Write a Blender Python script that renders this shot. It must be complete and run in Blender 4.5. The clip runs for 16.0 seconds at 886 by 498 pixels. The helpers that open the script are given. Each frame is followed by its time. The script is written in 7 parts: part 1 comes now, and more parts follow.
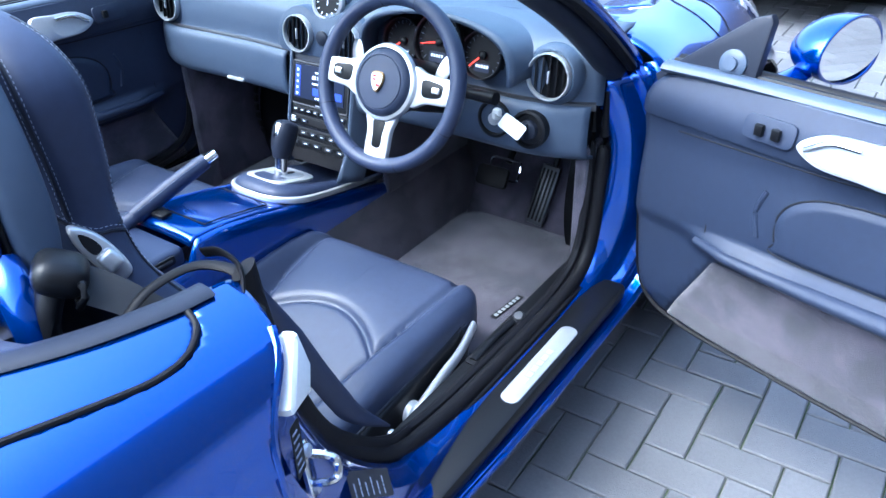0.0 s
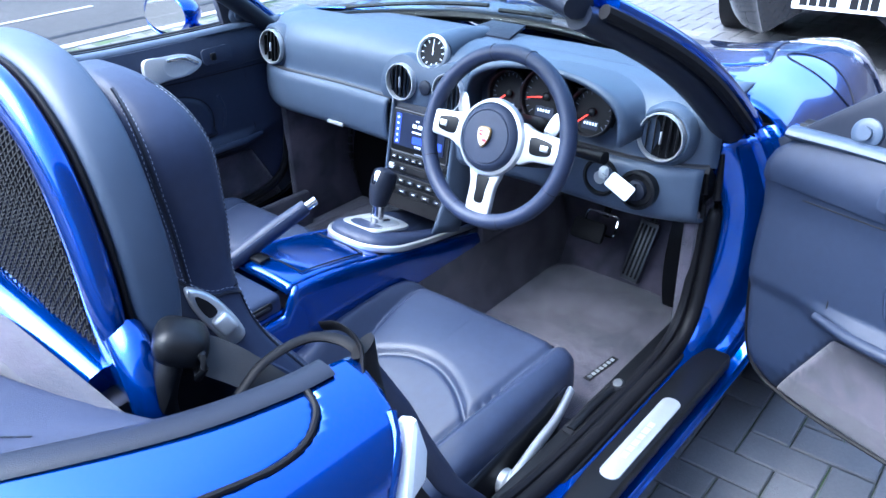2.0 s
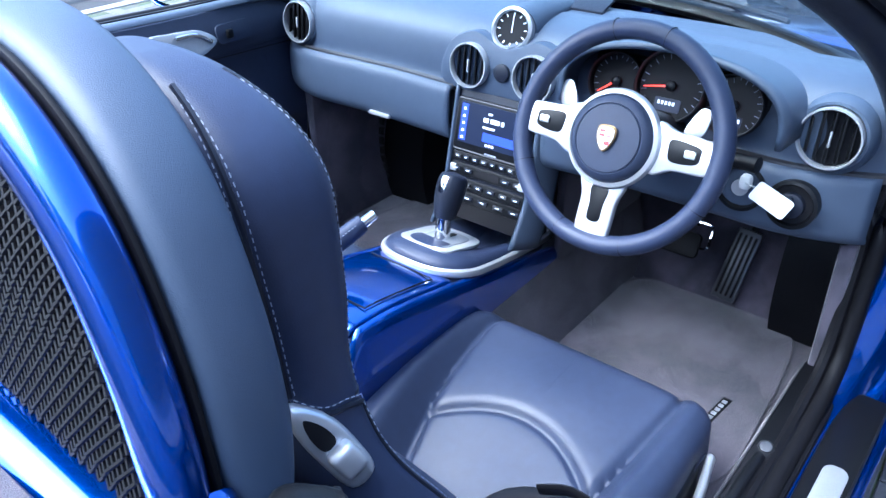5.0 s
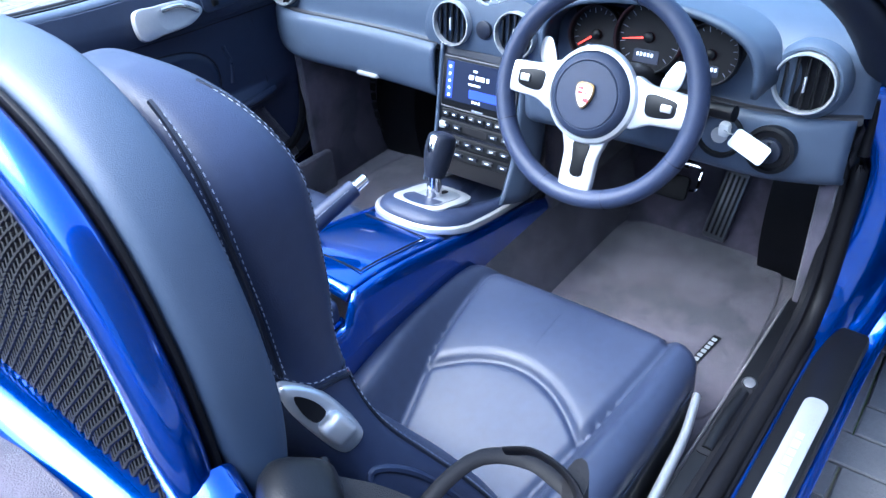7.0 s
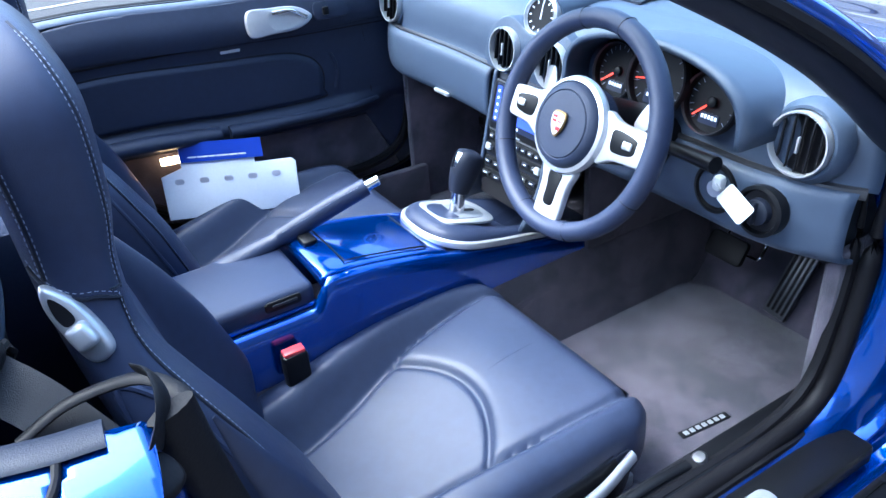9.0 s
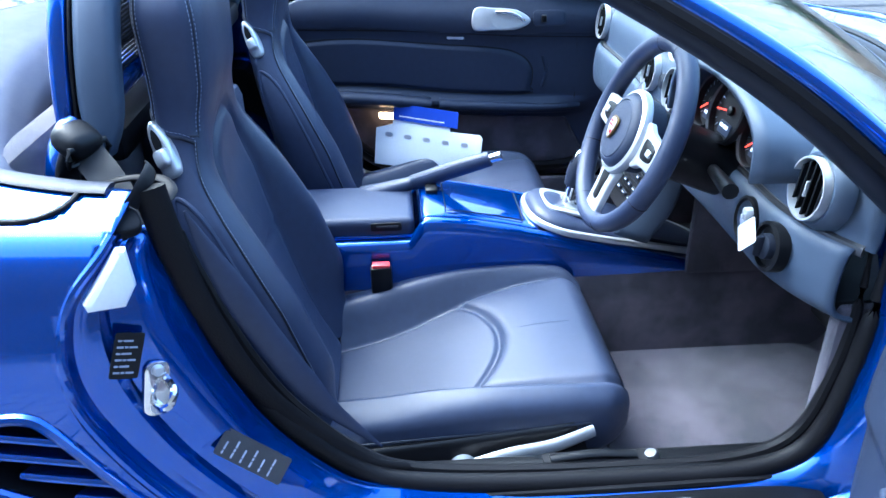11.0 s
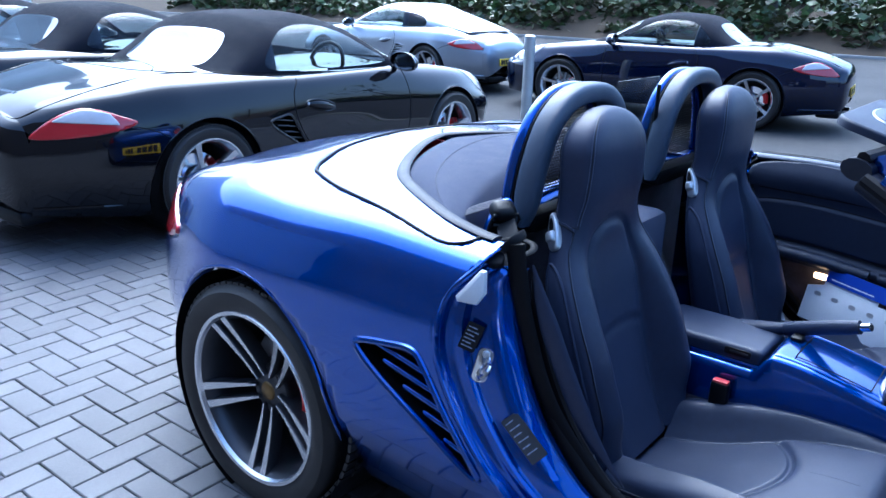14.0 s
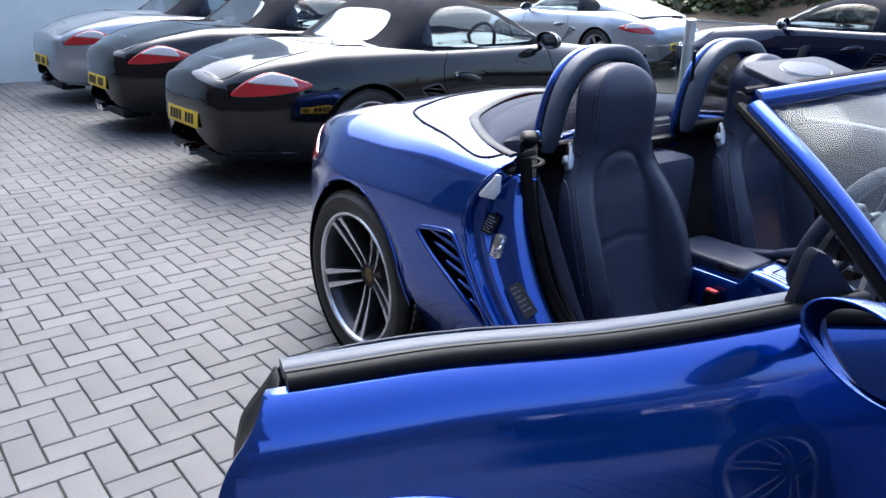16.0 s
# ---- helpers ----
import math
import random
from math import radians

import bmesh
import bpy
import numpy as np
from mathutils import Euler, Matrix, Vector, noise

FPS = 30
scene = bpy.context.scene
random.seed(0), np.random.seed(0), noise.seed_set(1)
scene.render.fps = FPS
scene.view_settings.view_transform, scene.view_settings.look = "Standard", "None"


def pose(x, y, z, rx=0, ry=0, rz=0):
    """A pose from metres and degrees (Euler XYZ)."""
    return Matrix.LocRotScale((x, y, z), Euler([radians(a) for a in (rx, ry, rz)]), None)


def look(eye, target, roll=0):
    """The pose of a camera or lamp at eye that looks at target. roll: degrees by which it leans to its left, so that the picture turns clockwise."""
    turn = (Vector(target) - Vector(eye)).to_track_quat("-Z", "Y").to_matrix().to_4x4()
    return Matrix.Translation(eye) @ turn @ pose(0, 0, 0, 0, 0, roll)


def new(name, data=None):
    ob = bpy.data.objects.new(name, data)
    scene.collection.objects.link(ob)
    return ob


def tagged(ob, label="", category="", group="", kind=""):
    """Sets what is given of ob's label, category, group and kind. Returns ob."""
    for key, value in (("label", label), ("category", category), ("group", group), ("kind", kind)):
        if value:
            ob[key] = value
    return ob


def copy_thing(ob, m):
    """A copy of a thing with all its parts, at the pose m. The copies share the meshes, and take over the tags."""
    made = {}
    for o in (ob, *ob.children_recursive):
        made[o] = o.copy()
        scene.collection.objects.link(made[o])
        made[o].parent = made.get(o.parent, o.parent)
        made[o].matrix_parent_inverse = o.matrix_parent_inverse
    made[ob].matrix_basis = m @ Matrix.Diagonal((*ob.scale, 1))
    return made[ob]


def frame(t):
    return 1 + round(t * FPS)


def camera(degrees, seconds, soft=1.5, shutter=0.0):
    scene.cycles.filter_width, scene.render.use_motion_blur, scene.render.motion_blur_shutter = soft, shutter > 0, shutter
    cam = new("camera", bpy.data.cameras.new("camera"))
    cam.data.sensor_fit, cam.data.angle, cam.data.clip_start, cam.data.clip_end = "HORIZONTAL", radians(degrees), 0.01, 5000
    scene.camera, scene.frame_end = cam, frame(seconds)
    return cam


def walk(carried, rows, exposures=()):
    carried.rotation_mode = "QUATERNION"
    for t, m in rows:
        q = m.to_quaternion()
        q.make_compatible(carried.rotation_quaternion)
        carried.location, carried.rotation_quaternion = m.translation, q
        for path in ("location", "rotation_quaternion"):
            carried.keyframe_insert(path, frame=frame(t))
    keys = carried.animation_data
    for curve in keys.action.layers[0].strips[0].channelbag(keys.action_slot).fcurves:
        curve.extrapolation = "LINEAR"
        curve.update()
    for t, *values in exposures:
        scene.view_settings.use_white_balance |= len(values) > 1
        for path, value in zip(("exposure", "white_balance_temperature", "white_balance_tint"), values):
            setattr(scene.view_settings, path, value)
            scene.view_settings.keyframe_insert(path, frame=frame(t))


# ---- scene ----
cam = camera(59.4, 16.0)
PATH = [
    (0, (1.358, 0.333, 1.402), (0.356, 1.704, 0.344), -2.1),
    (0.5, (1.34, 0.343, 1.446), (0.265, 1.672, 0.408), -0.7),
    (1, (1.342, 0.33, 1.466), (0.217, 1.638, 0.455), -1.4),
    (1.5, (1.335, 0.3, 1.454), (0.187, 1.62, 0.484), -1.8),
    (2, (1.269, 0.345, 1.43), (0.105, 1.641, 0.447), -2.3),
    (2.5, (1.152, 0.466, 1.42), (-0.048, 1.721, 0.428), -2.6),
    (3.5, (0.936, 0.502, 1.378), (-0.212, 1.811, 0.395), -2.3),
    (4, (0.91, 0.489, 1.384), (-0.227, 1.81, 0.404), -2.8),
    (4.5, (0.894, 0.475, 1.371), (-0.236, 1.815, 0.407), -2.7),
    (5, (0.881, 0.47, 1.338), (-0.222, 1.784, 0.309), -1.6),
    (5.2, (0.876, 0.467, 1.331), (-0.214, 1.772, 0.278), -1.8),
    (7.5, (0.959, 0.482, 1.399), (-0.126, 1.702, 0.243), -5.8),
    (8, (1.025, 0.559, 1.377), (-0.108, 1.752, 0.241), -5.8),
    (8.5, (1.141, 0.669, 1.349), (-0.179, 1.714, 0.27), -3.0),
    (8.7, (1.186, 0.698, 1.337), (-0.203, 1.672, 0.278), -3.7),
    (10.8, (1.666, 1.072, 1.323), (-0.104, 1.247, 0.407), 0.4),
    (11, (1.681, 1.095, 1.322), (-0.084, 1.216, 0.388), -0.5),
    (11.5, (1.588, 1.13, 1.331), (-0.145, 0.967, 0.345), -2.4),
    (12, (1.508, 1.154, 1.384), (-0.182, 0.663, 0.433), -1.9),
    (12.5, (1.547, 1.207, 1.392), (-0.171, 0.614, 0.556), -2.7),
    (13, (1.716, 1.298, 1.406), (-0.012, 0.586, 0.694), -0.6),
    (13.5, (1.886, 1.441, 1.434), (0.241, 0.498, 0.796), 0.5),
    (14, (2.047, 1.635, 1.425), (0.567, 0.444, 0.802), 1.6),
    (14.5, (2.168, 1.811, 1.41), (0.771, 0.522, 0.788), 2.7),
    (15, (2.205, 1.985, 1.411), (0.901, 0.614, 0.764), 1.3),
    (15.5, (2.2, 2.228, 1.421), (1.028, 0.747, 0.761), 1.4),
    (16, (2.259, 2.398, 1.425), (1.122, 0.893, 0.761), 1.2),
]
walk(cam, [(t, look(eye, target, roll)) for t, eye, target, roll in PATH],
     [(0, 2.77, 4950, 1), (1.5, 2.75, 4900, 3), (2.5, 2.65, 4900, 4), (5.2, 2.65, 4900, 4), (8, 2.9, 5000, 3), (8.7, 2.9, 5000, 2), (11, 3.2, 4850, -2), (12, 2.95, 4600, -1), (13.2, 2.25, 4300, 2), (14.2, 1.82, 4700, 5), (15, 1.75, 5100, 6), (16, 1.7, 5750, 7)])

# ---- world, sun, exposure ----
world = bpy.data.worlds.new("overcast_sky")
scene.world = world
world.use_nodes = True
wn = world.node_tree.nodes
sky = wn.new("ShaderNodeTexSky")
sky.sky_type = "NISHITA"
sky.sun_disc = False
sky.sun_elevation, sky.sun_rotation = radians(56), radians(218)
sky.air_density, sky.dust_density, sky.ozone_density = 1.0, 6.0, 1.0
world.node_tree.links.new(sky.outputs["Color"], wn["Background"].inputs["Color"])
wn["Background"].inputs["Strength"].default_value = 0.15
sun_data = bpy.data.lights.new("sun", "SUN")
sun_data.energy, sun_data.angle, sun_data.color = 0.75, radians(60), (1.0, 0.95, 0.88)
sun = new("sun", sun_data)
sun.matrix_world = look((-6.9, -7.8, 16.6), (0, 1, 0))


# ---- materials ----
def mat(name, colour, rough=0.5, metal=0.0, vary=0.12, scale=6.0, bump=0.0, bump_scale=300.0, coat=0.0,
        second=None, mix_scale=3.0, sheen=0.0, spec=0.5, per_object=0.0, rough_vary=0.08, flake=0.0, contrast=0.5):
    m = bpy.data.materials.new(name)
    m.use_nodes = True
    nt = m.node_tree
    N, L = nt.nodes, nt.links
    b = N["Principled BSDF"]
    tc = N.new("ShaderNodeTexCoord")
    n1 = N.new("ShaderNodeTexNoise")
    n1.inputs["Scale"].default_value, n1.inputs["Detail"].default_value = scale, 6
    L.new(tc.outputs["Object"], n1.inputs["Vector"])
    n2 = N.new("ShaderNodeTexNoise")
    n2.inputs["Scale"].default_value, n2.inputs["Detail"].default_value = scale * 14, 4
    L.new(tc.outputs["Object"], n2.inputs["Vector"])
    add = N.new("ShaderNodeMath")
    add.operation = "ADD"
    L.new(n1.outputs["Fac"], add.inputs[0])
    L.new(n2.outputs["Fac"], add.inputs[1])
    hsv = N.new("ShaderNodeHueSaturation")
    hsv.inputs["Color"].default_value = (*colour, 1)
    if second:
        n3 = N.new("ShaderNodeTexNoise")
        n3.inputs["Scale"].default_value, n3.inputs["Detail"].default_value = mix_scale, 5
        L.new(tc.outputs["Object"], n3.inputs["Vector"])
        rmp = N.new("ShaderNodeMapRange")
        rmp.inputs["From Min"].default_value, rmp.inputs["From Max"].default_value = 0.5 - 0.3 * contrast, 0.5 + 0.3 * contrast
        L.new(n3.outputs["Fac"], rmp.inputs["Value"])
        mx = N.new("ShaderNodeMixRGB")
        mx.inputs[1].default_value, mx.inputs[2].default_value = (*colour, 1), (*second, 1)
        L.new(rmp.outputs["Result"], mx.inputs[0])
        L.new(mx.outputs["Color"], hsv.inputs["Color"])
    mr = N.new("ShaderNodeMapRange")
    mr.inputs["From Min"].default_value, mr.inputs["From Max"].default_value = 0.6, 1.4
    mr.inputs["To Min"].default_value, mr.inputs["To Max"].default_value = 1 - vary, 1 + vary
    L.new(add.outputs[0], mr.inputs["Value"])
    value = mr.outputs["Result"]
    if per_object:
        oi = N.new("ShaderNodeObjectInfo")
        ge = N.new("ShaderNodeNewGeometry")
        su = N.new("ShaderNodeMath")
        su.operation = "ADD"
        L.new(oi.outputs["Random"], su.inputs[0])
        L.new(ge.outputs["Random Per Island"], su.inputs[1])
        fr = N.new("ShaderNodeMath")
        fr.operation = "FRACT"
        L.new(su.outputs[0], fr.inputs[0])
        pr = N.new("ShaderNodeMapRange")
        pr.inputs["To Min"].default_value, pr.inputs["To Max"].default_value = 1 - per_object, 1 + per_object
        L.new(fr.outputs[0], pr.inputs["Value"])
        mu = N.new("ShaderNodeMath")
        mu.operation = "MULTIPLY"
        L.new(pr.outputs["Result"], mu.inputs[0])
        L.new(mr.outputs["Result"], mu.inputs[1])
        value = mu.outputs[0]
    L.new(value, hsv.inputs["Value"])
    L.new(hsv.outputs["Color"], b.inputs["Base Color"])
    b.inputs["Metallic"].default_value = metal
    b.inputs["Specular IOR Level"].default_value = spec
    rr = N.new("ShaderNodeMapRange")
    rr.inputs["From Min"].default_value, rr.inputs["From Max"].default_value = 0.35, 0.65
    rr.inputs["To Min"].default_value, rr.inputs["To Max"].default_value = max(0.02, rough - rough_vary * rough), min(1, rough + rough_vary * rough)
    L.new(n1.outputs["Fac"], rr.inputs["Value"])
    L.new(rr.outputs["Result"], b.inputs["Roughness"])
    if coat:
        b.inputs["Coat Weight"].default_value, b.inputs["Coat Roughness"].default_value = coat, 0.02
    if sheen:
        b.inputs["Sheen Weight"].default_value, b.inputs["Sheen Roughness"].default_value = sheen, 0.4
    if bump:
        nb = N.new("ShaderNodeTexNoise")
        nb.inputs["Scale"].default_value, nb.inputs["Detail"].default_value = bump_scale, 3
        L.new(tc.outputs["Object"], nb.inputs["Vector"])
        bp = N.new("ShaderNodeBump")
        bp.inputs["Strength"].default_value, bp.inputs["Distance"].default_value = bump, 0.002
        L.new(nb.outputs["Fac"], bp.inputs["Height"])
        L.new(bp.outputs["Normal"], b.inputs["Normal"])
    return m


def glass(name, colour, rough=0.02, clear=0.85, gloss=0.035):
    """A thin pane: mostly clear, with gloss that grows at a slant."""
    m = bpy.data.materials.new(name)
    m.use_nodes = True
    N, L = m.node_tree.nodes, m.node_tree.links
    N.remove(N["Principled BSDF"])
    tr, gl, mx, lw, pw, ad = (N.new(n) for n in ("ShaderNodeBsdfTransparent", "ShaderNodeBsdfGlossy", "ShaderNodeMixShader", "ShaderNodeLayerWeight", "ShaderNodeMath", "ShaderNodeMath"))
    tr.inputs["Color"].default_value = (*[c * clear for c in colour], 1)
    gl.inputs["Roughness"].default_value = rough
    pw.operation, ad.operation = "POWER", "MULTIPLY_ADD"
    pw.inputs[1].default_value = 5.0
    ad.inputs[1].default_value, ad.inputs[2].default_value = 0.9, gloss
    L.new(lw.outputs["Facing"], pw.inputs[0])
    L.new(pw.outputs[0], ad.inputs[0])
    L.new(ad.outputs[0], mx.inputs[0])
    L.new(tr.outputs[0], mx.inputs[1])
    L.new(gl.outputs[0], mx.inputs[2])
    L.new(mx.outputs[0], N["Material Output"].inputs["Surface"])
    return m


def glow(name, colour, strength):
    m = mat(name, colour, 0.3, vary=0.03)
    b = m.node_tree.nodes["Principled BSDF"]
    b.inputs["Emission Color"].default_value, b.inputs["Emission Strength"].default_value = (*colour, 1), strength
    return m


PAINT = mat("blue_metallic_paint", (0.004, 0.060, 0.385), 0.20, 0.82, vary=0.05, scale=2, bump=0.03, bump_scale=1400, coat=1.0, rough_vary=0.1)
BLACKPAINT = mat("black_car_paint", (0.003, 0.0035, 0.006), 0.12, 0.0, vary=0.08, scale=2, coat=1.0, spec=0.05)
NAVYPAINT = mat("dark_navy_car_paint", (0.003, 0.007, 0.03), 0.15, 0.2, vary=0.08, scale=2, coat=1.0, spec=0.05)
SILVERPAINT = mat("silver_car_paint", (0.42, 0.45, 0.5), 0.33, 0.7, vary=0.04, scale=2, coat=1.0)
LEATHER = mat("navy_leather", (0.021, 0.029, 0.062), 0.44, vary=0.14, scale=5, bump=0.22, bump_scale=900, rough_vary=0.18, spec=0.38)
LEATHER2 = mat("navy_leather_insert", (0.024, 0.032, 0.063), 0.44, vary=0.16, scale=4, bump=0.2, bump_scale=1100, rough_vary=0.18, spec=0.38)
# Navy vinyl of the doors, with their shade put into the colour.
SHADEVINYL = mat("dark_navy_door_vinyl", (0.016, 0.023, 0.047), 0.5, vary=0.14, scale=5, bump=0.3, bump_scale=1000, rough_vary=0.15, spec=0.35)
VINYL = mat("grey_blue_dashboard_skin", (0.046, 0.064, 0.102), 0.44, vary=0.1, scale=3, bump=0.25, bump_scale=1200)
DARKPLASTIC = mat("dark_navy_plastic", (0.012, 0.015, 0.026), 0.45, vary=0.12, scale=9, bump=0.25, bump_scale=700, spec=0.25)
BLACKPLASTIC = mat("black_plastic", (0.005, 0.0055, 0.007), 0.38, vary=0.15, scale=9, bump=0.15, bump_scale=500, spec=0.2)
RUBBER = mat("black_rubber_seal", (0.005, 0.005, 0.0065), 0.55, vary=0.2, scale=12, bump=0.2, bump_scale=300, spec=0.16)
TYRE = mat("tyre_rubber", (0.009, 0.009, 0.010), 0.55, vary=0.25, scale=10, bump=0.3, bump_scale=200, second=(0.016, 0.0155, 0.015), mix_scale=6)
CARPET = mat("grey_velour_carpet", (0.036, 0.035, 0.050), 0.95, vary=0.3, scale=45, bump=1.0, bump_scale=700, second=(0.080, 0.071, 0.096), mix_scale=9, sheen=0.3, contrast=0.30)
CANVAS = mat("black_roof_canvas", (0.011, 0.013, 0.021), 0.9, vary=0.2, scale=20, bump=0.5, bump_scale=1200, spec=0.15)
COVER = mat("navy_roof_cover_canvas", (0.036, 0.044, 0.080), 0.75, vary=0.12, scale=20, bump=0.6, bump_scale=1500, spec=0.25)
CHROME = mat("chrome", (0.75, 0.76, 0.78), 0.12, 1.0, vary=0.05, scale=8)
SATIN = mat("satin_silver", (0.54, 0.56, 0.59), 0.33, 0.6, vary=0.05, scale=8)
BRUSHED = mat("brushed_plate", (0.37, 0.39, 0.42), 0.5, 0.6, vary=0.08, scale=30, bump=0.2, bump_scale=400)
ALLOY = mat("machined_alloy", (0.66, 0.67, 0.70), 0.25, 0.95, vary=0.05, scale=20)
ALLOYDARK = mat("dark_grey_alloy", (0.06, 0.062, 0.07), 0.35, 0.6, vary=0.1, scale=20)
RED = mat("red_caliper_paint", (0.55, 0.012, 0.015), 0.35, vary=0.06, scale=20, coat=0.5)
LAMPRED = mat("red_lamp_lens", (0.42, 0.010, 0.018), 0.12, vary=0.08, scale=10, coat=1.0)
LAMPCLEAR = mat("clear_lamp_lens", (0.62, 0.60, 0.62), 0.12, vary=0.1, scale=14, coat=1.0)
WHITE = mat("white_plastic", (0.72, 0.74, 0.76), 0.4, vary=0.05, scale=15)
CARD = mat("white_folder_card", (0.74, 0.78, 0.82), 0.55, vary=0.04, scale=12)
BLUECARD = mat("blue_printed_card", (0.020, 0.055, 0.42), 0.45, vary=0.05, scale=12)
YELLOW = mat("yellow_plate", (0.72, 0.50, 0.02), 0.4, vary=0.05, scale=12)
GOLDBADGE = mat("dull_gold_badge", (0.16, 0.10, 0.03), 0.4, 0.5, vary=0.4, scale=60)
INK = mat("black_ink", (0.008, 0.008, 0.010), 0.55, vary=0.05, spec=0.2)
THREAD = mat("pale_grey_thread", (0.28, 0.31, 0.40), 0.7, vary=0.1, scale=60)
SCREEN = glow("lit_display", (0.008, 0.012, 0.03), 0.15)
SCREENBLUE = glow("lit_display_blue", (0.03, 0.05, 0.35), 0.35)
SCREENWHITE = glow("lit_display_text", (0.6, 0.65, 0.75), 0.35)
NEEDLE = glow("red_needle", (0.8, 0.04, 0.02), 0.5)
BUCKLERED = mat("red_buckle_button", (0.6, 0.05, 0.06), 0.4, vary=0.05)
AMBER = glow("door_warning_lamp", (1.0, 0.55, 0.25), 3.0)
WEBBING = mat("black_belt_webbing", (0.012, 0.012, 0.014), 0.7, vary=0.2, scale=60, bump=0.5, bump_scale=900)
GLASS = glass("clear_glass", (0.93, 0.97, 0.96), clear=0.96)
DARKGLASS = glass("tinted_glass", (0.72, 0.80, 0.84), clear=0.85)
REARGLASS = glass("bright_rear_glass", (0.8, 0.85, 0.9), 0.05, 0.75, 0.40)
MIRROR = mat("mirror_glass", (0.85, 0.87, 0.88), 0.03, 1.0, vary=0.01)
BRICK = mat("grey_block_paver", (0.120, 0.120, 0.127), 0.62, vary=0.16, scale=9, bump=0.7, bump_scale=260, per_object=0.13, second=(0.088, 0.088, 0.094), mix_scale=1.3)
JOINT = mat("sandy_joint", (0.085, 0.080, 0.068), 0.9, vary=0.3, scale=30, bump=0.9, bump_scale=120, second=(0.045, 0.082, 0.022), mix_scale=5)
ASPHALT = mat("worn_asphalt", (0.047, 0.047, 0.048), 0.85, vary=0.25, scale=12, bump=0.8, bump_scale=180, second=(0.033, 0.033, 0.035), mix_scale=0.6, spec=0.3)
CONCRETE = mat("pale_concrete", (0.30, 0.30, 0.29), 0.8, vary=0.15, scale=8, bump=0.4, bump_scale=150)
# Colour of the added, unseen walls, kept dark to deepen paint reflections.
UNSEENWALL = mat("dull_brick_wall", (0.050, 0.045, 0.044), 0.85, vary=0.2, scale=4, bump=0.5, bump_scale=60, second=(0.036, 0.034, 0.034), mix_scale=1.5)
WALLPAINT = mat("white_rendered_wall", (0.82, 0.85, 0.83), 0.7, vary=0.07, scale=3, bump=0.3, bump_scale=90)
LEAF = mat("ivy_leaves", (0.055, 0.105, 0.028), 0.5, vary=0.35, scale=9, per_object=0.5, second=(0.075, 0.07, 0.03), mix_scale=2)
SOIL = mat("leaf_litter", (0.07, 0.05, 0.03), 0.9, vary=0.4, scale=15, bump=1.0, bump_scale=60)
BARK = mat("bark", (0.085, 0.072, 0.058), 0.85, vary=0.3, scale=18, bump=0.9, bump_scale=60)
GALV = mat("galvanised_steel", (0.52, 0.55, 0.57), 0.4, 0.7, vary=0.1, scale=12)


for m_, ior_ in ((PAINT, 1.6), (BLACKPAINT, 1.5), (NAVYPAINT, 1.52)):
    m_.node_tree.nodes["Principled BSDF"].inputs["Coat IOR"].default_value = ior_


# ---- mesh helpers ----
BASES, PLACED = {}, set()


def placed(ob):
    PLACED.add(ob.name)
    return ob


def thing(name, at, label, category="", group="", kind="", parent=None):
    ob = new(name)
    ob.parent = parent
    ob.empty_display_size = 0.1
    ob.location = at
    BASES[ob.name] = Matrix.Translation(at)
    return tagged(ob, label, category, group, kind)


def finish(bm, smooth=True, angle=42):
    bmesh.ops.recalc_face_normals(bm, faces=bm.faces)
    for f in bm.faces:
        f.smooth = smooth
    if smooth:
        lim = radians(angle)
        for e in bm.edges:
            if len(e.link_faces) == 2 and e.calc_face_angle(0) > lim:
                e.smooth = False


def part(name, bm, material, parent=None, label="", smooth=True, angle=42, solid=0.0, fix=True):
    if fix:
        finish(bm, smooth, angle)
    me = bpy.data.meshes.new(name)
    bm.to_mesh(me)
    bm.free()
    me.materials.append(material)
    ob = new(name, me)
    attach(ob, parent)
    if solid:
        md = ob.modifiers.new("thickness", "SOLIDIFY")
        md.thickness, md.offset = solid, -1
    return tagged(ob, label)


def attach(ob, parent):
    if parent is not None:
        while parent.parent is not None and parent.parent.parent is not None:
            parent = parent.parent
        ob.parent = parent
        base = BASES.get(parent.name)
        if base is None and parent.parent is not None and parent.parent.name in BASES:
            base = BASES[parent.parent.name]
            ob.matrix_parent_inverse = Matrix.Identity(4)
        elif base is not None:
            ob.matrix_parent_inverse = base.inverted()


def mesh_thing(name, bm, material, label, category, group="", kind="", smooth=True, angle=42, solid=0.0):
    return tagged(part(name, bm, material, None, label, smooth, angle, solid), "", category, group, kind)


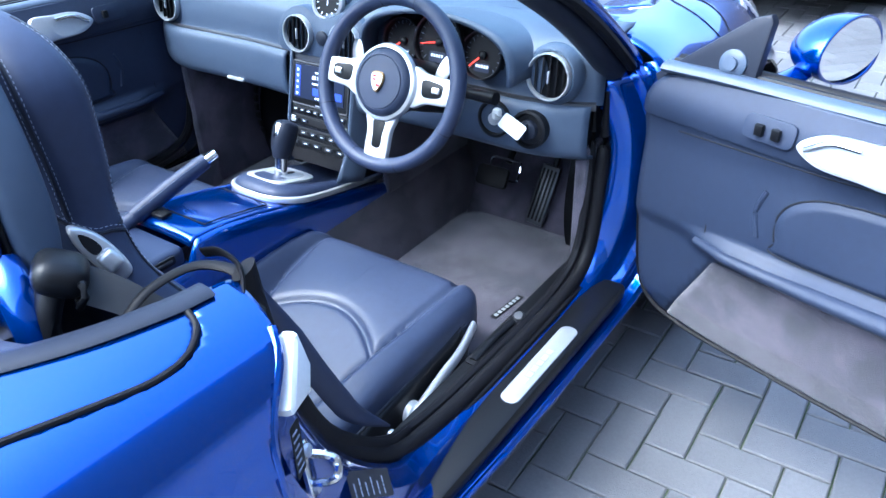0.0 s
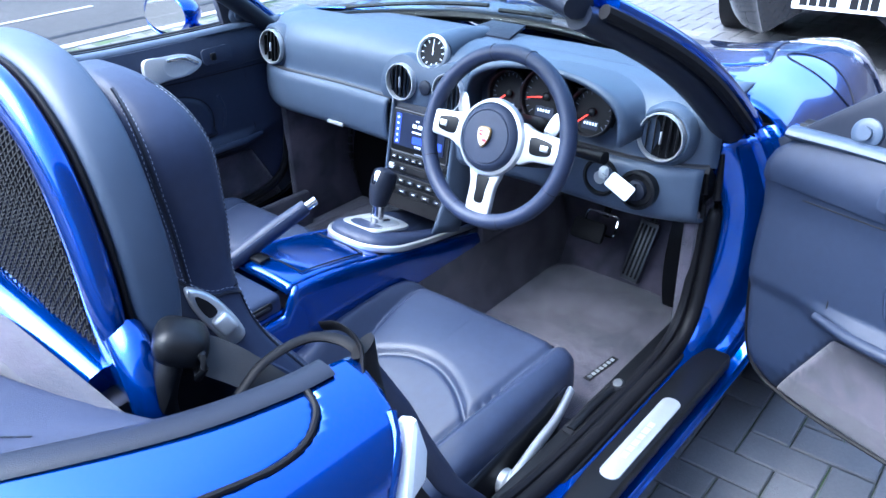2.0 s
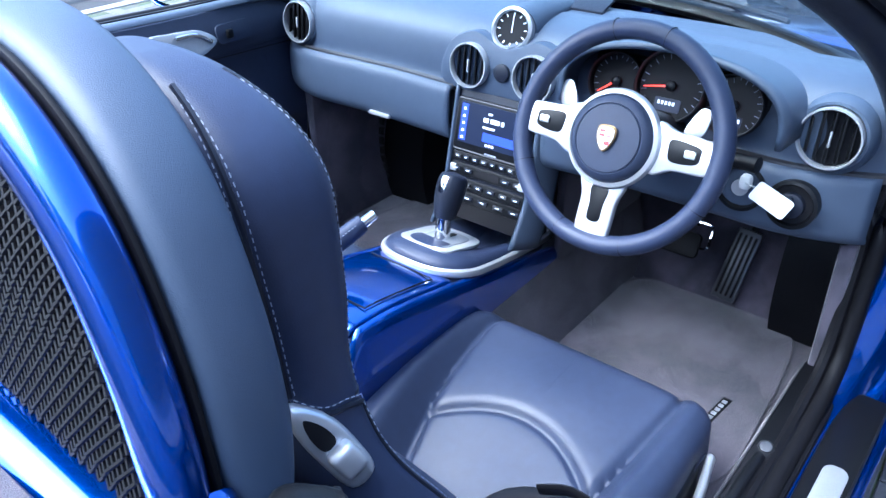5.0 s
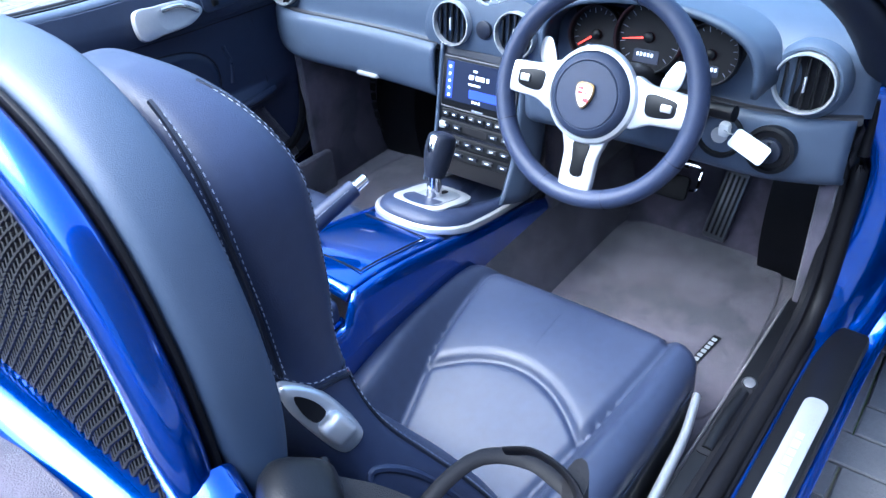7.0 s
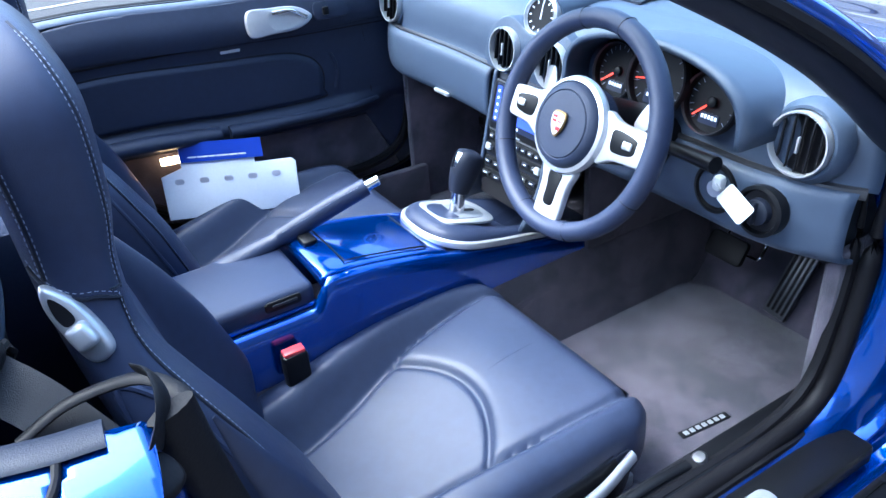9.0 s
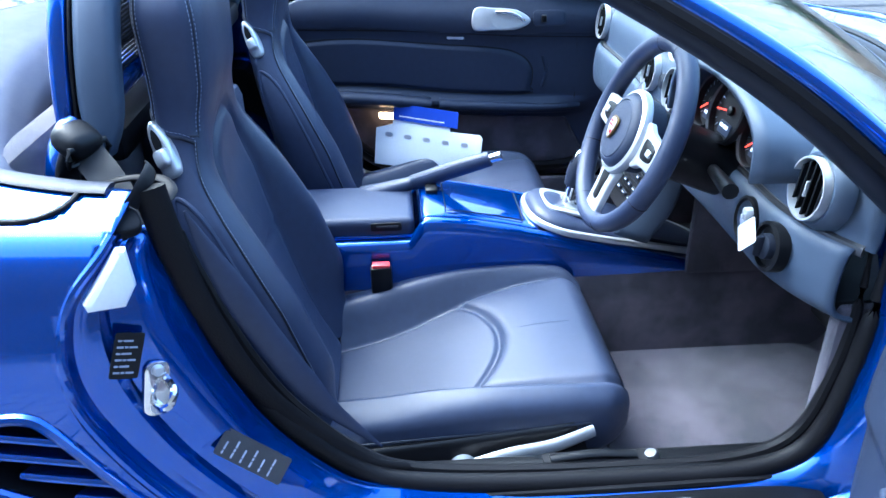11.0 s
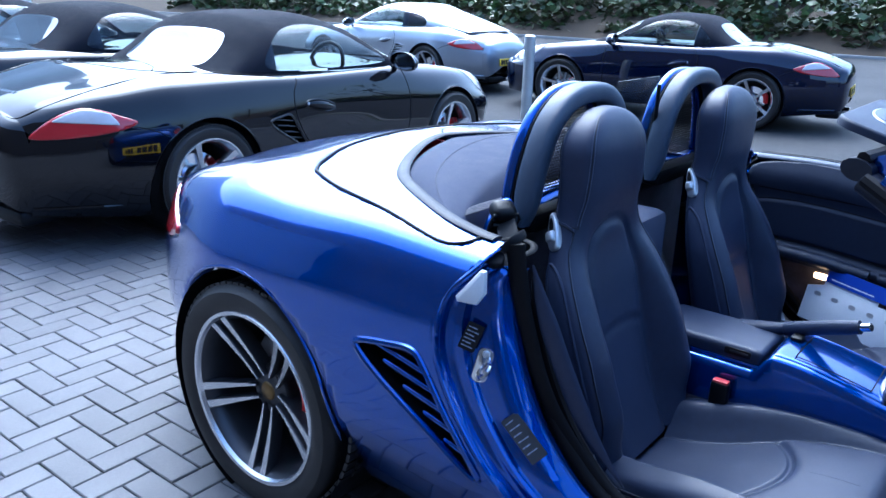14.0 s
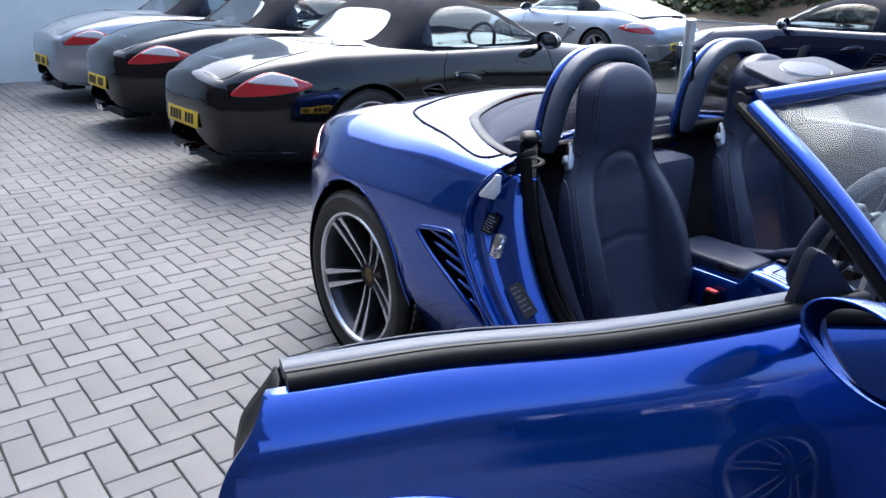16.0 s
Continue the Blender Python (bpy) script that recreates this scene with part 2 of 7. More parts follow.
def ease(keys, t):
    """A smooth curve through (t, value) keys."""
    ts = [k[0] for k in keys]
    if t <= ts[0]:
        return keys[0][1]
    if t >= ts[-1]:
        return keys[-1][1]
    i = max(k for k in range(len(ts)) if ts[k] <= t)
    n = len(keys)
    def slope(j):
        if j == 0 or j == n - 1:
            a, b = (0, 1) if j == 0 else (n - 2, n - 1)
            return (keys[b][1] - keys[a][1]) / (keys[b][0] - keys[a][0])
        d0 = (keys[j][1] - keys[j - 1][1]) / (keys[j][0] - keys[j - 1][0])
        d1 = (keys[j + 1][1] - keys[j][1]) / (keys[j + 1][0] - keys[j][0])
        if d0 * d1 <= 0:
            return 0.0
        return 2 * d0 * d1 / (d0 + d1)
    h = ts[i + 1] - ts[i]
    s = (t - ts[i]) / h
    return ((2 * s ** 3 - 3 * s ** 2 + 1) * keys[i][1] + (s ** 3 - 2 * s ** 2 + s) * h * slope(i)
            + (-2 * s ** 3 + 3 * s ** 2) * keys[i + 1][1] + (s ** 3 - s ** 2) * h * slope(i + 1))


def smooth01(t):
    t = max(0.0, min(1.0, t))
    return t * t * (3 - 2 * t)


def spline(points, n, closed=False):
    """n points along a Catmull-Rom curve through the points."""
    p = [Vector(q) for q in points]
    m = len(p)
    segs = m if closed else m - 1
    out = []
    for k in range(n):
        u = k / n * segs if closed else k / (n - 1) * segs
        i = min(int(u), segs - 1)
        f = u - i
        if closed:
            a, b, c, d = (p[(i + j) % m] for j in (-1, 0, 1, 2))
        else:
            b, c = p[i], p[i + 1]
            a = p[i - 1] if i else b * 2 - c
            d = p[i + 2] if i + 2 < m else c * 2 - b
        out.append(0.5 * (2 * b + (c - a) * f + (2 * a - 5 * b + 4 * c - d) * f * f + (3 * b - a - 3 * c + d) * f ** 3))
    return out


def surface(bm, fn, nu, nv, wrap_u=False, wrap_v=False, caps=False):
    """A grid of fn(u, v), u and v from 0 to 1."""
    vs = [[bm.verts.new(fn(i / (nu if wrap_u else nu - 1), j / (nv if wrap_v else nv - 1))) for j in range(nv)] for i in range(nu)]
    for i in range(nu if wrap_u else nu - 1):
        for j in range(nv if wrap_v else nv - 1):
            bm.faces.new((vs[i][j], vs[(i + 1) % nu][j], vs[(i + 1) % nu][(j + 1) % nv], vs[i][(j + 1) % nv]))
    if caps:
        if wrap_v:
            bm.faces.new(vs[0])
            bm.faces.new(vs[-1][::-1])
    return vs


def tube(points, radius, segs=8, bm=None, closed=False, flat=1.0, up=(0, 0, 1)):
    """A round or flattened bar along the points. radius: a number or a function of the way (0 to 1)."""
    bm = bm or bmesh.new()
    p = [Vector(q) for q in points]
    n = len(p)
    rings = []
    for i in range(n):
        a = p[(i - 1) % n] if closed or i else p[i]
        b = p[(i + 1) % n] if closed or i < n - 1 else p[i]
        d = (b - a).normalized()
        s = d.cross(Vector(up))
        if s.length < 1e-4:
            s = d.cross(Vector((1, 0, 0)))
        s.normalize()
        w = s.cross(d)
        r = radius(i / (n - 1)) if callable(radius) else radius
        rings.append([bm.verts.new(p[i] + s * r * math.cos(2 * math.pi * k / segs) + w * r * flat * math.sin(2 * math.pi * k / segs)) for k in range(segs)])
    for i in range(n if closed else n - 1):
        for k in range(segs):
            bm.faces.new((rings[i][k], rings[i][(k + 1) % segs], rings[(i + 1) % n][(k + 1) % segs], rings[(i + 1) % n][k]))
    if not closed:
        bm.faces.new(rings[0])
        bm.faces.new(rings[-1][::-1])
    return bm


def box(centre, size, bevel=0.004, bm=None, m=None, segs=2):
    bm = bm or bmesh.new()
    tmp = bmesh.new()
    bmesh.ops.create_cube(tmp, size=1)
    for v in tmp.verts:
        v.co = Vector((v.co.x * size[0], v.co.y * size[1], v.co.z * size[2]))
    if bevel:
        bmesh.ops.bevel(tmp, geom=tmp.edges[:], offset=min(bevel, min(size) * 0.45), segments=segs, affect="EDGES", profile=0.5)
    mm = Matrix.Translation(centre) @ (m or Matrix.Identity(4))
    tmp.transform(mm)
    me = bpy.data.meshes.new("tmp")
    tmp.to_mesh(me)
    tmp.free()
    bm.from_mesh(me)
    bpy.data.meshes.remove(me)
    return bm


def slab(outline, thick, m=None, bevel=0.0, bm=None, segs=2):
    """A plate: the outline (x, y) in the plane, thick along +z, then moved by m."""
    tmp = bmesh.new()
    f = tmp.faces.new([tmp.verts.new((*q, 0)) for q in outline])
    if f.normal.z < 0:
        f.normal_flip()
    r = bmesh.ops.extrude_face_region(tmp, geom=[f])
    top = [v for v in r["geom"] if isinstance(v, bmesh.types.BMVert)]
    bmesh.ops.translate(tmp, verts=top, vec=(0, 0, thick))
    if bevel:
        tset = set(top)
        es = [e for e in tmp.edges if e.verts[0] in tset and e.verts[1] in tset]
        bmesh.ops.bevel(tmp, geom=es, offset=bevel, segments=segs, affect="EDGES", profile=0.5)
    bmesh.ops.recalc_face_normals(tmp, faces=tmp.faces)
    if m:
        tmp.transform(m)
    bm = bm or bmesh.new()
    me = bpy.data.meshes.new("tmp")
    tmp.to_mesh(me)
    tmp.free()
    bm.from_mesh(me)
    bpy.data.meshes.remove(me)
    return bm


def lathe(profile, segs=40, m=None, bm=None):
    """A turned body: profile of (radius, height) along +z."""
    bm = bm or bmesh.new()
    m = m or Matrix.Identity(4)
    rings = []
    for r, h in profile:
        if r < 1e-6:
            rings.append([bm.verts.new(m @ Vector((0, 0, h)))])
        else:
            rings.append([bm.verts.new(m @ Vector((r * math.cos(2 * math.pi * k / segs), r * math.sin(2 * math.pi * k / segs), h))) for k in range(segs)])
    for a, b in zip(rings, rings[1:]):
        for k in range(segs):
            q = [a[k % len(a)], a[(k + 1) % len(a)], b[(k + 1) % len(b)], b[k % len(b)]]
            u = []
            for v in q:
                if v not in u:
                    u.append(v)
            if len(u) > 2:
                bm.faces.new(u)
    return bm


def axes(at, normal, up=(0, 0, 1)):
    """A frame at a place: local z along the normal, local y towards up."""
    z = Vector(normal).normalized()
    x = Vector(up).cross(z).normalized()
    y = z.cross(x)
    m = Matrix((x, y, z)).transposed().to_4x4()
    m.translation = at
    return m


def rounded(w, h, r, n=5):
    """A rounded rectangle outline round the origin."""
    out = []
    for cx, cy, a in ((w / 2 - r, h / 2 - r, 0), (-w / 2 + r, h / 2 - r, 90), (-w / 2 + r, -h / 2 + r, 180), (w / 2 - r, -h / 2 + r, 270)):
        for k in range(n + 1):
            t = radians(a + 90 * k / n)
            out.append((cx + r * math.cos(t), cy + r * math.sin(t)))
    return out


def inside(poly, x, y):
    """The signed distance to a closed outline: positive inside."""
    best, odd, n = 9e9, False, len(poly)
    for i in range(n):
        x1, y1 = poly[i]
        x2, y2 = poly[(i + 1) % n]
        dx, dy = x2 - x1, y2 - y1
        t = max(0, min(1, ((x - x1) * dx + (y - y1) * dy) / (dx * dx + dy * dy + 1e-12)))
        best = min(best, (x - x1 - t * dx) ** 2 + (y - y1 - t * dy) ** 2)
        if (y1 > y) != (y2 > y) and x < (x2 - x1) * (y - y1) / (y2 - y1) + x1:
            odd = not odd
    return math.sqrt(best) * (1 if odd else -1)


def panel(S, us, vs, keeps):
    """The part of a surface S(u, v) where all keeps(p) are positive, its edges laid on their zero lines."""
    nu, nv = len(us), len(vs)
    P = [[S(u, v) for v in vs] for u in us]
    F = [[[k(P[i][j]) for k in keeps] for j in range(nv)] for i in range(nu)]
    kept = []
    for i in range(nu - 1):
        for j in range(nv - 1):
            if all(sum(F[a][b][k] for a in (i, i + 1) for b in (j, j + 1)) > 0 for k in range(len(keeps))):
                kept.append((i, j))
    ks = set(kept)
    bm, made = bmesh.new(), {}
    def vert(i, j):
        if (i, j) in made:
            return made[i, j]
        rim = any((a, b) not in ks for a in (i - 1, i) for b in (j - 1, j) if 0 <= a < nu - 1 and 0 <= b < nv - 1)
        p = P[i][j]
        if rim:
            u, v = us[i], vs[j]
            du = (us[min(i + 1, nu - 1)] - us[max(i - 1, 0)]) / 2
            dv = (vs[min(j + 1, nv - 1)] - vs[max(j - 1, 0)]) / 2
            k = min(range(len(keeps)), key=lambda q: F[i][j][q])
            f0, lim = keeps[k](p), 0
            for step in range(5):
                pu, pv = S(u + du * 0.05, v), S(u, v + dv * 0.05)
                f0 = keeps[k](p)
                gu, gv = (keeps[k](pu) - f0) / 0.05, (keeps[k](pv) - f0) / 0.05
                g = gu * gu + gv * gv
                if g < 1e-12:
                    break
                su, sv = -f0 * gu / g, -f0 * gv / g
                size = math.hypot(su, sv)
                if size > 1.0 - lim:
                    su, sv = (su / size * (1.0 - lim), sv / size * (1.0 - lim)) if lim < 1 else (0, 0)
                lim += math.hypot(su, sv)
                u, v = u + su * du, v + sv * dv
                p = S(u, v)
        made[i, j] = bm.verts.new(p)
        return made[i, j]
    for i, j in kept:
        bm.faces.new((vert(i, j), vert(i + 1, j), vert(i + 1, j + 1), vert(i, j + 1)))
    return bm


def span(a, b, n):
    return [a + (b - a) * k / (n - 1) for k in range(n)]


def bars(lengths, height, m, gap=0.3, depth=0.0006):
    """Plain bars in place of writing: a row of blocks of the given lengths, from the frame's origin along its x."""
    bm, x = bmesh.new(), 0.0
    for w in lengths:
        slab([(x, 0), (x + w, 0), (x + w, height), (x, height)], depth, m, bm=bm)
        x += w + gap * height
    return bm


def stitches(points, length=0.007, gap=0.004, r=0.0009):
    """A row of short threads along a curve."""
    bm = bmesh.new()
    pts = [Vector(q) for q in points]
    total = [0.0]
    for a, b in zip(pts, pts[1:]):
        total.append(total[-1] + (b - a).length)
    def along(d):
        for i in range(len(pts) - 1):
            if d <= total[i + 1]:
                return pts[i].lerp(pts[i + 1], (d - total[i]) / max(1e-9, total[i + 1] - total[i]))
        return pts[-1]
    d = 0.0
    while d + length < total[-1]:
        tube([along(d), along(d + length)], r, 5, bm)
        d += length + gap
    return bm


# ---- ground ----
def ground_sheet():
    bm = bmesh.new()
    surface(bm, lambda u, v: Vector((-400 + 800 * u, -400 + 800 * v, -0.075)), 9, 9)
    mesh_thing("ground", bm, ASPHALT, "worn grey asphalt of the road and yard", "ground", kind="structure")


ground_sheet()
PAVE_X0, PAVE_X1, PAVE_Y0, PAVE_Y1 = -4.6, 5.2, -9.2, 7.6
mesh_thing("road", box((-19.3, -4, -0.04), (29.3, 90, 0.066), 0), ASPHALT, "grey worn asphalt road surface with faint seams", "road", kind="structure", smooth=False)
bed = mesh_thing("pavement", box(((PAVE_X0 + PAVE_X1) / 2, (PAVE_Y0 + PAVE_Y1) / 2, -0.042), (PAVE_X1 - PAVE_X0, PAVE_Y1 - PAVE_Y0, 0.066), 0), JOINT,
                 "grey herringbone block paving with mossy joints", "pavement", kind="structure", smooth=False)
mesh_thing("kerb", box((-4.66, -0.8, -0.03), (0.11, 16.8, 0.07), 0.01), CONCRETE, "pale concrete edging strip beside the road", "kerb", kind="structure")
line_bm = bmesh.new()
for y0 in (-3.0, 1.2, 4.2):
    box((-5.9, y0 + 1.2, -0.004), (0.055, 2.6, 0.006), 0, line_bm)
mesh_thing("road_marking", line_bm, CONCRETE, "faded pale painted line on the asphalt", "marking", kind="structure")
seam_bm = tube(spline([(-5.1, -6, -0.006), (-5.15, -1, -0.006), (-5.05, 3, -0.006), (-5.2, 9, -0.006)], 30), 0.05, 6, flat=0.06)
mesh_thing("road_seam", seam_bm, RUBBER, "dark tar seam along the asphalt", "marking", kind="structure")


# ---- the roadster's outer skin, shared by the cars ----
def key_row(values):
    return list(zip((-0.93, -0.72, -0.45, -0.1, 0.4, 0.8, 1.3, 1.8, 2.15, 2.5, 2.85, 3.12, 3.34), values))


BOT_X = key_row((0.42, 0.58, 0.725, 0.80, 0.80, 0.80, 0.81, 0.81, 0.80, 0.80, 0.76, 0.64, 0.42))
WIDE_X = key_row((0.47, 0.655, 0.80, 0.89, 0.90, 0.888, 0.878, 0.878, 0.885, 0.885, 0.84, 0.72, 0.48))
SHO_X = key_row((0.455, 0.63, 0.77, 0.862, 0.878, 0.878, 0.868, 0.862, 0.862, 0.845, 0.79, 0.67, 0.45))
SHO_Z = key_row((0.620, 0.680, 0.745, 0.78, 0.775, 0.765, 0.755, 0.745, 0.73, 0.71, 0.655, 0.60, 0.545))
CRE_X = key_row((0.40, 0.545, 0.66, 0.735, 0.775, 0.785, 0.775, 0.755, 0.72, 0.70, 0.66, 0.57, 0.38))
CRE_Z = key_row((0.700, 0.800, 0.875, 0.925, 0.918, 0.905, 0.905, 0.905, 0.885, 0.852, 0.795, 0.71, 0.60))
MID_Z = key_row((0.748, 0.838, 0.902, 0.955, 0.95, 0.93, 0.93, 0.93, 0.885, 0.82, 0.745, 0.665, 0.585))
TOP_Z = key_row((0.765, 0.852, 0.918, 0.97, 0.97, 0.95, 0.95, 0.955, 0.90, 0.83, 0.75, 0.665, 0.585))


def section(y):
    bx, wx, sx, cx = ease(BOT_X, y), ease(WIDE_X, y), ease(SHO_X, y), ease(CRE_X, y)
    lift = 0.05 * max(0.0, min(1.0, (-0.36 - y) / 0.45))
    return [(0.0, ease(TOP_Z, y)), (cx * 0.5, ease(MID_Z, y)), (cx, ease(CRE_Z, y)), (sx, ease(SHO_Z, y)), (wx, 0.55), (wx * 0.985, 0.40 + lift * 0.3), (bx, 0.23 + lift), (bx * 0.93, 0.17 + lift)]


SECTIONS = {}


def skin(y, s):
    """The outer skin at y metres ahead of the rear axle; s runs from the left sill (-7) over the top (0) to the right sill (7)."""
    y = max(-0.95, min(3.36, y))
    k = round(y, 5)
    if k not in SECTIONS:
        SECTIONS[k] = section(y)
    p = SECTIONS[k]
    a = min(abs(s), 6.999)
    i = int(a)
    f = a - i
    def pt(j):
        if j < 0:
            return (-p[-j][0], p[-j][1])
        if j > 7:
            return (2 * p[7][0] - p[6][0], 2 * p[7][1] - p[6][1])
        return p[j]
    q = [pt(i + d) for d in (-1, 0, 1, 2)]
    r = [0.5 * (2 * q[1][c] + (q[2][c] - q[0][c]) * f + (2 * q[0][c] - 5 * q[1][c] + 4 * q[2][c] - q[3][c]) * f * f + (3 * q[1][c] - q[0][c] - 3 * q[2][c] + q[3][c]) * f ** 3) for c in (0, 1)]
    return Vector((math.copysign(r[0], s) if s else 0.0, y, r[1]))


def arch_keep(yc, zc=0.345, r=0.372):
    def f(p):
        return 1.0 if abs(p.x) < 0.45 or p.z > 0.76 else math.hypot(p.y - yc, p.z - zc) - r
    return f


DOOR = [tuple(q)[:2] for q in spline([(0.765, 1.0, 0), (0.718, 0.888, 0), (0.668, 0.82, 0), (0.650, 0.757, 0), (0.654, 0.682, 0), (0.686, 0.602, 0), (0.733, 0.522, 0), (0.805, 0.434, 0), (0.89, 0.352, 0), (1.02, 0.310, 0),
                                      (1.25, 0.302, 0), (1.45, 0.302, 0), (1.68, 0.306, 0), (1.79, 0.355, 0), (1.825, 0.50, 0), (1.83, 0.70, 0), (1.80, 0.88, 0), (1.79, 1.0, 0)], 100)]
INTAKE = [tuple(q)[:2] for q in spline([(0.440, 0.648, 0), (0.53, 0.667, 0), (0.592, 0.672, 0), (0.625, 0.645, 0), (0.69, 0.545, 0), (0.765, 0.440, 0), (0.748, 0.424, 0), (0.64, 0.495, 0), (0.51, 0.573, 0), (0.446, 0.622, 0)], 50, True)]
COCKPIT_R = [(0.0, -0.03), (0.20, 0.043), (0.36, 0.133), (0.50, 0.238), (0.60, 0.352), (0.668, 0.455), (0.718, 0.56), (0.765, 0.80), (0.765, 1.2), (0.752, 1.60), (0.742, 1.79), (0.66, 1.90), (0.45, 2.01), (0.2, 2.05), (0.0, 2.06)]
COCKPIT = COCKPIT_R + [(-x, y) for x, y in COCKPIT_R[-2:0:-1]]
LID_R = [tuple(q)[:2] for q in spline([(0.0, -0.20, 0), (0.30, -0.165, 0), (0.50, -0.068, 0), (0.588, -0.005, 0), (0.628, 0.05, 0), (0.70, 0.22, 0), (0.765, 0.42, 0), (0.800, 0.555, 0), (0.806, 0.61, 0), (0.794, 0.645, 0), (0.766, 0.664, 0), (0.69, 0.668, 0)], 60)]
TAIL = [tuple(q)[:2] for q in spline([(-0.405, 0.726, 0), (-0.48, 0.762, 0), (-0.58, 0.800, 0), (-0.66, 0.800, 0), (-0.77, 0.750, 0), (-0.862, 0.670, 0), (-0.856, 0.645, 0), (-0.74, 0.647, 0), (-0.58, 0.664, 0), (-0.45, 0.694, 0)], 48, True)]
HEADL = [tuple(q)[:2] for q in spline([(0.62, 2.62, 0), (0.74, 2.70, 0), (0.78, 2.88, 0), (0.70, 3.08, 0), (0.56, 3.14, 0), (0.50, 3.0, 0), (0.53, 2.78, 0)], 36, True)]
HOOD_R = [(0.0, 2.10), (0.3, 2.09), (0.60, 2.0), (0.66, 2.12), (0.60, 2.40), (0.52, 2.75), (0.44, 3.05), (0.30, 3.2), (0.0, 3.24)]
HOOD = HOOD_R + [(-x, y) for x, y in HOOD_R[-2:0:-1]]
FILLER = [(0.745 + 0.085 * math.cos(k * math.pi / 12), 2.28 + 0.085 * math.sin(k * math.pi / 12)) for k in range(24)]

f_cockpit = lambda p: 1.0 if p.z < 0.70 else -inside(COCKPIT, p.x, p.y)
f_door_r = lambda p: 1.0 if p.x < 0.5 else -inside(DOOR, p.y, p.z)
f_door_l = lambda p: 1.0 if p.x > -0.5 else -inside(DOOR, p.y, p.z)
f_intake = lambda p: 1.0 if abs(p.x) < 0.5 else -inside(INTAKE, p.y, p.z)
f_tail = lambda p: 1.0 if p.y > -0.3 or abs(p.x) < 0.22 else -inside(TAIL, p.y, p.z)
f_head = lambda p: 1.0 if p.y < 2.5 or p.z < 0.55 else -inside(HEADL, abs(p.x), p.y)


def end_cap(paint, parent, y, push):
    """The rounded bumper face that closes the skin at one end."""
    n = 80
    ring = [skin(y, s) for s in span(-6.6, 6.6, n)]
    c = Vector((0, y, 0.50))
    bm = bmesh.new()
    surface(bm, lambda u, v: c + (ring[min(n - 1, int(round(u * (n - 1))))] - c) * (1 - v) + Vector((0, push * math.sqrt(max(0, 1 - (1 - v) ** 3.4)), 0)), n, 16)
    return part("bumper", bm, paint, parent, "rounded painted bumper")


def body_panel(name, material, parent, keeps, ys, ss, label="", solid=0.006):
    return part(name, panel(skin, ys, ss, keeps), material, parent, label, angle=50, solid=solid)


def in_lid(p):
    poly = LID_R + [(-x, y) for x, y in LID_R[-1:0:-1]]
    return -1.0 if p.z < 0.68 else inside(poly, p.x, p.y)


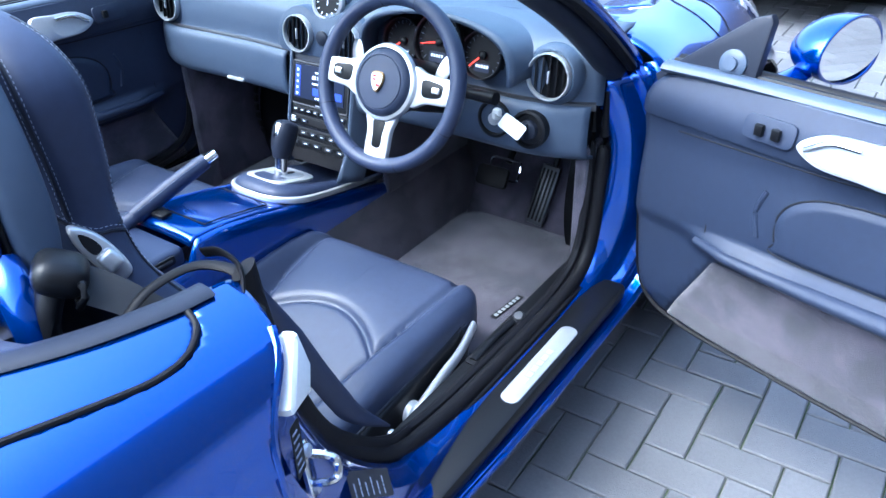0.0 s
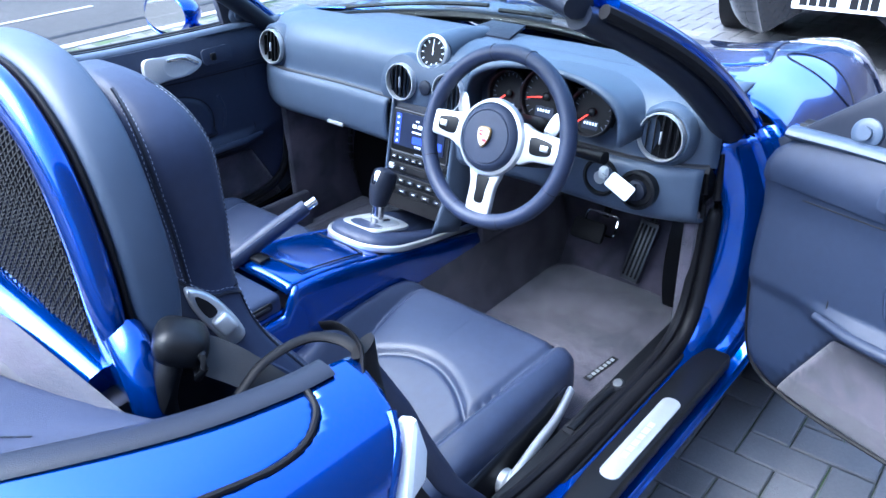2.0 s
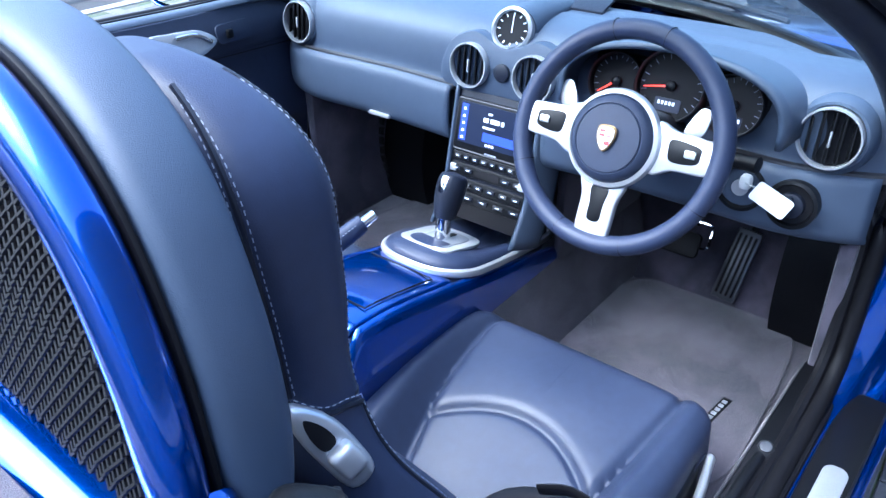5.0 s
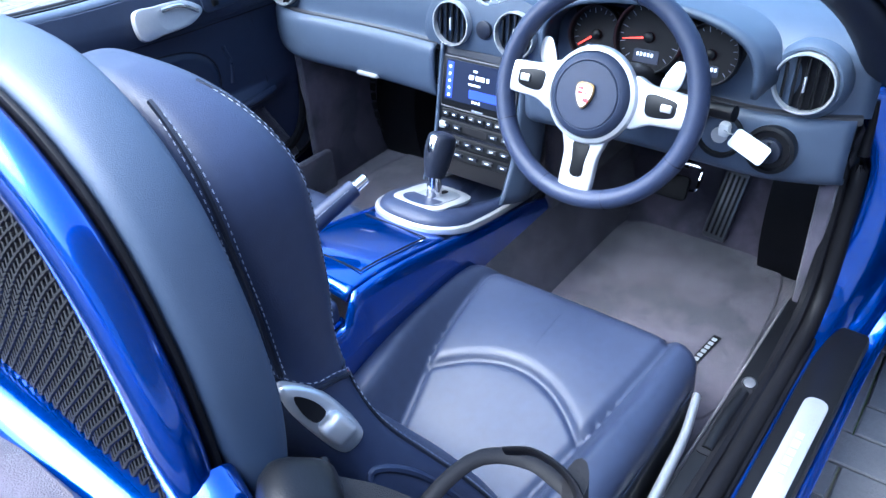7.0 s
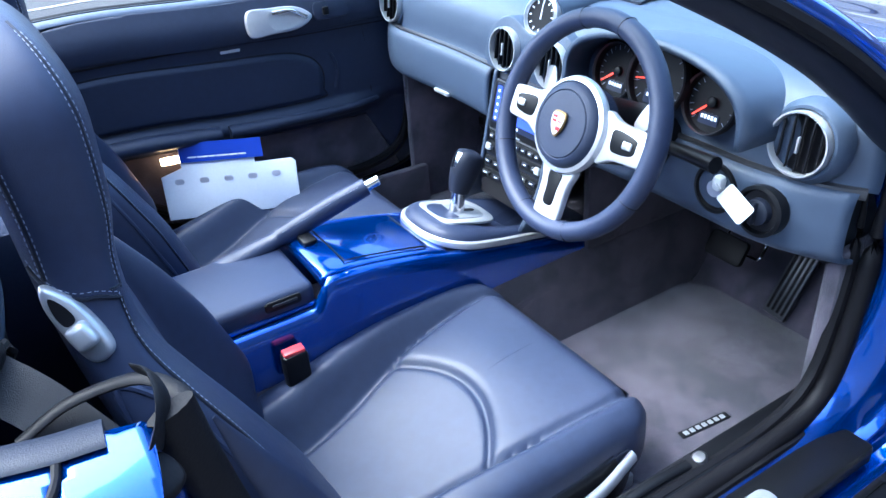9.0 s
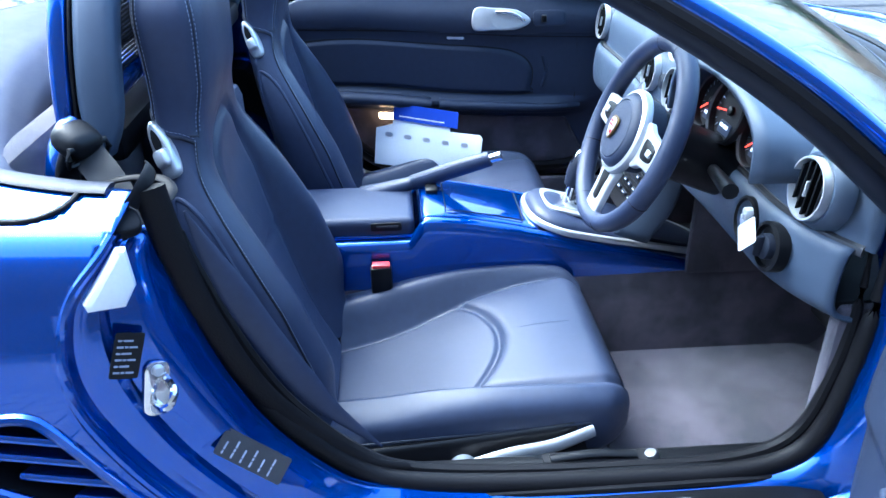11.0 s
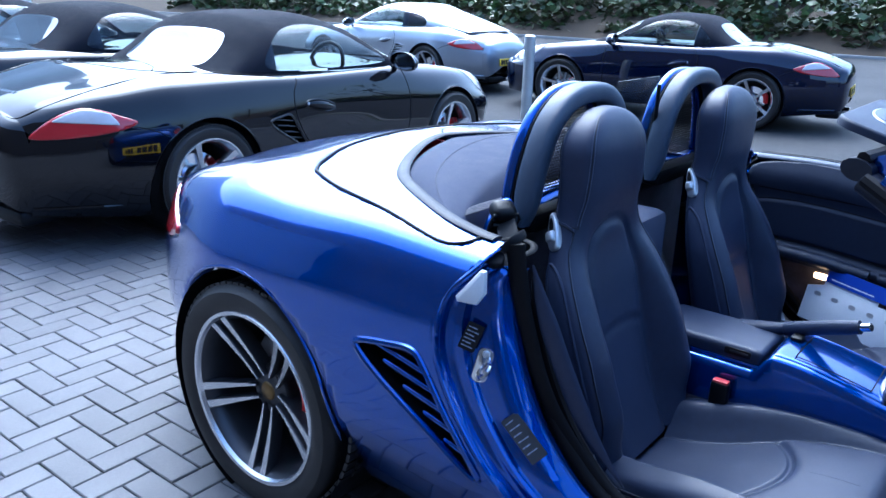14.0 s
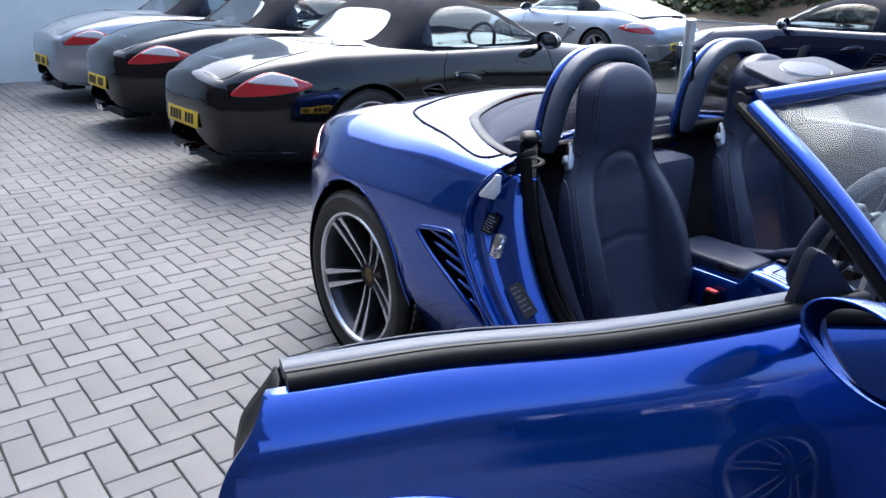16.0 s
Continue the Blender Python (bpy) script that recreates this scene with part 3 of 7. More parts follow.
def wheel_meshes(style):
    """Wheel about the origin, its face towards +x: a dict of meshes."""
    out = {}
    ax = Matrix.Rotation(radians(90), 4, "Y")
    bm = lathe([(0.252, -0.135), (0.275, -0.142), (0.310, -0.138), (0.330, -0.118), (0.3345, -0.09), (0.3355, -0.03), (0.3355, 0.03), (0.3345, 0.08), (0.330, 0.108), (0.312, 0.126), (0.285, 0.128), (0.262, 0.118), (0.252, 0.112)], 72, ax)
    out["tyre"] = bm
    bm = bmesh.new()
    for k in range(72):
        a = 2 * math.pi * k / 72
        for x in (-0.085, -0.035, 0.035, 0.09):
            m = Matrix.Rotation(a + 0.03 * (x > 0), 4, "X")
            box((0, 0, 0), (0.036, 0.022, 0.008), 0, bm, m @ Matrix.Translation((x, 0, 0.3335)))
    out["tread"] = bm
    bm = lathe([(0.256, -0.13), (0.240, -0.125), (0.222, -0.06), (0.222, 0.06), (0.232, 0.098), (0.245, 0.112)], 64, ax)
    out["barrel"] = bm
    bm = lathe([(0.240, 0.108), (0.246, 0.118), (0.256, 0.120), (0.260, 0.114), (0.256, 0.106)], 72, ax)
    spokes = bmesh.new()
    n, double = (5, True) if style == "turbo" else (5, False)
    for k in range(n):
        for sgn in ((-1, 1) if double else (0,)):
            rot = Matrix.Rotation(2 * math.pi * k / n + 0.35, 4, "X")
            w0, w1 = (0.011, 0.030) if double else (0.028, 0.046)
            o0, o1 = (0.0185 * sgn, 0.0290 * sgn) if double else (0, 0)
            pts = []
            for q in range(7):
                f = q / 6
                r = 0.045 + 0.20 * f
                x = 0.056 + 0.054 * f ** 1.3
                o, w = o0 + (o1 - o0) * f, w0 + (w1 - w0) * f
                pts.append((x, o - w / 2, o + w / 2, r))
            ring = []
            for x, a, b, r in pts:
                ring.append([spokes.verts.new(rot @ Vector(c)) for c in ((x, a + 0.003, r), (x, b - 0.003, r), (x - 0.005, b, r), (x - 0.045, b - 0.004, r), (x - 0.045, a + 0.004, r), (x - 0.005, a, r))])
            for a, b in zip(ring, ring[1:]):
                for c in range(6):
                    spokes.faces.new((a[c], a[(c + 1) % 6], b[(c + 1) % 6], b[c]))
            spokes.faces.new(ring[0][::-1])
            spokes.faces.new(ring[-1])
    out["rim_edge"] = bm
    out["spokes"] = spokes
    hub = lathe([(0.0, 0.050), (0.030, 0.050), (0.034, 0.047), (0.070, 0.042), (0.078, 0.030), (0.078, -0.01)], 40, ax)
    for k in range(5):
        a = 2 * math.pi * k / 5 + 0.35 + math.pi / 5
        lathe([(0.0, 0.047), (0.008, 0.047), (0.010, 0.040), (0.010, 0.02)], 10, ax @ Matrix.Translation((0, 0, 0)) @ Matrix.Translation((0.055 * math.cos(a), 0.055 * math.sin(a), 0)), hub)
    out["hub"] = hub
    out["cap"] = lathe([(0.0, 0.058), (0.022, 0.057), (0.028, 0.053), (0.030, 0.048)], 28, ax)
    out["disc"] = lathe([(0.07, 0.01), (0.155, 0.01), (0.157, 0.005), (0.157, -0.012), (0.155, -0.017), (0.07, -0.017)], 48, ax)
    cal = bmesh.new()
    surface(cal, lambda u, v: Vector((0.045 - 0.075 * (0.5 - 0.5 * math.cos(math.pi * v)) if v < 0.99 else -0.03, (0.112 + 0.050 * math.sin(math.pi * min(1, max(0, v * 1.0)))) * math.cos(-0.42 + 0.84 * u), (0.112 + 0.050 * math.sin(math.pi * v)) * math.sin(-0.42 + 0.84 * u))), 12, 9)
    out["caliper"] = cal
    arch = lathe([(0.10, -0.245), (0.362, -0.24), (0.366, -0.1), (0.366, 0.112)], 48, ax)
    out["liner"] = arch
    return out


def link_mesh(name, bm, material, angle=40):
    finish(bm, True, angle)
    me = bpy.data.meshes.new(name)
    bm.to_mesh(me)
    bm.free()
    me.materials.append(material)
    return me


WHEELS = {}


def wheel_set(style):
    if style not in WHEELS:
        w = wheel_meshes(style)
        two_tone = style == "turbo"
        mats = {"tyre": TYRE, "tread": TYRE, "barrel": ALLOYDARK if two_tone else ALLOY, "rim_edge": ALLOY, "spokes": ALLOY, "hub": ALLOYDARK if two_tone else ALLOY, "cap": GOLDBADGE if two_tone else SATIN, "disc": CHROME, "caliper": RED, "liner": BLACKPLASTIC}
        WHEELS[style] = {k: link_mesh(k, b, mats[k]) for k, b in w.items()}
        if two_tone:
            sp = WHEELS[style]["spokes"]
            sp.materials.append(ALLOYDARK)
            for f in sp.polygons:
                f.material_index = 0 if f.normal.x > 0.75 else 1
    return WHEELS[style]


def put_wheel(car, base, x, y, style, turn=0.0, z=0.336):
    """A wheel of the car whose rear axle stands at base: tyre with its rim, spokes, hub, disc and caliper."""
    d = wheel_set(style)
    flip = Matrix.Rotation(math.pi, 4, "Z") if x < 0 else Matrix.Identity(4)
    m = Matrix.Translation((x, y, z)) @ flip @ Matrix.Rotation(turn, 4, "X")
    tyre = new("wheel", d["tyre"])
    attach(tyre, car)
    tyre.matrix_basis = m
    tagged(tyre, "low-profile black tyre on an alloy wheel")
    for k in ("tread", "barrel", "rim_edge", "spokes", "hub", "cap"):
        o = new({"tread": "tread", "barrel": "rim", "rim_edge": "rim_lip", "spokes": "spokes", "hub": "hub", "cap": "centre_cap"}[k], d[k])
        o.parent = tyre
        if k == "tread":
            tagged(o, kind="stuff")
    for k in ("disc", "caliper"):
        o = new("brake_" + k, d[k])
        attach(o, car)
        o.matrix_basis = Matrix.Translation((x, y, z)) @ flip @ (Matrix.Translation((-0.012, 0, 0)) @ Matrix.Rotation(radians(12), 4, "X") @ Matrix.Translation((0.012, 0.028, 0)) if k == "caliper" else Matrix.Translation((-0.045, 0, 0)))
    o = new("arch_liner", d["liner"])
    attach(o, car)
    o.matrix_basis = Matrix.Translation((x - math.copysign(0.0, x), y, z + 0.009)) @ flip


def plate(car, m, colour, w=0.52, h=0.111):
    p = part("number_plate", slab(rounded(w, h, 0.008), 0.004, m, 0.001), colour, car, "plate with its characters as plain bars")
    for k, x in enumerate((-0.22, -0.168, -0.116, -0.064, 0.045, 0.097, 0.149)):
        part("lettering", slab([(x, -0.035), (x + 0.042, -0.035), (x + 0.042, 0.035), (x, 0.035)], 0.0008, m @ Matrix.Translation((0, 0, 0.0042))), INK, p, smooth=False)


def arch_lip(car, paint, yc, side):
    pts = []
    for k in range(41):
        a = radians(-24 + 228 * k / 40)
        y, z = yc + 0.372 * math.cos(a), 0.345 + 0.372 * math.sin(a)
        if z < 0.2:
            continue
        s = 5.0
        lo, hi = 3.0, 7.0
        for _ in range(24):
            s = (lo + hi) / 2
            if skin(y, s).z > z:
                lo = s
            else:
                hi = s
        pts.append(Vector((side * (skin(y, s).x - 0.004), y, z)))
    part("arch_lip", tube(pts, 0.0055, 8), paint, car)


def intake(car, paint, side, rim=None):
    pts = []
    for y, z in INTAKE:
        lo, hi = 2.0, 7.0
        for _ in range(22):
            s = (lo + hi) / 2
            if skin(y, s).z > z:
                lo = s
            else:
                hi = s
        pts.append(Vector((side * (skin(y, s).x - 0.001), y, z)))
    part("intake_frame", tube(pts, 0.0085, 8, closed=True), rim or paint, car, "raised rim of the side air intake")
    bm = bmesh.new()
    inner = [bm.verts.new((p.x - side * 0.075, p.y * 0.9 + 0.062, p.z * 0.9 + 0.055)) for p in pts]
    outer = [bm.verts.new(p) for p in pts]
    n = len(pts)
    for i in range(n):
        bm.faces.new((outer[i], outer[(i + 1) % n], inner[(i + 1) % n], inner[i]))
    bm.faces.new(inner)
    part("intake_duct", bm, BLACKPLASTIC, car)
    for k in range(5):
        z = 0.637 - 0.042 * k
        ya, yb = 0.452 + 0.058 * k, 0.640 + 0.027 * k
        xs = skin((ya + yb) / 2, 4.0).x
        part("intake_slat", box((side * (xs - 0.030), (ya + yb) / 2, z - 0.004), (0.05, yb - ya + 0.02, 0.011), 0.004, m=Matrix.Rotation(side * radians(-24), 4, "Y") @ Matrix.Rotation(radians(-9), 4, "X")), rim or paint, car)


def lamps(car, side, clear=True):
    part("tail_lamp", panel(lambda y, s: skin(y, s) + Vector((side * 0.003, -0.002, 0)), span(-0.93, -0.32, 50), [side * q for q in span(1.6, 4.4, 40)], [lambda p: inside(TAIL, p.y, p.z) - 0.003 if abs(p.x) > 0.2 else -1.0]), LAMPRED, car, "red wrap-round tail lamp", solid=0.008)
    if clear:
        part("tail_lamp_lens", panel(lambda y, s: skin(y, s) + Vector((side * 0.006, -0.004, 0.001)), span(-0.9, -0.36, 60), [side * q for q in span(1.6, 4.0, 60)],
             [lambda p: inside(TAIL, p.y, p.z) - 0.010 if abs(p.x) > 0.2 else -1.0, lambda p: p.z - 0.722 + 0.08 * (p.y + 0.6), lambda p: -0.50 - p.y - 0.5 * (p.z - 0.72)]), LAMPCLEAR, car, "clear strip in the tail lamp", solid=0.004)
    part("headlamp", panel(lambda y, s: skin(y, s) + Vector((0, 0.0, 0.003)), span(2.5, 3.25, 50), [side * q for q in span(1.2, 4.5, 50)], [lambda p: inside(HEADL, abs(p.x), p.y) - 0.003]), LAMPCLEAR, car, "clear headlamp under a curved lens", solid=0.006)


def door_handle(parent, side):
    c = skin(0.86, 3.25)
    m = Matrix.Translation((side * (c.x - 0.002), 0.865, 0.712)) @ Matrix.Rotation(side * radians(90), 4, "Y") @ Matrix.Rotation(radians(90 * side), 4, "Z")
    # a local frame: x along the car, y up, z outwards
    m = axes((side * (c.x + 0.001), 0.872, 0.706), (side, 0, 0.16), (0, 0, 1))
    el = [(0.125 * math.cos(a) * (1.0 if math.cos(a) < 0 else 1.08), 0.037 * math.sin(a) - 0.018 * math.cos(a) * side) for a in [2 * math.pi * k / 40 for k in range(40)]]
    part("handle_surround", tube([m @ Vector((x, y, 0.001)) for x, y in el], 0.006, 8, closed=True), parent["paint"], parent["ob"])
    part("handle_bowl", slab([(x * 0.97, y * 0.97) for x, y in el], 0.002, m @ Matrix.Translation((0, 0, 0.0005))), BLACKPLASTIC, parent["ob"])
    grip = spline([m @ Vector(q) for q in ((-0.105 * side, 0.016, 0.006), (-0.05 * side, 0.010, 0.026), (0.03 * side, -0.006, 0.030), (0.11 * side, -0.022, 0.010))], 18)
    part("door_handle", tube(grip, lambda f: 0.008 + 0.008 * math.sin(math.pi * f), 10, flat=1.5), parent["paint"], parent["ob"], "body-coloured pull handle")
    part("key_lock", lathe([(0, 0.008), (0.009, 0.007), (0.011, 0.0)], 20, m @ Matrix.Translation((-0.108 * side, 0.020, 0.006))), SATIN, parent["ob"])


def wing_mirror(parent, paint, side, at):
    """A door mirror: shell, glass and stalk. at: the middle of its shell."""
    c = Vector(at)
    def shell(u, v):
        a, t = 2 * math.pi * v, u
        r = math.sqrt(max(0, 1 - (1 - t) ** 2.4))
        x = 0.118 * r * math.cos(a) * (1 + 0.12 * math.cos(a) * side * -1)
        z = 0.072 * r * math.sin(a) * (1.0 if math.sin(a) > 0 else 0.85)
        y = 0.105 * (1 - t) - 0.02
        return c + Vector((x, y, z - 0.012 * math.cos(a) * side * r))
    bm = bmesh.new()
    surface(bm, shell, 16, 36, wrap_v=True)
    part("mirror_shell", bm, paint, parent, "rounded body-coloured mirror shell", solid=0.004)
    el = [(0.108 * math.cos(2 * math.pi * k / 36), 0.062 * math.sin(2 * math.pi * k / 36) * (1.0 if k < 18 else 0.85)) for k in range(36)]
    m = axes(c + Vector((0, -0.006, 0)), (-0.1 * side, -1, 0.03))
    part("mirror_glass", slab(el, 0.004, m), MIRROR, parent, "curved mirror glass")
    part("mirror_stalk", tube(spline([c + Vector((-side * 0.08, 0.03, -0.03)), c + Vector((-side * 0.13, 0.045, -0.045)), c + Vector((-side * 0.21, 0.07, -0.05))], 12), lambda f: 0.024 + 0.012 * f, 12, flat=0.55), paint, parent)


def windscreen_point(u, v):
    """u from the left (-1) to the right (1), v from the base (0) to the header (1)."""
    x0, x1 = 0.735 * u, 0.640 * u
    y0, y1 = 2.045 - 0.285 * abs(u) ** 2.2, 1.435 - 0.105 * abs(u) ** 2.4
    z0, z1 = 0.928 - 0.035 * u * u, 1.222 - 0.042 * u * u
    b = 0.02 * math.sin(math.pi * v)
    return Vector((x0 + (x1 - x0) * v + 0.015 * u * math.sin(math.pi * v), y0 + (y1 - y0) * v + b * 0.4, z0 + (z1 - z0) * v + b))


def windscreen(car, paint, header=True):
    bm = bmesh.new()
    surface(bm, lambda u, v: windscreen_point(-1 + 2 * u, v), 30, 14)
    part("windscreen", bm, GLASS, car, "clear laminated windscreen", solid=0.004).visible_shadow = False
    for s in (1, -1):
        pts = [windscreen_point(s, v) for v in span(-0.06, 0.96, 22)]
        part("a_pillar", tube([p + Vector((0.012 * s, 0.006, 0.0)) for p in pts], 0.026, 12, flat=0.75), paint, car, "body-coloured windscreen pillar")
        part("pillar_trim", tube([p + Vector((-0.016 * s, -0.030, -0.012)) for p in pts], lambda f: 0.034 - 0.006 * f, 12, flat=0.8), DARKPLASTIC, car, "dark navy padded pillar trim")
        part("pillar_seal", tube([p + Vector((0.026 * s, -0.026, -0.002)) for p in pts], 0.012, 8), RUBBER, car)
    top = [windscreen_point(u, 1.0) for u in span(-1, 1, 30)]
    part("header_rail", tube([p + Vector((0, 0.012, 0.006)) for p in top], 0.022, 12), paint, car)
    part("header_trim", tube([p + Vector((0, -0.028, -0.004)) for p in top], 0.028, 12, flat=0.7), DARKPLASTIC, car, "dark padded header trim")
    part("header_seal", tube([p + Vector((0, -0.02, 0.016)) for p in top], 0.012, 8), RUBBER, car)
    base = [windscreen_point(u, 0.0) + Vector((0, 0.02, -0.006)) for u in span(-1, 1, 30)]
    part("scuttle", tube(base, 0.022, 10, flat=0.7), BLACKPLASTIC, car, "black plastic scuttle below the windscreen")


def wiper(car, x0, x1):
    pts = [windscreen_point(x0 + (x1 - x0) * f, 0.03 + 0.05 * f) + Vector((0, 0.018, 0.012)) for f in span(0, 1, 14)]
    part("wiper", tube(pts, 0.006, 6), BLACKPLASTIC, car)


def roadster_closed(name, at, heading, paint, label, hard=False, rim=None, style="five"):
    """A parked two-seater with its roof up, rear axle at the place given, nose along heading."""
    car = thing(name, (0, 0, 0), label, "car", "parked cars")
    ys, ss = span(-0.87, 3.36, 110), span(-7, 7, 96)
    roof_x = key_row((0.46, 0.5, 0.55, 0.60, 0.70, 0.735, 0.745, 0.735, 0.7, 0.7, 0.7, 0.7, 0.7))
    back = -0.62 if hard else 0.20
    top = [(back, 0.90), (back + 0.25, 1.0 if hard else 1.082), (0.35, 1.19) if hard else (0.56, 1.175), (0.75, 1.285 if hard else 1.262), (1.1, 1.285), (1.45, 1.215), (1.80, 1.03), (2.04, 0.925)]
    def roof(y, a):
        w, h = ease(roof_x, y), ease(top, y)
        base = 0.885
        c, s = math.cos(a), math.sin(a)
        e = 0.62
        return Vector((w * math.copysign(abs(c) ** e, c) * (1 - 0.20 * max(0.0, s) ** 2.0 * 0), y, base + (h - base) * abs(s) ** 0.75))
    window = [tuple(q)[:2] for q in spline([(0.60 if not hard else 0.25, 0.94, 0), (0.66 if not hard else 0.3, 1.09, 0), (0.82, 1.18, 0), (1.05, 1.205, 0), (1.28, 1.165, 0), (1.50, 1.06, 0), (1.70, 0.945, 0), (1.2, 0.925, 0)], 40, True)]
    rear = [tuple(q)[:2] for q in spline([(0.0, 0.275, 0), (0.34, 0.285, 0), (0.43, 0.34, 0), (0.40, 0.50, 0), (0.30, 0.545, 0), (0.0, 0.555, 0), (-0.30, 0.545, 0), (-0.40, 0.50, 0), (-0.43, 0.34, 0), (-0.34, 0.285, 0)], 40, True)]
    screen = [(-0.60, 1.48), (0.60, 1.48), (0.70, 1.78), (0.5, 1.96), (0, 2.02), (-0.5, 1.96), (-0.70, 1.78)]
    fw = lambda p: -inside(window, p.y, p.z) if abs(p.x) > 0.42 else 1.0
    fr = lambda p: -inside(rear, p.x, p.y)
    fs = lambda p: -inside(screen, p.x, p.y)
    keeps = [arch_keep(0.0), arch_keep(2.415), f_intake, f_tail, f_head]
    body_panel("body", paint, car, keeps, ys, ss, solid=0.0)
    end_cap(paint, car, -0.87, -0.125)
    end_cap(paint, car, 3.36, 0.05)
    rys, ras = span(back, 2.04, 70), span(0.02, math.pi - 0.02, 60)
    part("roof", panel(roof, rys, ras, [fw, fr, fs] if not hard else [fw, fs]), CANVAS if not hard else paint, car, "raised black fabric roof" if not hard else "painted coupe roof")
    for sgn in (1, -1):
        part("side_window", panel(roof, span(0.2, 1.75, 60), [a if sgn > 0 else math.pi - a for a in span(0.02, 1.3, 40)], [lambda p: inside(window, p.y, p.z)]), DARKGLASS, car)
        lamps(car, sgn)
        arch_lip(car, paint, 0.0, sgn)
        arch_lip(car, paint, 2.415, sgn)
        intake(car, paint, sgn, rim)
        wing_mirror(car, paint, sgn, (sgn * 0.93, 1.70, 0.945))
        door_handle({"ob": car, "paint": paint}, sgn)
        gap = [skin_at(y, z, sgn, 0.0) for y, z in DOOR if z < 0.9]
        part("door_gap", tube(gap, 0.0035, 6), RUBBER, car)
        for yy in (0.0, 2.415):
            put_wheel(car, None, sgn * 0.755, yy, style, 0.4 * yy)
    if not hard:
        part("rear_window", panel(roof, span(0.21, 0.6, 40), ras, [lambda p: inside(rear, p.x, p.y)]), REARGLASS, car)
    part("windscreen", panel(roof, span(1.4, 2.04, 40), ras, [lambda p: inside(screen, p.x, p.y)]), DARKGLASS, car)
    m = axes((0, -0.998, 0.462), (0, -1, 0.10))
    plate(car, m, YELLOW)
    for x in (-0.045, 0.045):
        part("exhaust_tip", tube([(x, -0.80, 0.225), (x, -1.005, 0.218)], 0.036, 20), CHROME, car)
    part("diffuser", box((0, -0.80, 0.205), (0.86, 0.26, 0.09), 0.03), BLACKPLASTIC, car)
    # dark tub, seats and steering wheel seen through the windows
    part("cabin_floor", box((0, 1.1, 0.55), (1.36, 1.5, 0.5), 0.05), CANVAS, car)
    for x in (-0.36, 0.36):
        part("seat_back", box((x, 0.72, 0.95), (0.46, 0.16, 0.46), 0.07, m=Matrix.Rotation(radians(12), 4, "X")), LEATHER, car)
    wm = axes((0.36, 1.45, 0.90), (0, -1, 0.4))
    part("steering_wheel", tube([wm @ Vector((0.17 * math.cos(a), 0.17 * math.sin(a), 0)) for a in span(0, 2 * math.pi, 33)[:-1]], 0.016, 8, closed=True), BLACKPLASTIC, car)
    part("dashboard", box((0, 1.75, 0.84), (1.38, 0.35, 0.14), 0.06), DARKPLASTIC, car)
    lid = []
    for x, y in LID_R[:52:2]:
        lid.append(top_at(x, y))
    part("boot_gap", tube(lid, 0.003, 5), RUBBER, car)
    part("boot_gap", tube([Vector((-p.x, p.y, p.z)) for p in lid], 0.003, 5), RUBBER, car)
    edge = [top_at(x, y) for x, y in ((0.60, 0.14), (0.595, -0.1), (0.575, -0.35), (0.53, -0.60), (0.465, -0.78), (0.41, -0.862), (0.33, -0.885), (0.15, -0.892))]
    edge = spline(edge + [Vector((-p.x, p.y, p.z)) for p in reversed(edge)], 90)
    part("lid_gap", tube(edge, 0.0035, 5), RUBBER, car)
    for sgn in (1, -1):
        ridge = [skin_at(y, 0.262, sgn, 0.0) for y in span(-0.868, -0.50, 14)]
        part("bumper_ridge", tube(ridge, lambda f: 0.012 * min(1, 0.2 + 5 * (1 - f)), 8), paint, car)
        part("wing_seam", tube([skin_at(y, z, sgn, 0.0) for y, z in ((-0.43, 0.70), (-0.37, 0.685), (-0.31, 0.66), (-0.265, 0.632))], 0.003, 5), RUBBER, car)
    part("badge_strip", bars([0.035] * 7, 0.022, axes((-0.15, -0.74, top_at(0.15, -0.74).z + 0.002), (0, -0.42, 1), (0, 1, 0)), 0.3, 0.002), CHROME, car)
    car.matrix_basis = pose(at[0], at[1], at[2] if len(at) > 2 else 0, 0, 0, heading)
    return car


def skin_at(y, z, side, off=0.0):
    """The point of the skin at a height on one flank."""
    lo, hi = 1.6, 7.0
    for _ in range(24):
        s = (lo + hi) / 2
        if skin(y, s).z > z:
            lo = s
        else:
            hi = s
    return Vector((side * (skin(y, s).x + off), y, z))


def top_at(x, y, off=0.0):
    """The point of the skin's upper side at a place in plan."""
    lo, hi = 0.0, 4.5
    for _ in range(24):
        s = (lo + hi) / 2
        if skin(y, s).x < abs(x):
            lo = s
        else:
            hi = s
    p = skin(y, s)
    return Vector((math.copysign(p.x, x), y, p.z + off))


# ---- the blue open car ----
car = thing("open_roadster", (0, 0, 0), "metallic blue open two-seater with its driver's door open, on block paving", "car")
YS = sorted(set(span(-0.87, 3.36, 150) + span(0.4, 0.9, 50)))
SS = sorted(set(span(-7, 7, 150) + span(1.5, 2.6, 60) + span(2.6, 4.8, 60)))
f_lid = lambda p: -in_lid(p) - 0.0015
f_hood = lambda p: 1.0 if p.z < 0.5 or p.y < 1.9 else -inside(HOOD, p.x, p.y) - 0.0015
body_panel("body", PAINT, car, [arch_keep(0.0), arch_keep(2.415), f_cockpit, f_door_r, f_door_l, f_intake, f_tail, f_head, f_lid, f_hood], YS, SS, "glossy metallic blue bodywork")
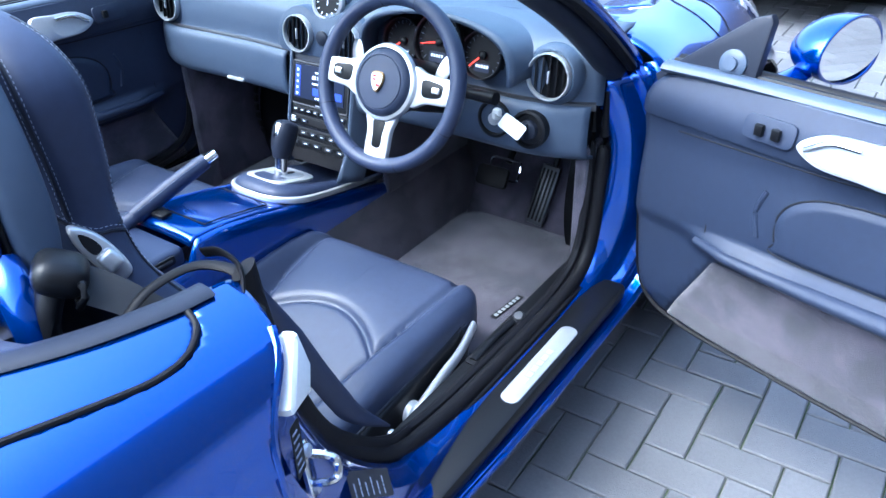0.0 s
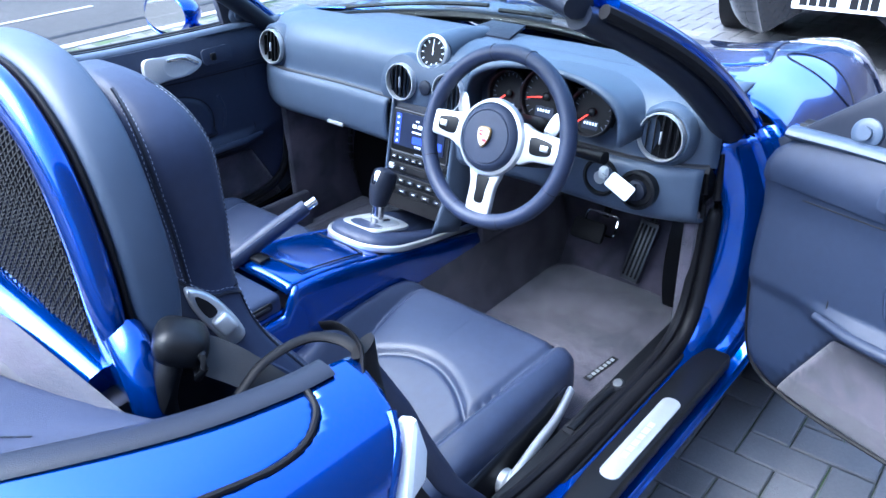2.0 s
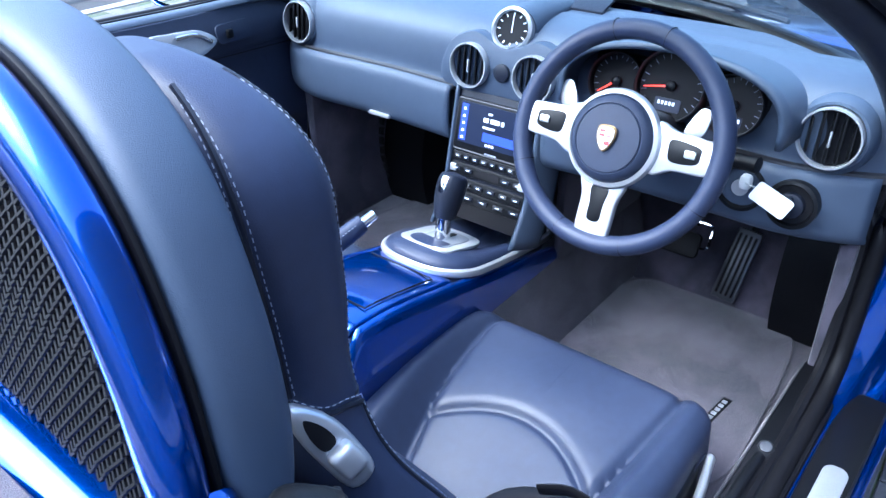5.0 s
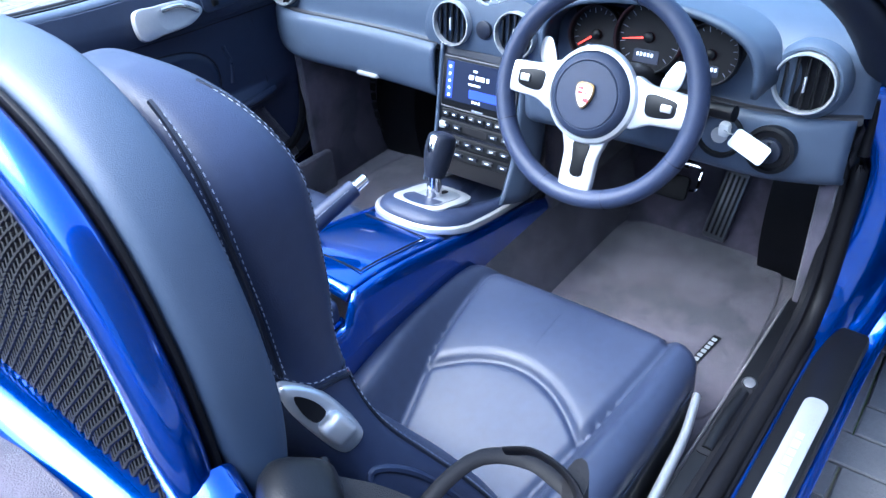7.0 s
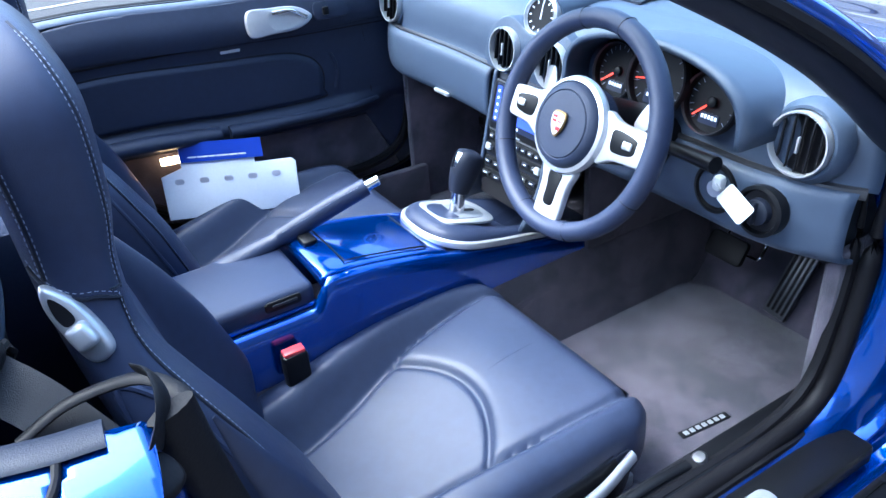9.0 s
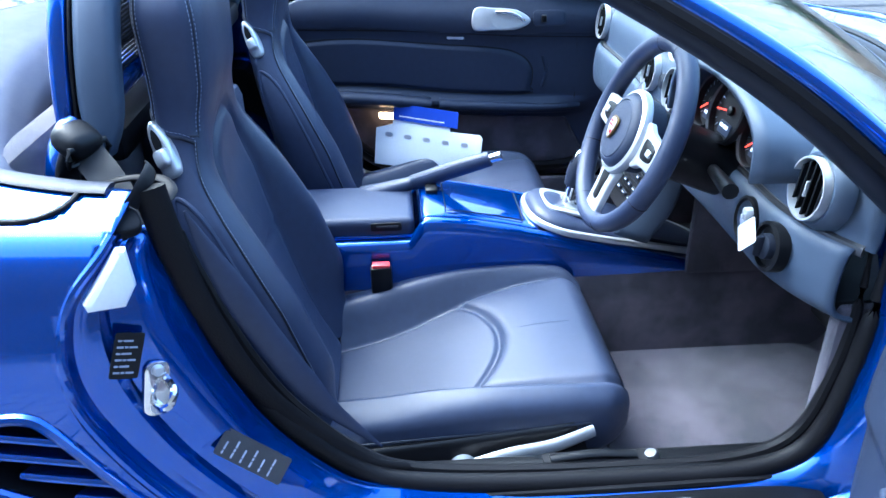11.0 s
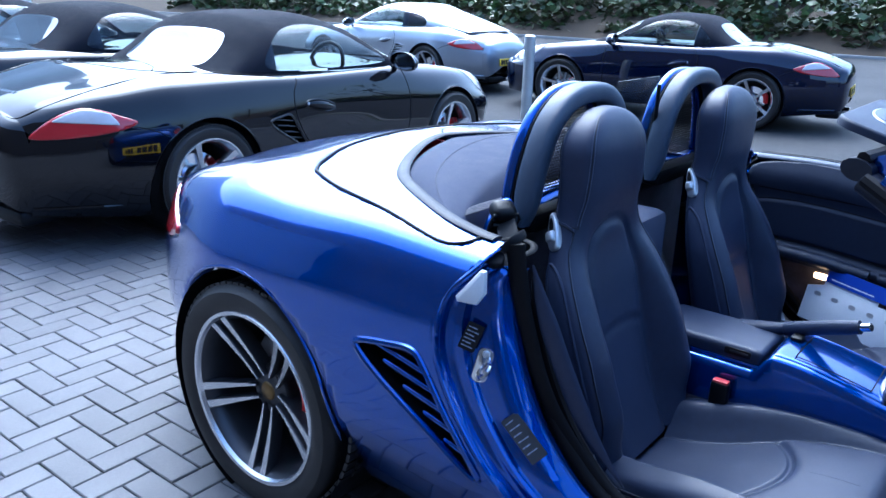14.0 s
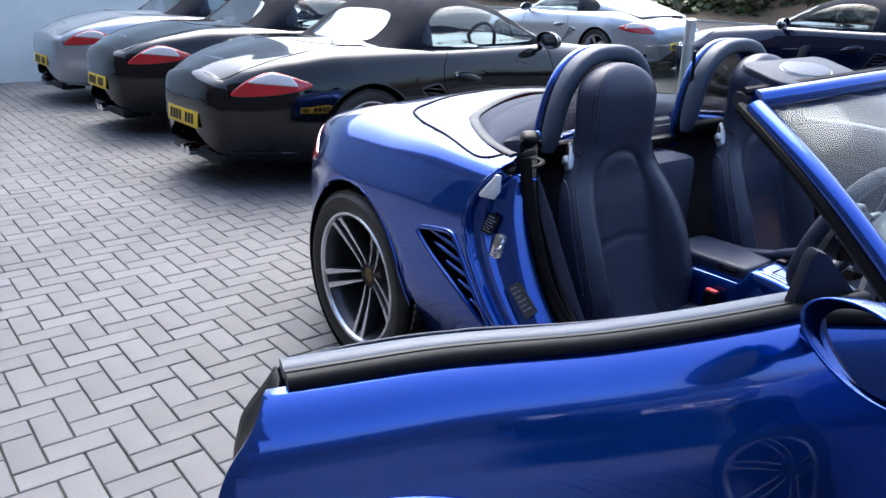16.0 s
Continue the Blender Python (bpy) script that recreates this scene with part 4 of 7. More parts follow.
body_panel("roof_compartment_lid", PAINT, car, [lambda p: in_lid(p) - 0.0015, f_cockpit], sorted(set(span(-0.25, 0.70, 70) + span(0.5, 0.7, 30))), sorted(set(span(-3.0, 3.0, 110) + span(1.5, 2.6, 60))), "blue lid round the folded roof")
body_panel("bonnet", PAINT, car, [lambda p: inside(HOOD, p.x, p.y) - 0.0015, f_cockpit], span(1.95, 3.28, 60), span(-2.6, 2.6, 70), "glossy blue front lid")
for s in (1, -1):
    lamps(car, s, clear=False)
    arch_lip(car, PAINT, 0.0, s)
    arch_lip(car, PAINT, 2.415, s)
    intake(car, PAINT, s)
    for yy in (0.0, 2.415):
        put_wheel(car, None, s * 0.762, yy + (0.016 if yy == 0 else 0), "turbo", 0.278 if yy == 0 else 0.5)
windscreen(car, PAINT)
# Dark bead drawn for the shaded gap round the lid; covers its rough edge.
for s in (1, -1):
    part("lid_seal", tube([Vector((s * p.x, p.y, p.z)) for p in [top_at(x, y, 0.0010) for x, y in LID_R[:56]]], 0.0036, 8), RUBBER, car)
part("underbody", box((0, 1.2, 0.145), (1.22, 4.0, 0.03), 0.01), BLACKPLASTIC, car)
part("engine_bay", box((0, -0.30, 0.46), (0.92, 0.9, 0.56), 0.05), BLACKPLASTIC, car)
wiper(car, -0.1, 0.62)
wiper(car, -0.75, -0.12)
part("filler_gap", tube([top_at(x, y, 0.001) for x, y in FILLER], 0.002, 5, closed=True), RUBBER, car)
end_cap(PAINT, car, -0.87, -0.125)
end_cap(PAINT, car, 3.36, 0.05)
plate(car, axes((0, -0.998, 0.462), (0, -1, 0.10)), YELLOW)

# door opening: painted jamb, seals, sill
OPEN_IN = [(0.742, 0.890), (0.746, 0.83), (0.762, 0.74), (0.808, 0.61), (0.868, 0.50), (0.96, 0.405), (1.05, 0.372), (1.25, 0.366), (1.42, 0.366), (1.60, 0.372), (1.70, 0.42), (1.74, 0.55), (1.75, 0.70), (1.735, 0.885)]
outer_line = [q for q in DOOR if q[1] < 0.893]
N_J = 70
jo = spline([(q[0], q[1], 0) for q in outer_line], N_J)
ji = spline([(q[0], q[1], 0) for q in OPEN_IN], N_J)


def jamb(side):
    part("shut_edge", tube([skin_at(q[0], q[1], side, -0.004) for q in DOOR if 0.30 < q[1] < 0.888 and q[0] < 1.2], 0.0062, 8), PAINT, car)
    bm = bmesh.new()
    def f(u, v):
        k = min(N_J - 1, int(round(u * (N_J - 1))))
        a, b = jo[k], ji[k]
        x = skin_at(a.x, min(a.y, 0.90), 1).x - 0.004
        path = [(0.0, 0.0), (0.02, 0.030), (0.16, 0.040), (0.30, 0.044), (0.36, 0.062), (0.80, 0.085), (1.0, 0.135)]
        i = min(int(v * 6), 5)
        g = v * 6 - i
        t = path[i][0] + (path[i + 1][0] - path[i][0]) * g
        d = path[i][1] + (path[i + 1][1] - path[i][1]) * g
        return Vector((side * (x - d), a.x + (b.x - a.x) * t, a.y + (b.y - a.y) * t - 0.045 * d / 0.135 * max(0.0, 1 - min(k, N_J - 1 - k) / 8)))
    surface(bm, f, N_J, 19)
    part("door_jamb", bm, PAINT, car, "painted door frame with a polished step", solid=0.004)
    seal = [Vector((side * 0.722, b.x, b.y)) for b in ji[5:-2]]
    part("door_seal", tube(seal, lambda f: 0.017 * min(1, 0.25 + 9 * min(f, 1 - f)), 10, flat=1.2), RUBBER, car, "thick black rubber door seal")
    inner = [Vector((side * 0.700, b.x + 0.015 * (1 if b.x < 1.2 else -1), b.y + 0.01)) for b in ji[6:-3]]
    part("door_seal", tube(inner, lambda f: 0.011 * min(1, 0.25 + 9 * min(f, 1 - f)), 8), RUBBER, car)


for s in (1, -1):
    jamb(s)
    if s > 0:
        placed(part("sill_cover", box((0.690, 1.43, 0.352), (0.055, 0.76, 0.046), 0.012), BLACKPLASTIC, car, "black plastic sill cover"))
        placed(part("release_recess", slab(rounded(0.030, 0.185, 0.008), 0.002, axes((0.684, 1.425, 0.3752), (0, 0, 1), (0, 1, 0))), INK, car))
        placed(part("release_handle", tube(spline([(0.684, 1.345, 0.378), (0.684, 1.42, 0.385), (0.686, 1.495, 0.381)], 12), 0.009, 10, flat=0.6), BLACKPLASTIC, car, "black lid release lever"))
        placed(part("release_catch", lathe([(0.013, 0.0), (0.014, 0.010), (0.010, 0.016), (0, 0.017)], 20, axes((0.687, 1.525, 0.368), (0, -0.4, 1))), ALLOYDARK, car))
        for k, x in enumerate((0.722, 0.738)):
            placed(part("sill_ridge", tube(spline([(x, 1.06, 0.364 - 0.006 * k), (x, 1.4, 0.361 - 0.006 * k), (x, 1.76, 0.364 - 0.006 * k)], 20), 0.0075, 8), RUBBER, car))
        placed(part("sill_trim", box((0.785, 1.41, 0.337), (0.074, 0.76, 0.040), 0.010), BLACKPLASTIC, car, "black sill cover beside the door seal"))
        m = axes((0.792, 1.432, 0.3575), (0, 0, 1), (0, 1, 0))
        plate_s = placed(part("sill_plate", slab(rounded(0.040, 0.275, 0.018), 0.003, m, 0.001), BRUSHED, car, "brushed metal sill plate with its writing as bars"))
        placed(part("lettering", bars([0.018, 0.014, 0.018, 0.014, 0.018, 0.014], 0.012, m @ Matrix.Translation((0.006, -0.075, 0.0032)) @ Matrix.Rotation(radians(90), 4, "Z"), 0.4), SATIN, plate_s, smooth=False))
        sm_ = axes((0.822, 0.728, 0.658), (0.78, 0.60, 0.12)) @ Matrix.Rotation(radians(-14), 4, "Z")
        part("striker_plate", slab(rounded(0.034, 0.078, 0.014), 0.006, sm_, 0.002), CHROME, car, "chromed striker plate")
        part("lock_striker", tube(spline([sm_ @ Vector(q) for q in ((-0.004, -0.018, 0.004), (0.0, -0.018, 0.033), (0.010, 0.004, 0.034), (0.008, 0.018, 0.004))], 18), 0.0055, 8), CHROME, car)
        for q in (-0.027, 0.027):
            part("striker_bolt", lathe([(0.008, 0.004), (0.008, 0.010), (0.005, 0.012), (0, 0.011)], 12, sm_ @ Matrix.Translation((0, q, 0))), SATIN, car)
        wc = [(0.028, 0.050), (0.016, 0.052), (-0.036, -0.024), (-0.032, -0.038), (0.014, -0.040), (0.032, -0.008)]
        part("jamb_cap", slab(wc, 0.020, axes((0.838, 0.708, 0.832), (0.93, 0.32, 0.18)) @ Matrix.Diagonal((0.90, 0.80, 1, 1)), 0.009), WHITE, car, "white plastic cap on the door frame")
        for (xx, yy, zz, w, h, t, nn) in ((0.834, 0.705, 0.722, 0.036, 0.062, -22, (0.80, 0.58, 0.12)), (0.812, 0.832, 0.520, 0.040, 0.105, 40, (0.72, 0.46, 0.52))):
            mm = axes((xx, yy, zz), nn) @ Matrix.Rotation(radians(t), 4, "Z")
            lab = part("jamb_label", slab(rounded(w, h, 0.003), 0.001, mm @ Matrix.Translation((0, 0, 0.006))), INK if zz > 0.6 else ALLOYDARK, car, "small printed sticker with plain bars")
            for q in range(6):
                part("lettering", bars([0.008, 0.004, 0.010] if q % 2 else [0.005, 0.012], 0.0026, mm @ Matrix.Translation((-w / 2 + 0.004, h / 2 - 0.012 - q * h / 7.2, 0.0072)), 0.6), THREAD, lab, smooth=False)

# rear bulkhead, folded roof cover, shelf
bm = bmesh.new()


def cover(u, v):
    # u: left to right; v: rear edge to front edge
    x = -0.735 + 1.47 * u
    a = abs(x)
    back = ease([(x0, y0) for x0, y0 in COCKPIT_R[:7]], a)
    front = 0.44 + 0.14 * (a / 0.7) ** 2
    y = back - 0.012 + (max(front, back + 0.03) - back + 0.012) * v
    z = 0.955 - 0.055 * (a / 0.7) ** 2.4 + 0.028 * math.sin(math.pi * min(1, v * 1.08)) - 0.03 * max(0, 0.12 - v) / 0.12 - 0.06 * max(0, v - 0.9) / 0.1
    return Vector((x, y, z))


surface(bm, cover, 60, 24)
part("roof_cover", bm, COVER, car, "taut navy canvas of the folded roof", solid=0.006)
part("cover_seam", stitches([cover(u, 0.42) + Vector((0, 0, 0.001)) for u in span(0.06, 0.94, 60)], 0.012, 0.003, 0.0008), DARKPLASTIC, car)
rim_pts = spline([top_at(x, y, 0.002) for x, y in [(0.748, 0.70), (0.742, 0.65), (0.718, 0.56), (0.668, 0.455), (0.60, 0.352), (0.50, 0.238), (0.36, 0.133), (0.20, 0.043), (0.10, 0.0), (0.001, -0.03)]], 50)
rim_all = rim_pts + [Vector((-p.x, p.y, p.z)) for p in rim_pts[-2::-1]]
part("cover_rim", tube([p - Vector((0, 0, 0.001)) for p in rim_all], 0.017, 10, flat=0.28), DARKPLASTIC, car, "grey rubber lip round the roof well")
part("bulkhead", box((0, 0.52, 0.62), (1.34, 0.05, 0.60), 0.02), CARPET, car, "dark carpeted rear bulkhead")
part("rear_shelf", box((0, 0.54, 0.852), (1.14, 0.12, 0.03), 0.012), BLACKPLASTIC, car, "black shelf below the roll hoops")
part("shelf_locker", box((0, 0.63, 0.62), (0.24, 0.18, 0.40), 0.03), COVER, car, "carpeted locker between the seats")


def band(path, radial, deep, power=3.2, segs=20):
    """A bar with a rounded square section along an arch in the xz plane."""
    bm = bmesh.new()
    n = len(path)
    rings = []
    for i, p in enumerate(path):
        d = (path[min(i + 1, n - 1)] - path[max(i - 1, 0)]).normalized()
        out = d.cross(Vector((0, 1, 0))).normalized()
        taper = min(1.0, 0.35 + 5.0 * min(i, n - 1 - i) / (n - 1))
        ring = []
        for k in range(segs):
            a = 2 * math.pi * k / segs
            c, q = math.cos(a), math.sin(a)
            ring.append(bm.verts.new(p + out * radial * math.copysign(abs(c) ** (2 / power), c) + Vector((0, deep * taper * math.copysign(abs(q) ** (2 / power), q), 0))))
        rings.append(ring)
    for a, b in zip(rings, rings[1:]):
        for k in range(segs):
            bm.faces.new((a[k], a[(k + 1) % segs], b[(k + 1) % segs], b[k]))
    bm.faces.new(rings[0])
    bm.faces.new(rings[-1][::-1])
    return bm


def hoop(xc):
    sgn = 1 if xc > 0 else -1
    def arc(y, grow, low):
        half = [(0.226, low), (0.220, 0.95), (0.202, 1.05), (0.160, 1.138), (0.090, 1.190)]
        pts = [(x + grow, z + grow * (z > 1.1)) for x, z in half] + [(0.0, 1.203 + grow)] + [(-x - grow, z + grow * (z > 1.1)) for x, z in half[::-1]]
        return spline([(xc + x, y + 0.06 * (z - 0.9), z) for x, z in pts], 60)
    part("roll_hoop", band(arc(0.616, -0.002, 0.84), 0.026, 0.016, 2.8), PAINT, car, "blue painted roll hoop")
    part("hoop_pad", band(arc(0.667, 0.002, 0.905), 0.025, 0.0305, 3.4), VINYL, car, "smooth padded navy facing on the hoop")
    part("hoop_gap", band(arc(0.634, 0.0, 0.89), 0.020, 0.004, 3.0), RUBBER, car)
    part("hoop_rail", tube(spline([(xc + sgn * 0.215, 0.60, 0.885), (xc + sgn * 0.10, 0.595, 0.905), (xc, 0.59, 0.920), (xc - sgn * 0.19, 0.585, 0.935)], 20), 0.032, 12), PAINT, car, "blue lower rail of the hoop")
    part("hoop_foot", box((xc, 0.655, 0.905), (0.40, 0.06, 0.05), 0.012), BLACKPLASTIC, car)
    # woven mesh of bent wires
    bm = bmesh.new()
    def half(z):
        return 0.200 - 0.02 * max(0.0, z - 0.95) / 0.09 if z < 1.04 else max(0.0, 0.180 * math.sqrt(max(0, 1 - ((z - 1.04) / 0.158) ** 2)))
    z, row = 0.935, 0
    while z < 1.185:
        w = half(z)
        n = int(2 * w / 0.0125)
        for k in range(n):
            x = -w + (k + 0.5 * (row % 2)) * 0.0125
            y = 0.604 + 0.06 * (z - 0.9)
            tube([(xc + x, y, z), (xc + x + 0.0062, y + 0.003, z + 0.0056), (xc + x + 0.0125, y, z)], 0.0021, 5, bm)
        z += 0.0078
        row += 1
    part("hoop_mesh", bm, RUBBER, car, "black woven mesh inside the hoop")


hoop(0.318)
hoop(-0.378)
bm = slab([(-0.165, 0.0), (0.165, 0.0), (0.135, 0.28), (-0.135, 0.28)], 0.004, axes((-0.02, 0.65, 0.935), (0, -1, 0.05)))
part("wind_deflector", bm, GLASS, car, "clear wind deflector between the hoops").visible_shadow = False
for s in (1, -1):
    part("deflector_clip", tube([(-0.02 + 0.160 * s, 0.650, 0.94), (-0.02 + 0.135 * s, 0.662, 1.19)], 0.006, 8), BLACKPLASTIC, car)


def belt(side):
    def at(x, y, z):
        return Vector((side * x + (0 if side > 0 else -0.03), y, z))
    tilt = Matrix.Translation(at(0.614, 0.656, 0.953)) @ Matrix.Rotation(radians(-34 * side), 4, "Z") @ Matrix.Rotation(radians(-26), 4, "X")
    guide = placed(part("belt_guide", box((0, 0, 0), (0.060, 0.058, 0.042), 0.019, m=tilt, segs=4), BLACKPLASTIC, car, "black belt outlet"))
    placed(part("guide_lip", tube([tilt @ Vector(q) for q in ((-0.030, 0.020, 0.006), (0.030, 0.020, 0.006), (0.033, 0.026, -0.004), (0.030, 0.024, -0.020), (-0.030, 0.024, -0.020), (-0.033, 0.026, -0.004))], 0.0045, 8, closed=True), BLACKPLASTIC, guide))
    placed(part("guide_stalk", tube(spline([tilt @ Vector((0, -0.006, -0.012)), at(0.606, 0.628, 0.90), at(0.60, 0.622, 0.82)], 12), 0.020, 12, flat=0.7), BLACKPLASTIC, guide))
    pts = spline([tilt @ Vector((0, 0.022, -0.008)), at(0.652, 0.702, 0.905), at(0.690, 0.742, 0.845), at(0.704, 0.782, 0.74), at(0.700, 0.86, 0.58), at(0.690, 0.93, 0.46)], 32)
    placed(part("seat_belt", tube(pts, 0.023, 8, flat=0.07, up=(side, 0.6, 0)), WEBBING, car, "black belt webbing"))
    placed(part("hoop_leg", tube(spline([at(0.546, 0.628, 0.952), at(0.572, 0.622, 0.936), at(0.593, 0.617, 0.905), at(0.604, 0.615, 0.86), at(0.608, 0.615, 0.80)], 18), 0.022, 14), PAINT, car, "blue painted foot of the roll hoop"))


belt(1)
belt(-1)
# folded rubber end piece and trim at the rear of the door opening
leaf = [tuple(q)[:2] for q in spline([(-0.045, -0.020, 0), (0.0, -0.034, 0), (0.044, -0.026, 0), (0.046, 0.014, 0), (0.010, 0.034, 0), (-0.034, 0.028, 0)], 30, True)]
part("post_cap", slab(leaf, 0.014, axes((0.780, 0.752, 0.897), (0.45, 0.25, 0.85)) @ Matrix.Diagonal((0.48, 0.62, 1, 1)), 0.006), RUBBER, car, "black rubber cap on the door post")
part("post_flap", tube(spline([(0.770, 0.766, 0.918), (0.752, 0.782, 0.940), (0.722, 0.784, 0.948), (0.700, 0.775, 0.945)], 14), lambda f: 0.013 - 0.004 * f, 12, flat=0.22, up=(0, 1, 0.5)), RUBBER, car)
part("post_frame", tube(spline([(0.672, 0.675, 0.898), (0.664, 0.72, 0.912), (0.672, 0.775, 0.916), (0.705, 0.800, 0.912), (0.745, 0.797, 0.908)], 18), lambda f: 0.006 + 0.003 * f, 8, flat=0.6), RUBBER, car, "curved trim frame beside the belt")
part("post_strip", tube(spline([(0.752, 0.786, 0.935), (0.748, 0.797, 0.86), (0.742, 0.818, 0.76), (0.734, 0.868, 0.62), (0.724, 0.928, 0.525), (0.714, 1.03, 0.42), (0.706, 1.10, 0.390)], 40), lambda f: 0.021 - 0.004 * f, 12, flat=0.42, up=(1, 0.3, 0)), RUBBER, car, "black rubber strip down the post")
part("post_trim", tube(spline([(0.728, 0.818, 0.89), (0.726, 0.850, 0.80), (0.718, 0.908, 0.665), (0.708, 0.972, 0.545), (0.700, 1.06, 0.44)], 32), lambda f: 0.002 + 0.020 * min(1, f * 3, (1 - f) * 3), 12, flat=0.30, up=(1, 0.3, 0)), LEATHER, car, "grey-blue post trim inside the seal")


# ---- doors ----
def trim_x(y, z):
    """How far the door's inner face stands from the car's middle."""
    x = 0.700 + 0.030 * max(0.0, (z - 0.60) / 0.3) ** 2
    x -= 0.022 * math.exp(-((z - 0.845) / 0.055) ** 2)
    rest = math.exp(-((z - (0.588 - 0.03 * (y - 1.2))) / 0.022) ** 4) * max(0.0, min(1.0, (1.66 - y) / 0.12)) * max(0.0, min(1.0, (y - 0.80) / 0.06))
    x -= 0.030 * rest
    if z < 0.595:
        x += 0.012 * min(1, (0.595 - z) / 0.03)
    x += 0.03 * max(0.0, (0.40 - z) / 0.1)
    return x


def carpet_line(y):
    """The top of the carpet low on the door, which ends short of the front edge."""
    return 0.548 - 0.03 * (y - 1.2) - 1.9 * max(0.0, y - 1.585)


TRIM_OUT = [(0.785, 0.885), (0.755, 0.80), (0.765, 0.68), (0.82, 0.55), (0.905, 0.43), (1.02, 0.345), (1.2, 0.325), (1.62, 0.33), (1.74, 0.38), (1.775, 0.52), (1.78, 0.72), (1.755, 0.885), (1.5, 0.905), (1.1, 0.905)]
TRIM = [tuple(q)[:2] for q in spline([(a, b, 0) for a, b in TRIM_OUT], 80, True)]


def door(side, open_angle=0.0):
    # hinge axis ahead of and outside the front edge
    hinge = (side * 0.823, 1.830, 0.0)
    d = thing("door", hinge, "open driver's door, blue outside with navy trim" if open_angle else "closed passenger door, blue outside with navy trim", parent=car)
    part("door_skin", panel(skin, span(0.62, 1.9, 84), [side * q for q in span(1.9, 6.9, 60)], [lambda p: inside(DOOR, p.y, p.z) - 0.0025, lambda p: 0.897 - p.z]), PAINT, d, "glossy blue outer door skin", angle=50, solid=0.006)
    T = lambda y, z: Vector((side * trim_x(y, z), y, z))
    part("door_trim", panel(T, span(0.74, 1.79, 90), span(0.31, 0.905, 70), [lambda p: inside(TRIM, p.y, p.z), lambda p: p.z - carpet_line(p.y) - 0.002, lambda p: 0.812 - p.z]), SHADEVINYL, d, "navy leather door panel", angle=60, solid=0.004)
    part("door_pad", panel(lambda y, z: T(y, z) - Vector((side * 0.004, 0, 0)), span(0.74, 1.79, 90), span(0.78, 0.905, 30), [lambda p: inside(TRIM, p.y, p.z), lambda p: p.z - 0.808]), SHADEVINYL, d, "navy upper door pad", angle=60, solid=0.004)
    part("door_carpet", panel(T, span(0.74, 1.79, 90), span(0.31, 0.62, 40), [lambda p: inside(TRIM, p.y, p.z), lambda p: carpet_line(p.y) - p.z]), CARPET, d, "grey carpet on the lower door", angle=60, solid=0.004)
    # edge between skin and trim, coloured black all along
    bm = bmesh.new()
    n = 80
    dl = [q for q in DOOR if q[1] < 0.895]
    a = spline([(q[0], q[1], 0) for q in dl], n)
    def edge(u, v):
        p = a[min(n - 1, int(round(u * (n - 1))))]
        cy, cz = 1.27, 0.66
        k = 0.010 + 0.045 * min(1.0, v * 2)
        y = p.x + (cy - p.x) * k * 1.1
        z = p.y + (cz - p.y) * k if p.y < 0.8 else p.y
        xo = skin_at(p.x, p.y, 1).x - 0.006
        return Vector((side * (xo + (0.722 - xo) * v), y, z))
    surface(bm, edge, n, 8)
    part("door_edge", bm, RUBBER, d, "black edge of the door", solid=0.003)
    top = spline([(side * 0.800, 0.755, 0.898), (side * 0.798, 1.0, 0.903), (side * 0.792, 1.3, 0.907), (side * 0.775, 1.60, 0.908), (side * 0.76, 1.76, 0.905)], 40)
    part("waist_seal", tube(top, 0.014, 10, flat=0.9), RUBBER, d, "black outer waist seal")
    part("waist_cap", tube([p + Vector((-side * 0.045, 0, -0.001)) for p in top], 0.022, 12, flat=0.5), VINYL, d, "grey-blue inner waist rail")
    part("window_slot", tube([p + Vector((-side * 0.018, 0, 0.003)) for p in top], 0.007, 6), BLACKPLASTIC, d)
    # handle bezel with a dished pull
    hc = Vector((side * (trim_x(1.36, 0.85) - 0.010), 1.362, 0.850))
    m = axes(hc, (-side, 0, 0.25)) @ Matrix.Diagonal((0.88, 0.88, 0.9, 1))
    sg = side
    bez = [tuple(q)[:2] for q in spline([(-0.105 * sg, -0.004, 0), (-0.06 * sg, 0.030, 0), (0.02 * sg, 0.037, 0), (0.082 * sg, 0.034, 0), (0.086 * sg, -0.034, 0), (0.02 * sg, -0.036, 0), (-0.06 * sg, -0.032, 0)], 40, True)]
    h = part("inner_handle", slab(bez, 0.018, m, 0.006), SATIN, d, "satin silver inner door handle")
    dish = [tuple(q)[:2] for q in spline([(-0.088 * sg, -0.004, 0), (-0.045 * sg, 0.024, 0), (0.012 * sg, 0.026, 0), (0.030 * sg, 0.0, 0), (0.012 * sg, -0.026, 0), (-0.045 * sg, -0.024, 0)], 36, True)]
    bm = bmesh.new()
    rings = [[bm.verts.new(m @ Vector((x * f + 0.0, y * f, zz))) for x, y in dish] for f, zz in ((1.0, 0.0190), (0.93, 0.0185), (0.80, 0.0183), (0.45, 0.0182))]
    for ra, rb in zip(rings, rings[1:]):
        for k in range(len(dish)):
            bm.faces.new((ra[k], ra[(k + 1) % len(dish)], rb[(k + 1) % len(dish)], rb[k]))
    bm.faces.new(rings[-1])
    part("handle_dish", bm, SATIN, h)
    part("handle_lever", tube(spline([m @ Vector(((-0.085) * sg, -0.006, 0.022)), m @ Vector((-0.04 * sg, 0.020, 0.024)), m @ Vector((0.015 * sg, 0.022, 0.022))], 14), 0.005, 8), CHROME, h)
    sw = part("switch_panel", slab(rounded(0.11, 0.052, 0.015), 0.005, m @ Matrix.Translation((-0.170 * sg, 0.004, 0.000)), 0.002), SHADEVINYL, d)
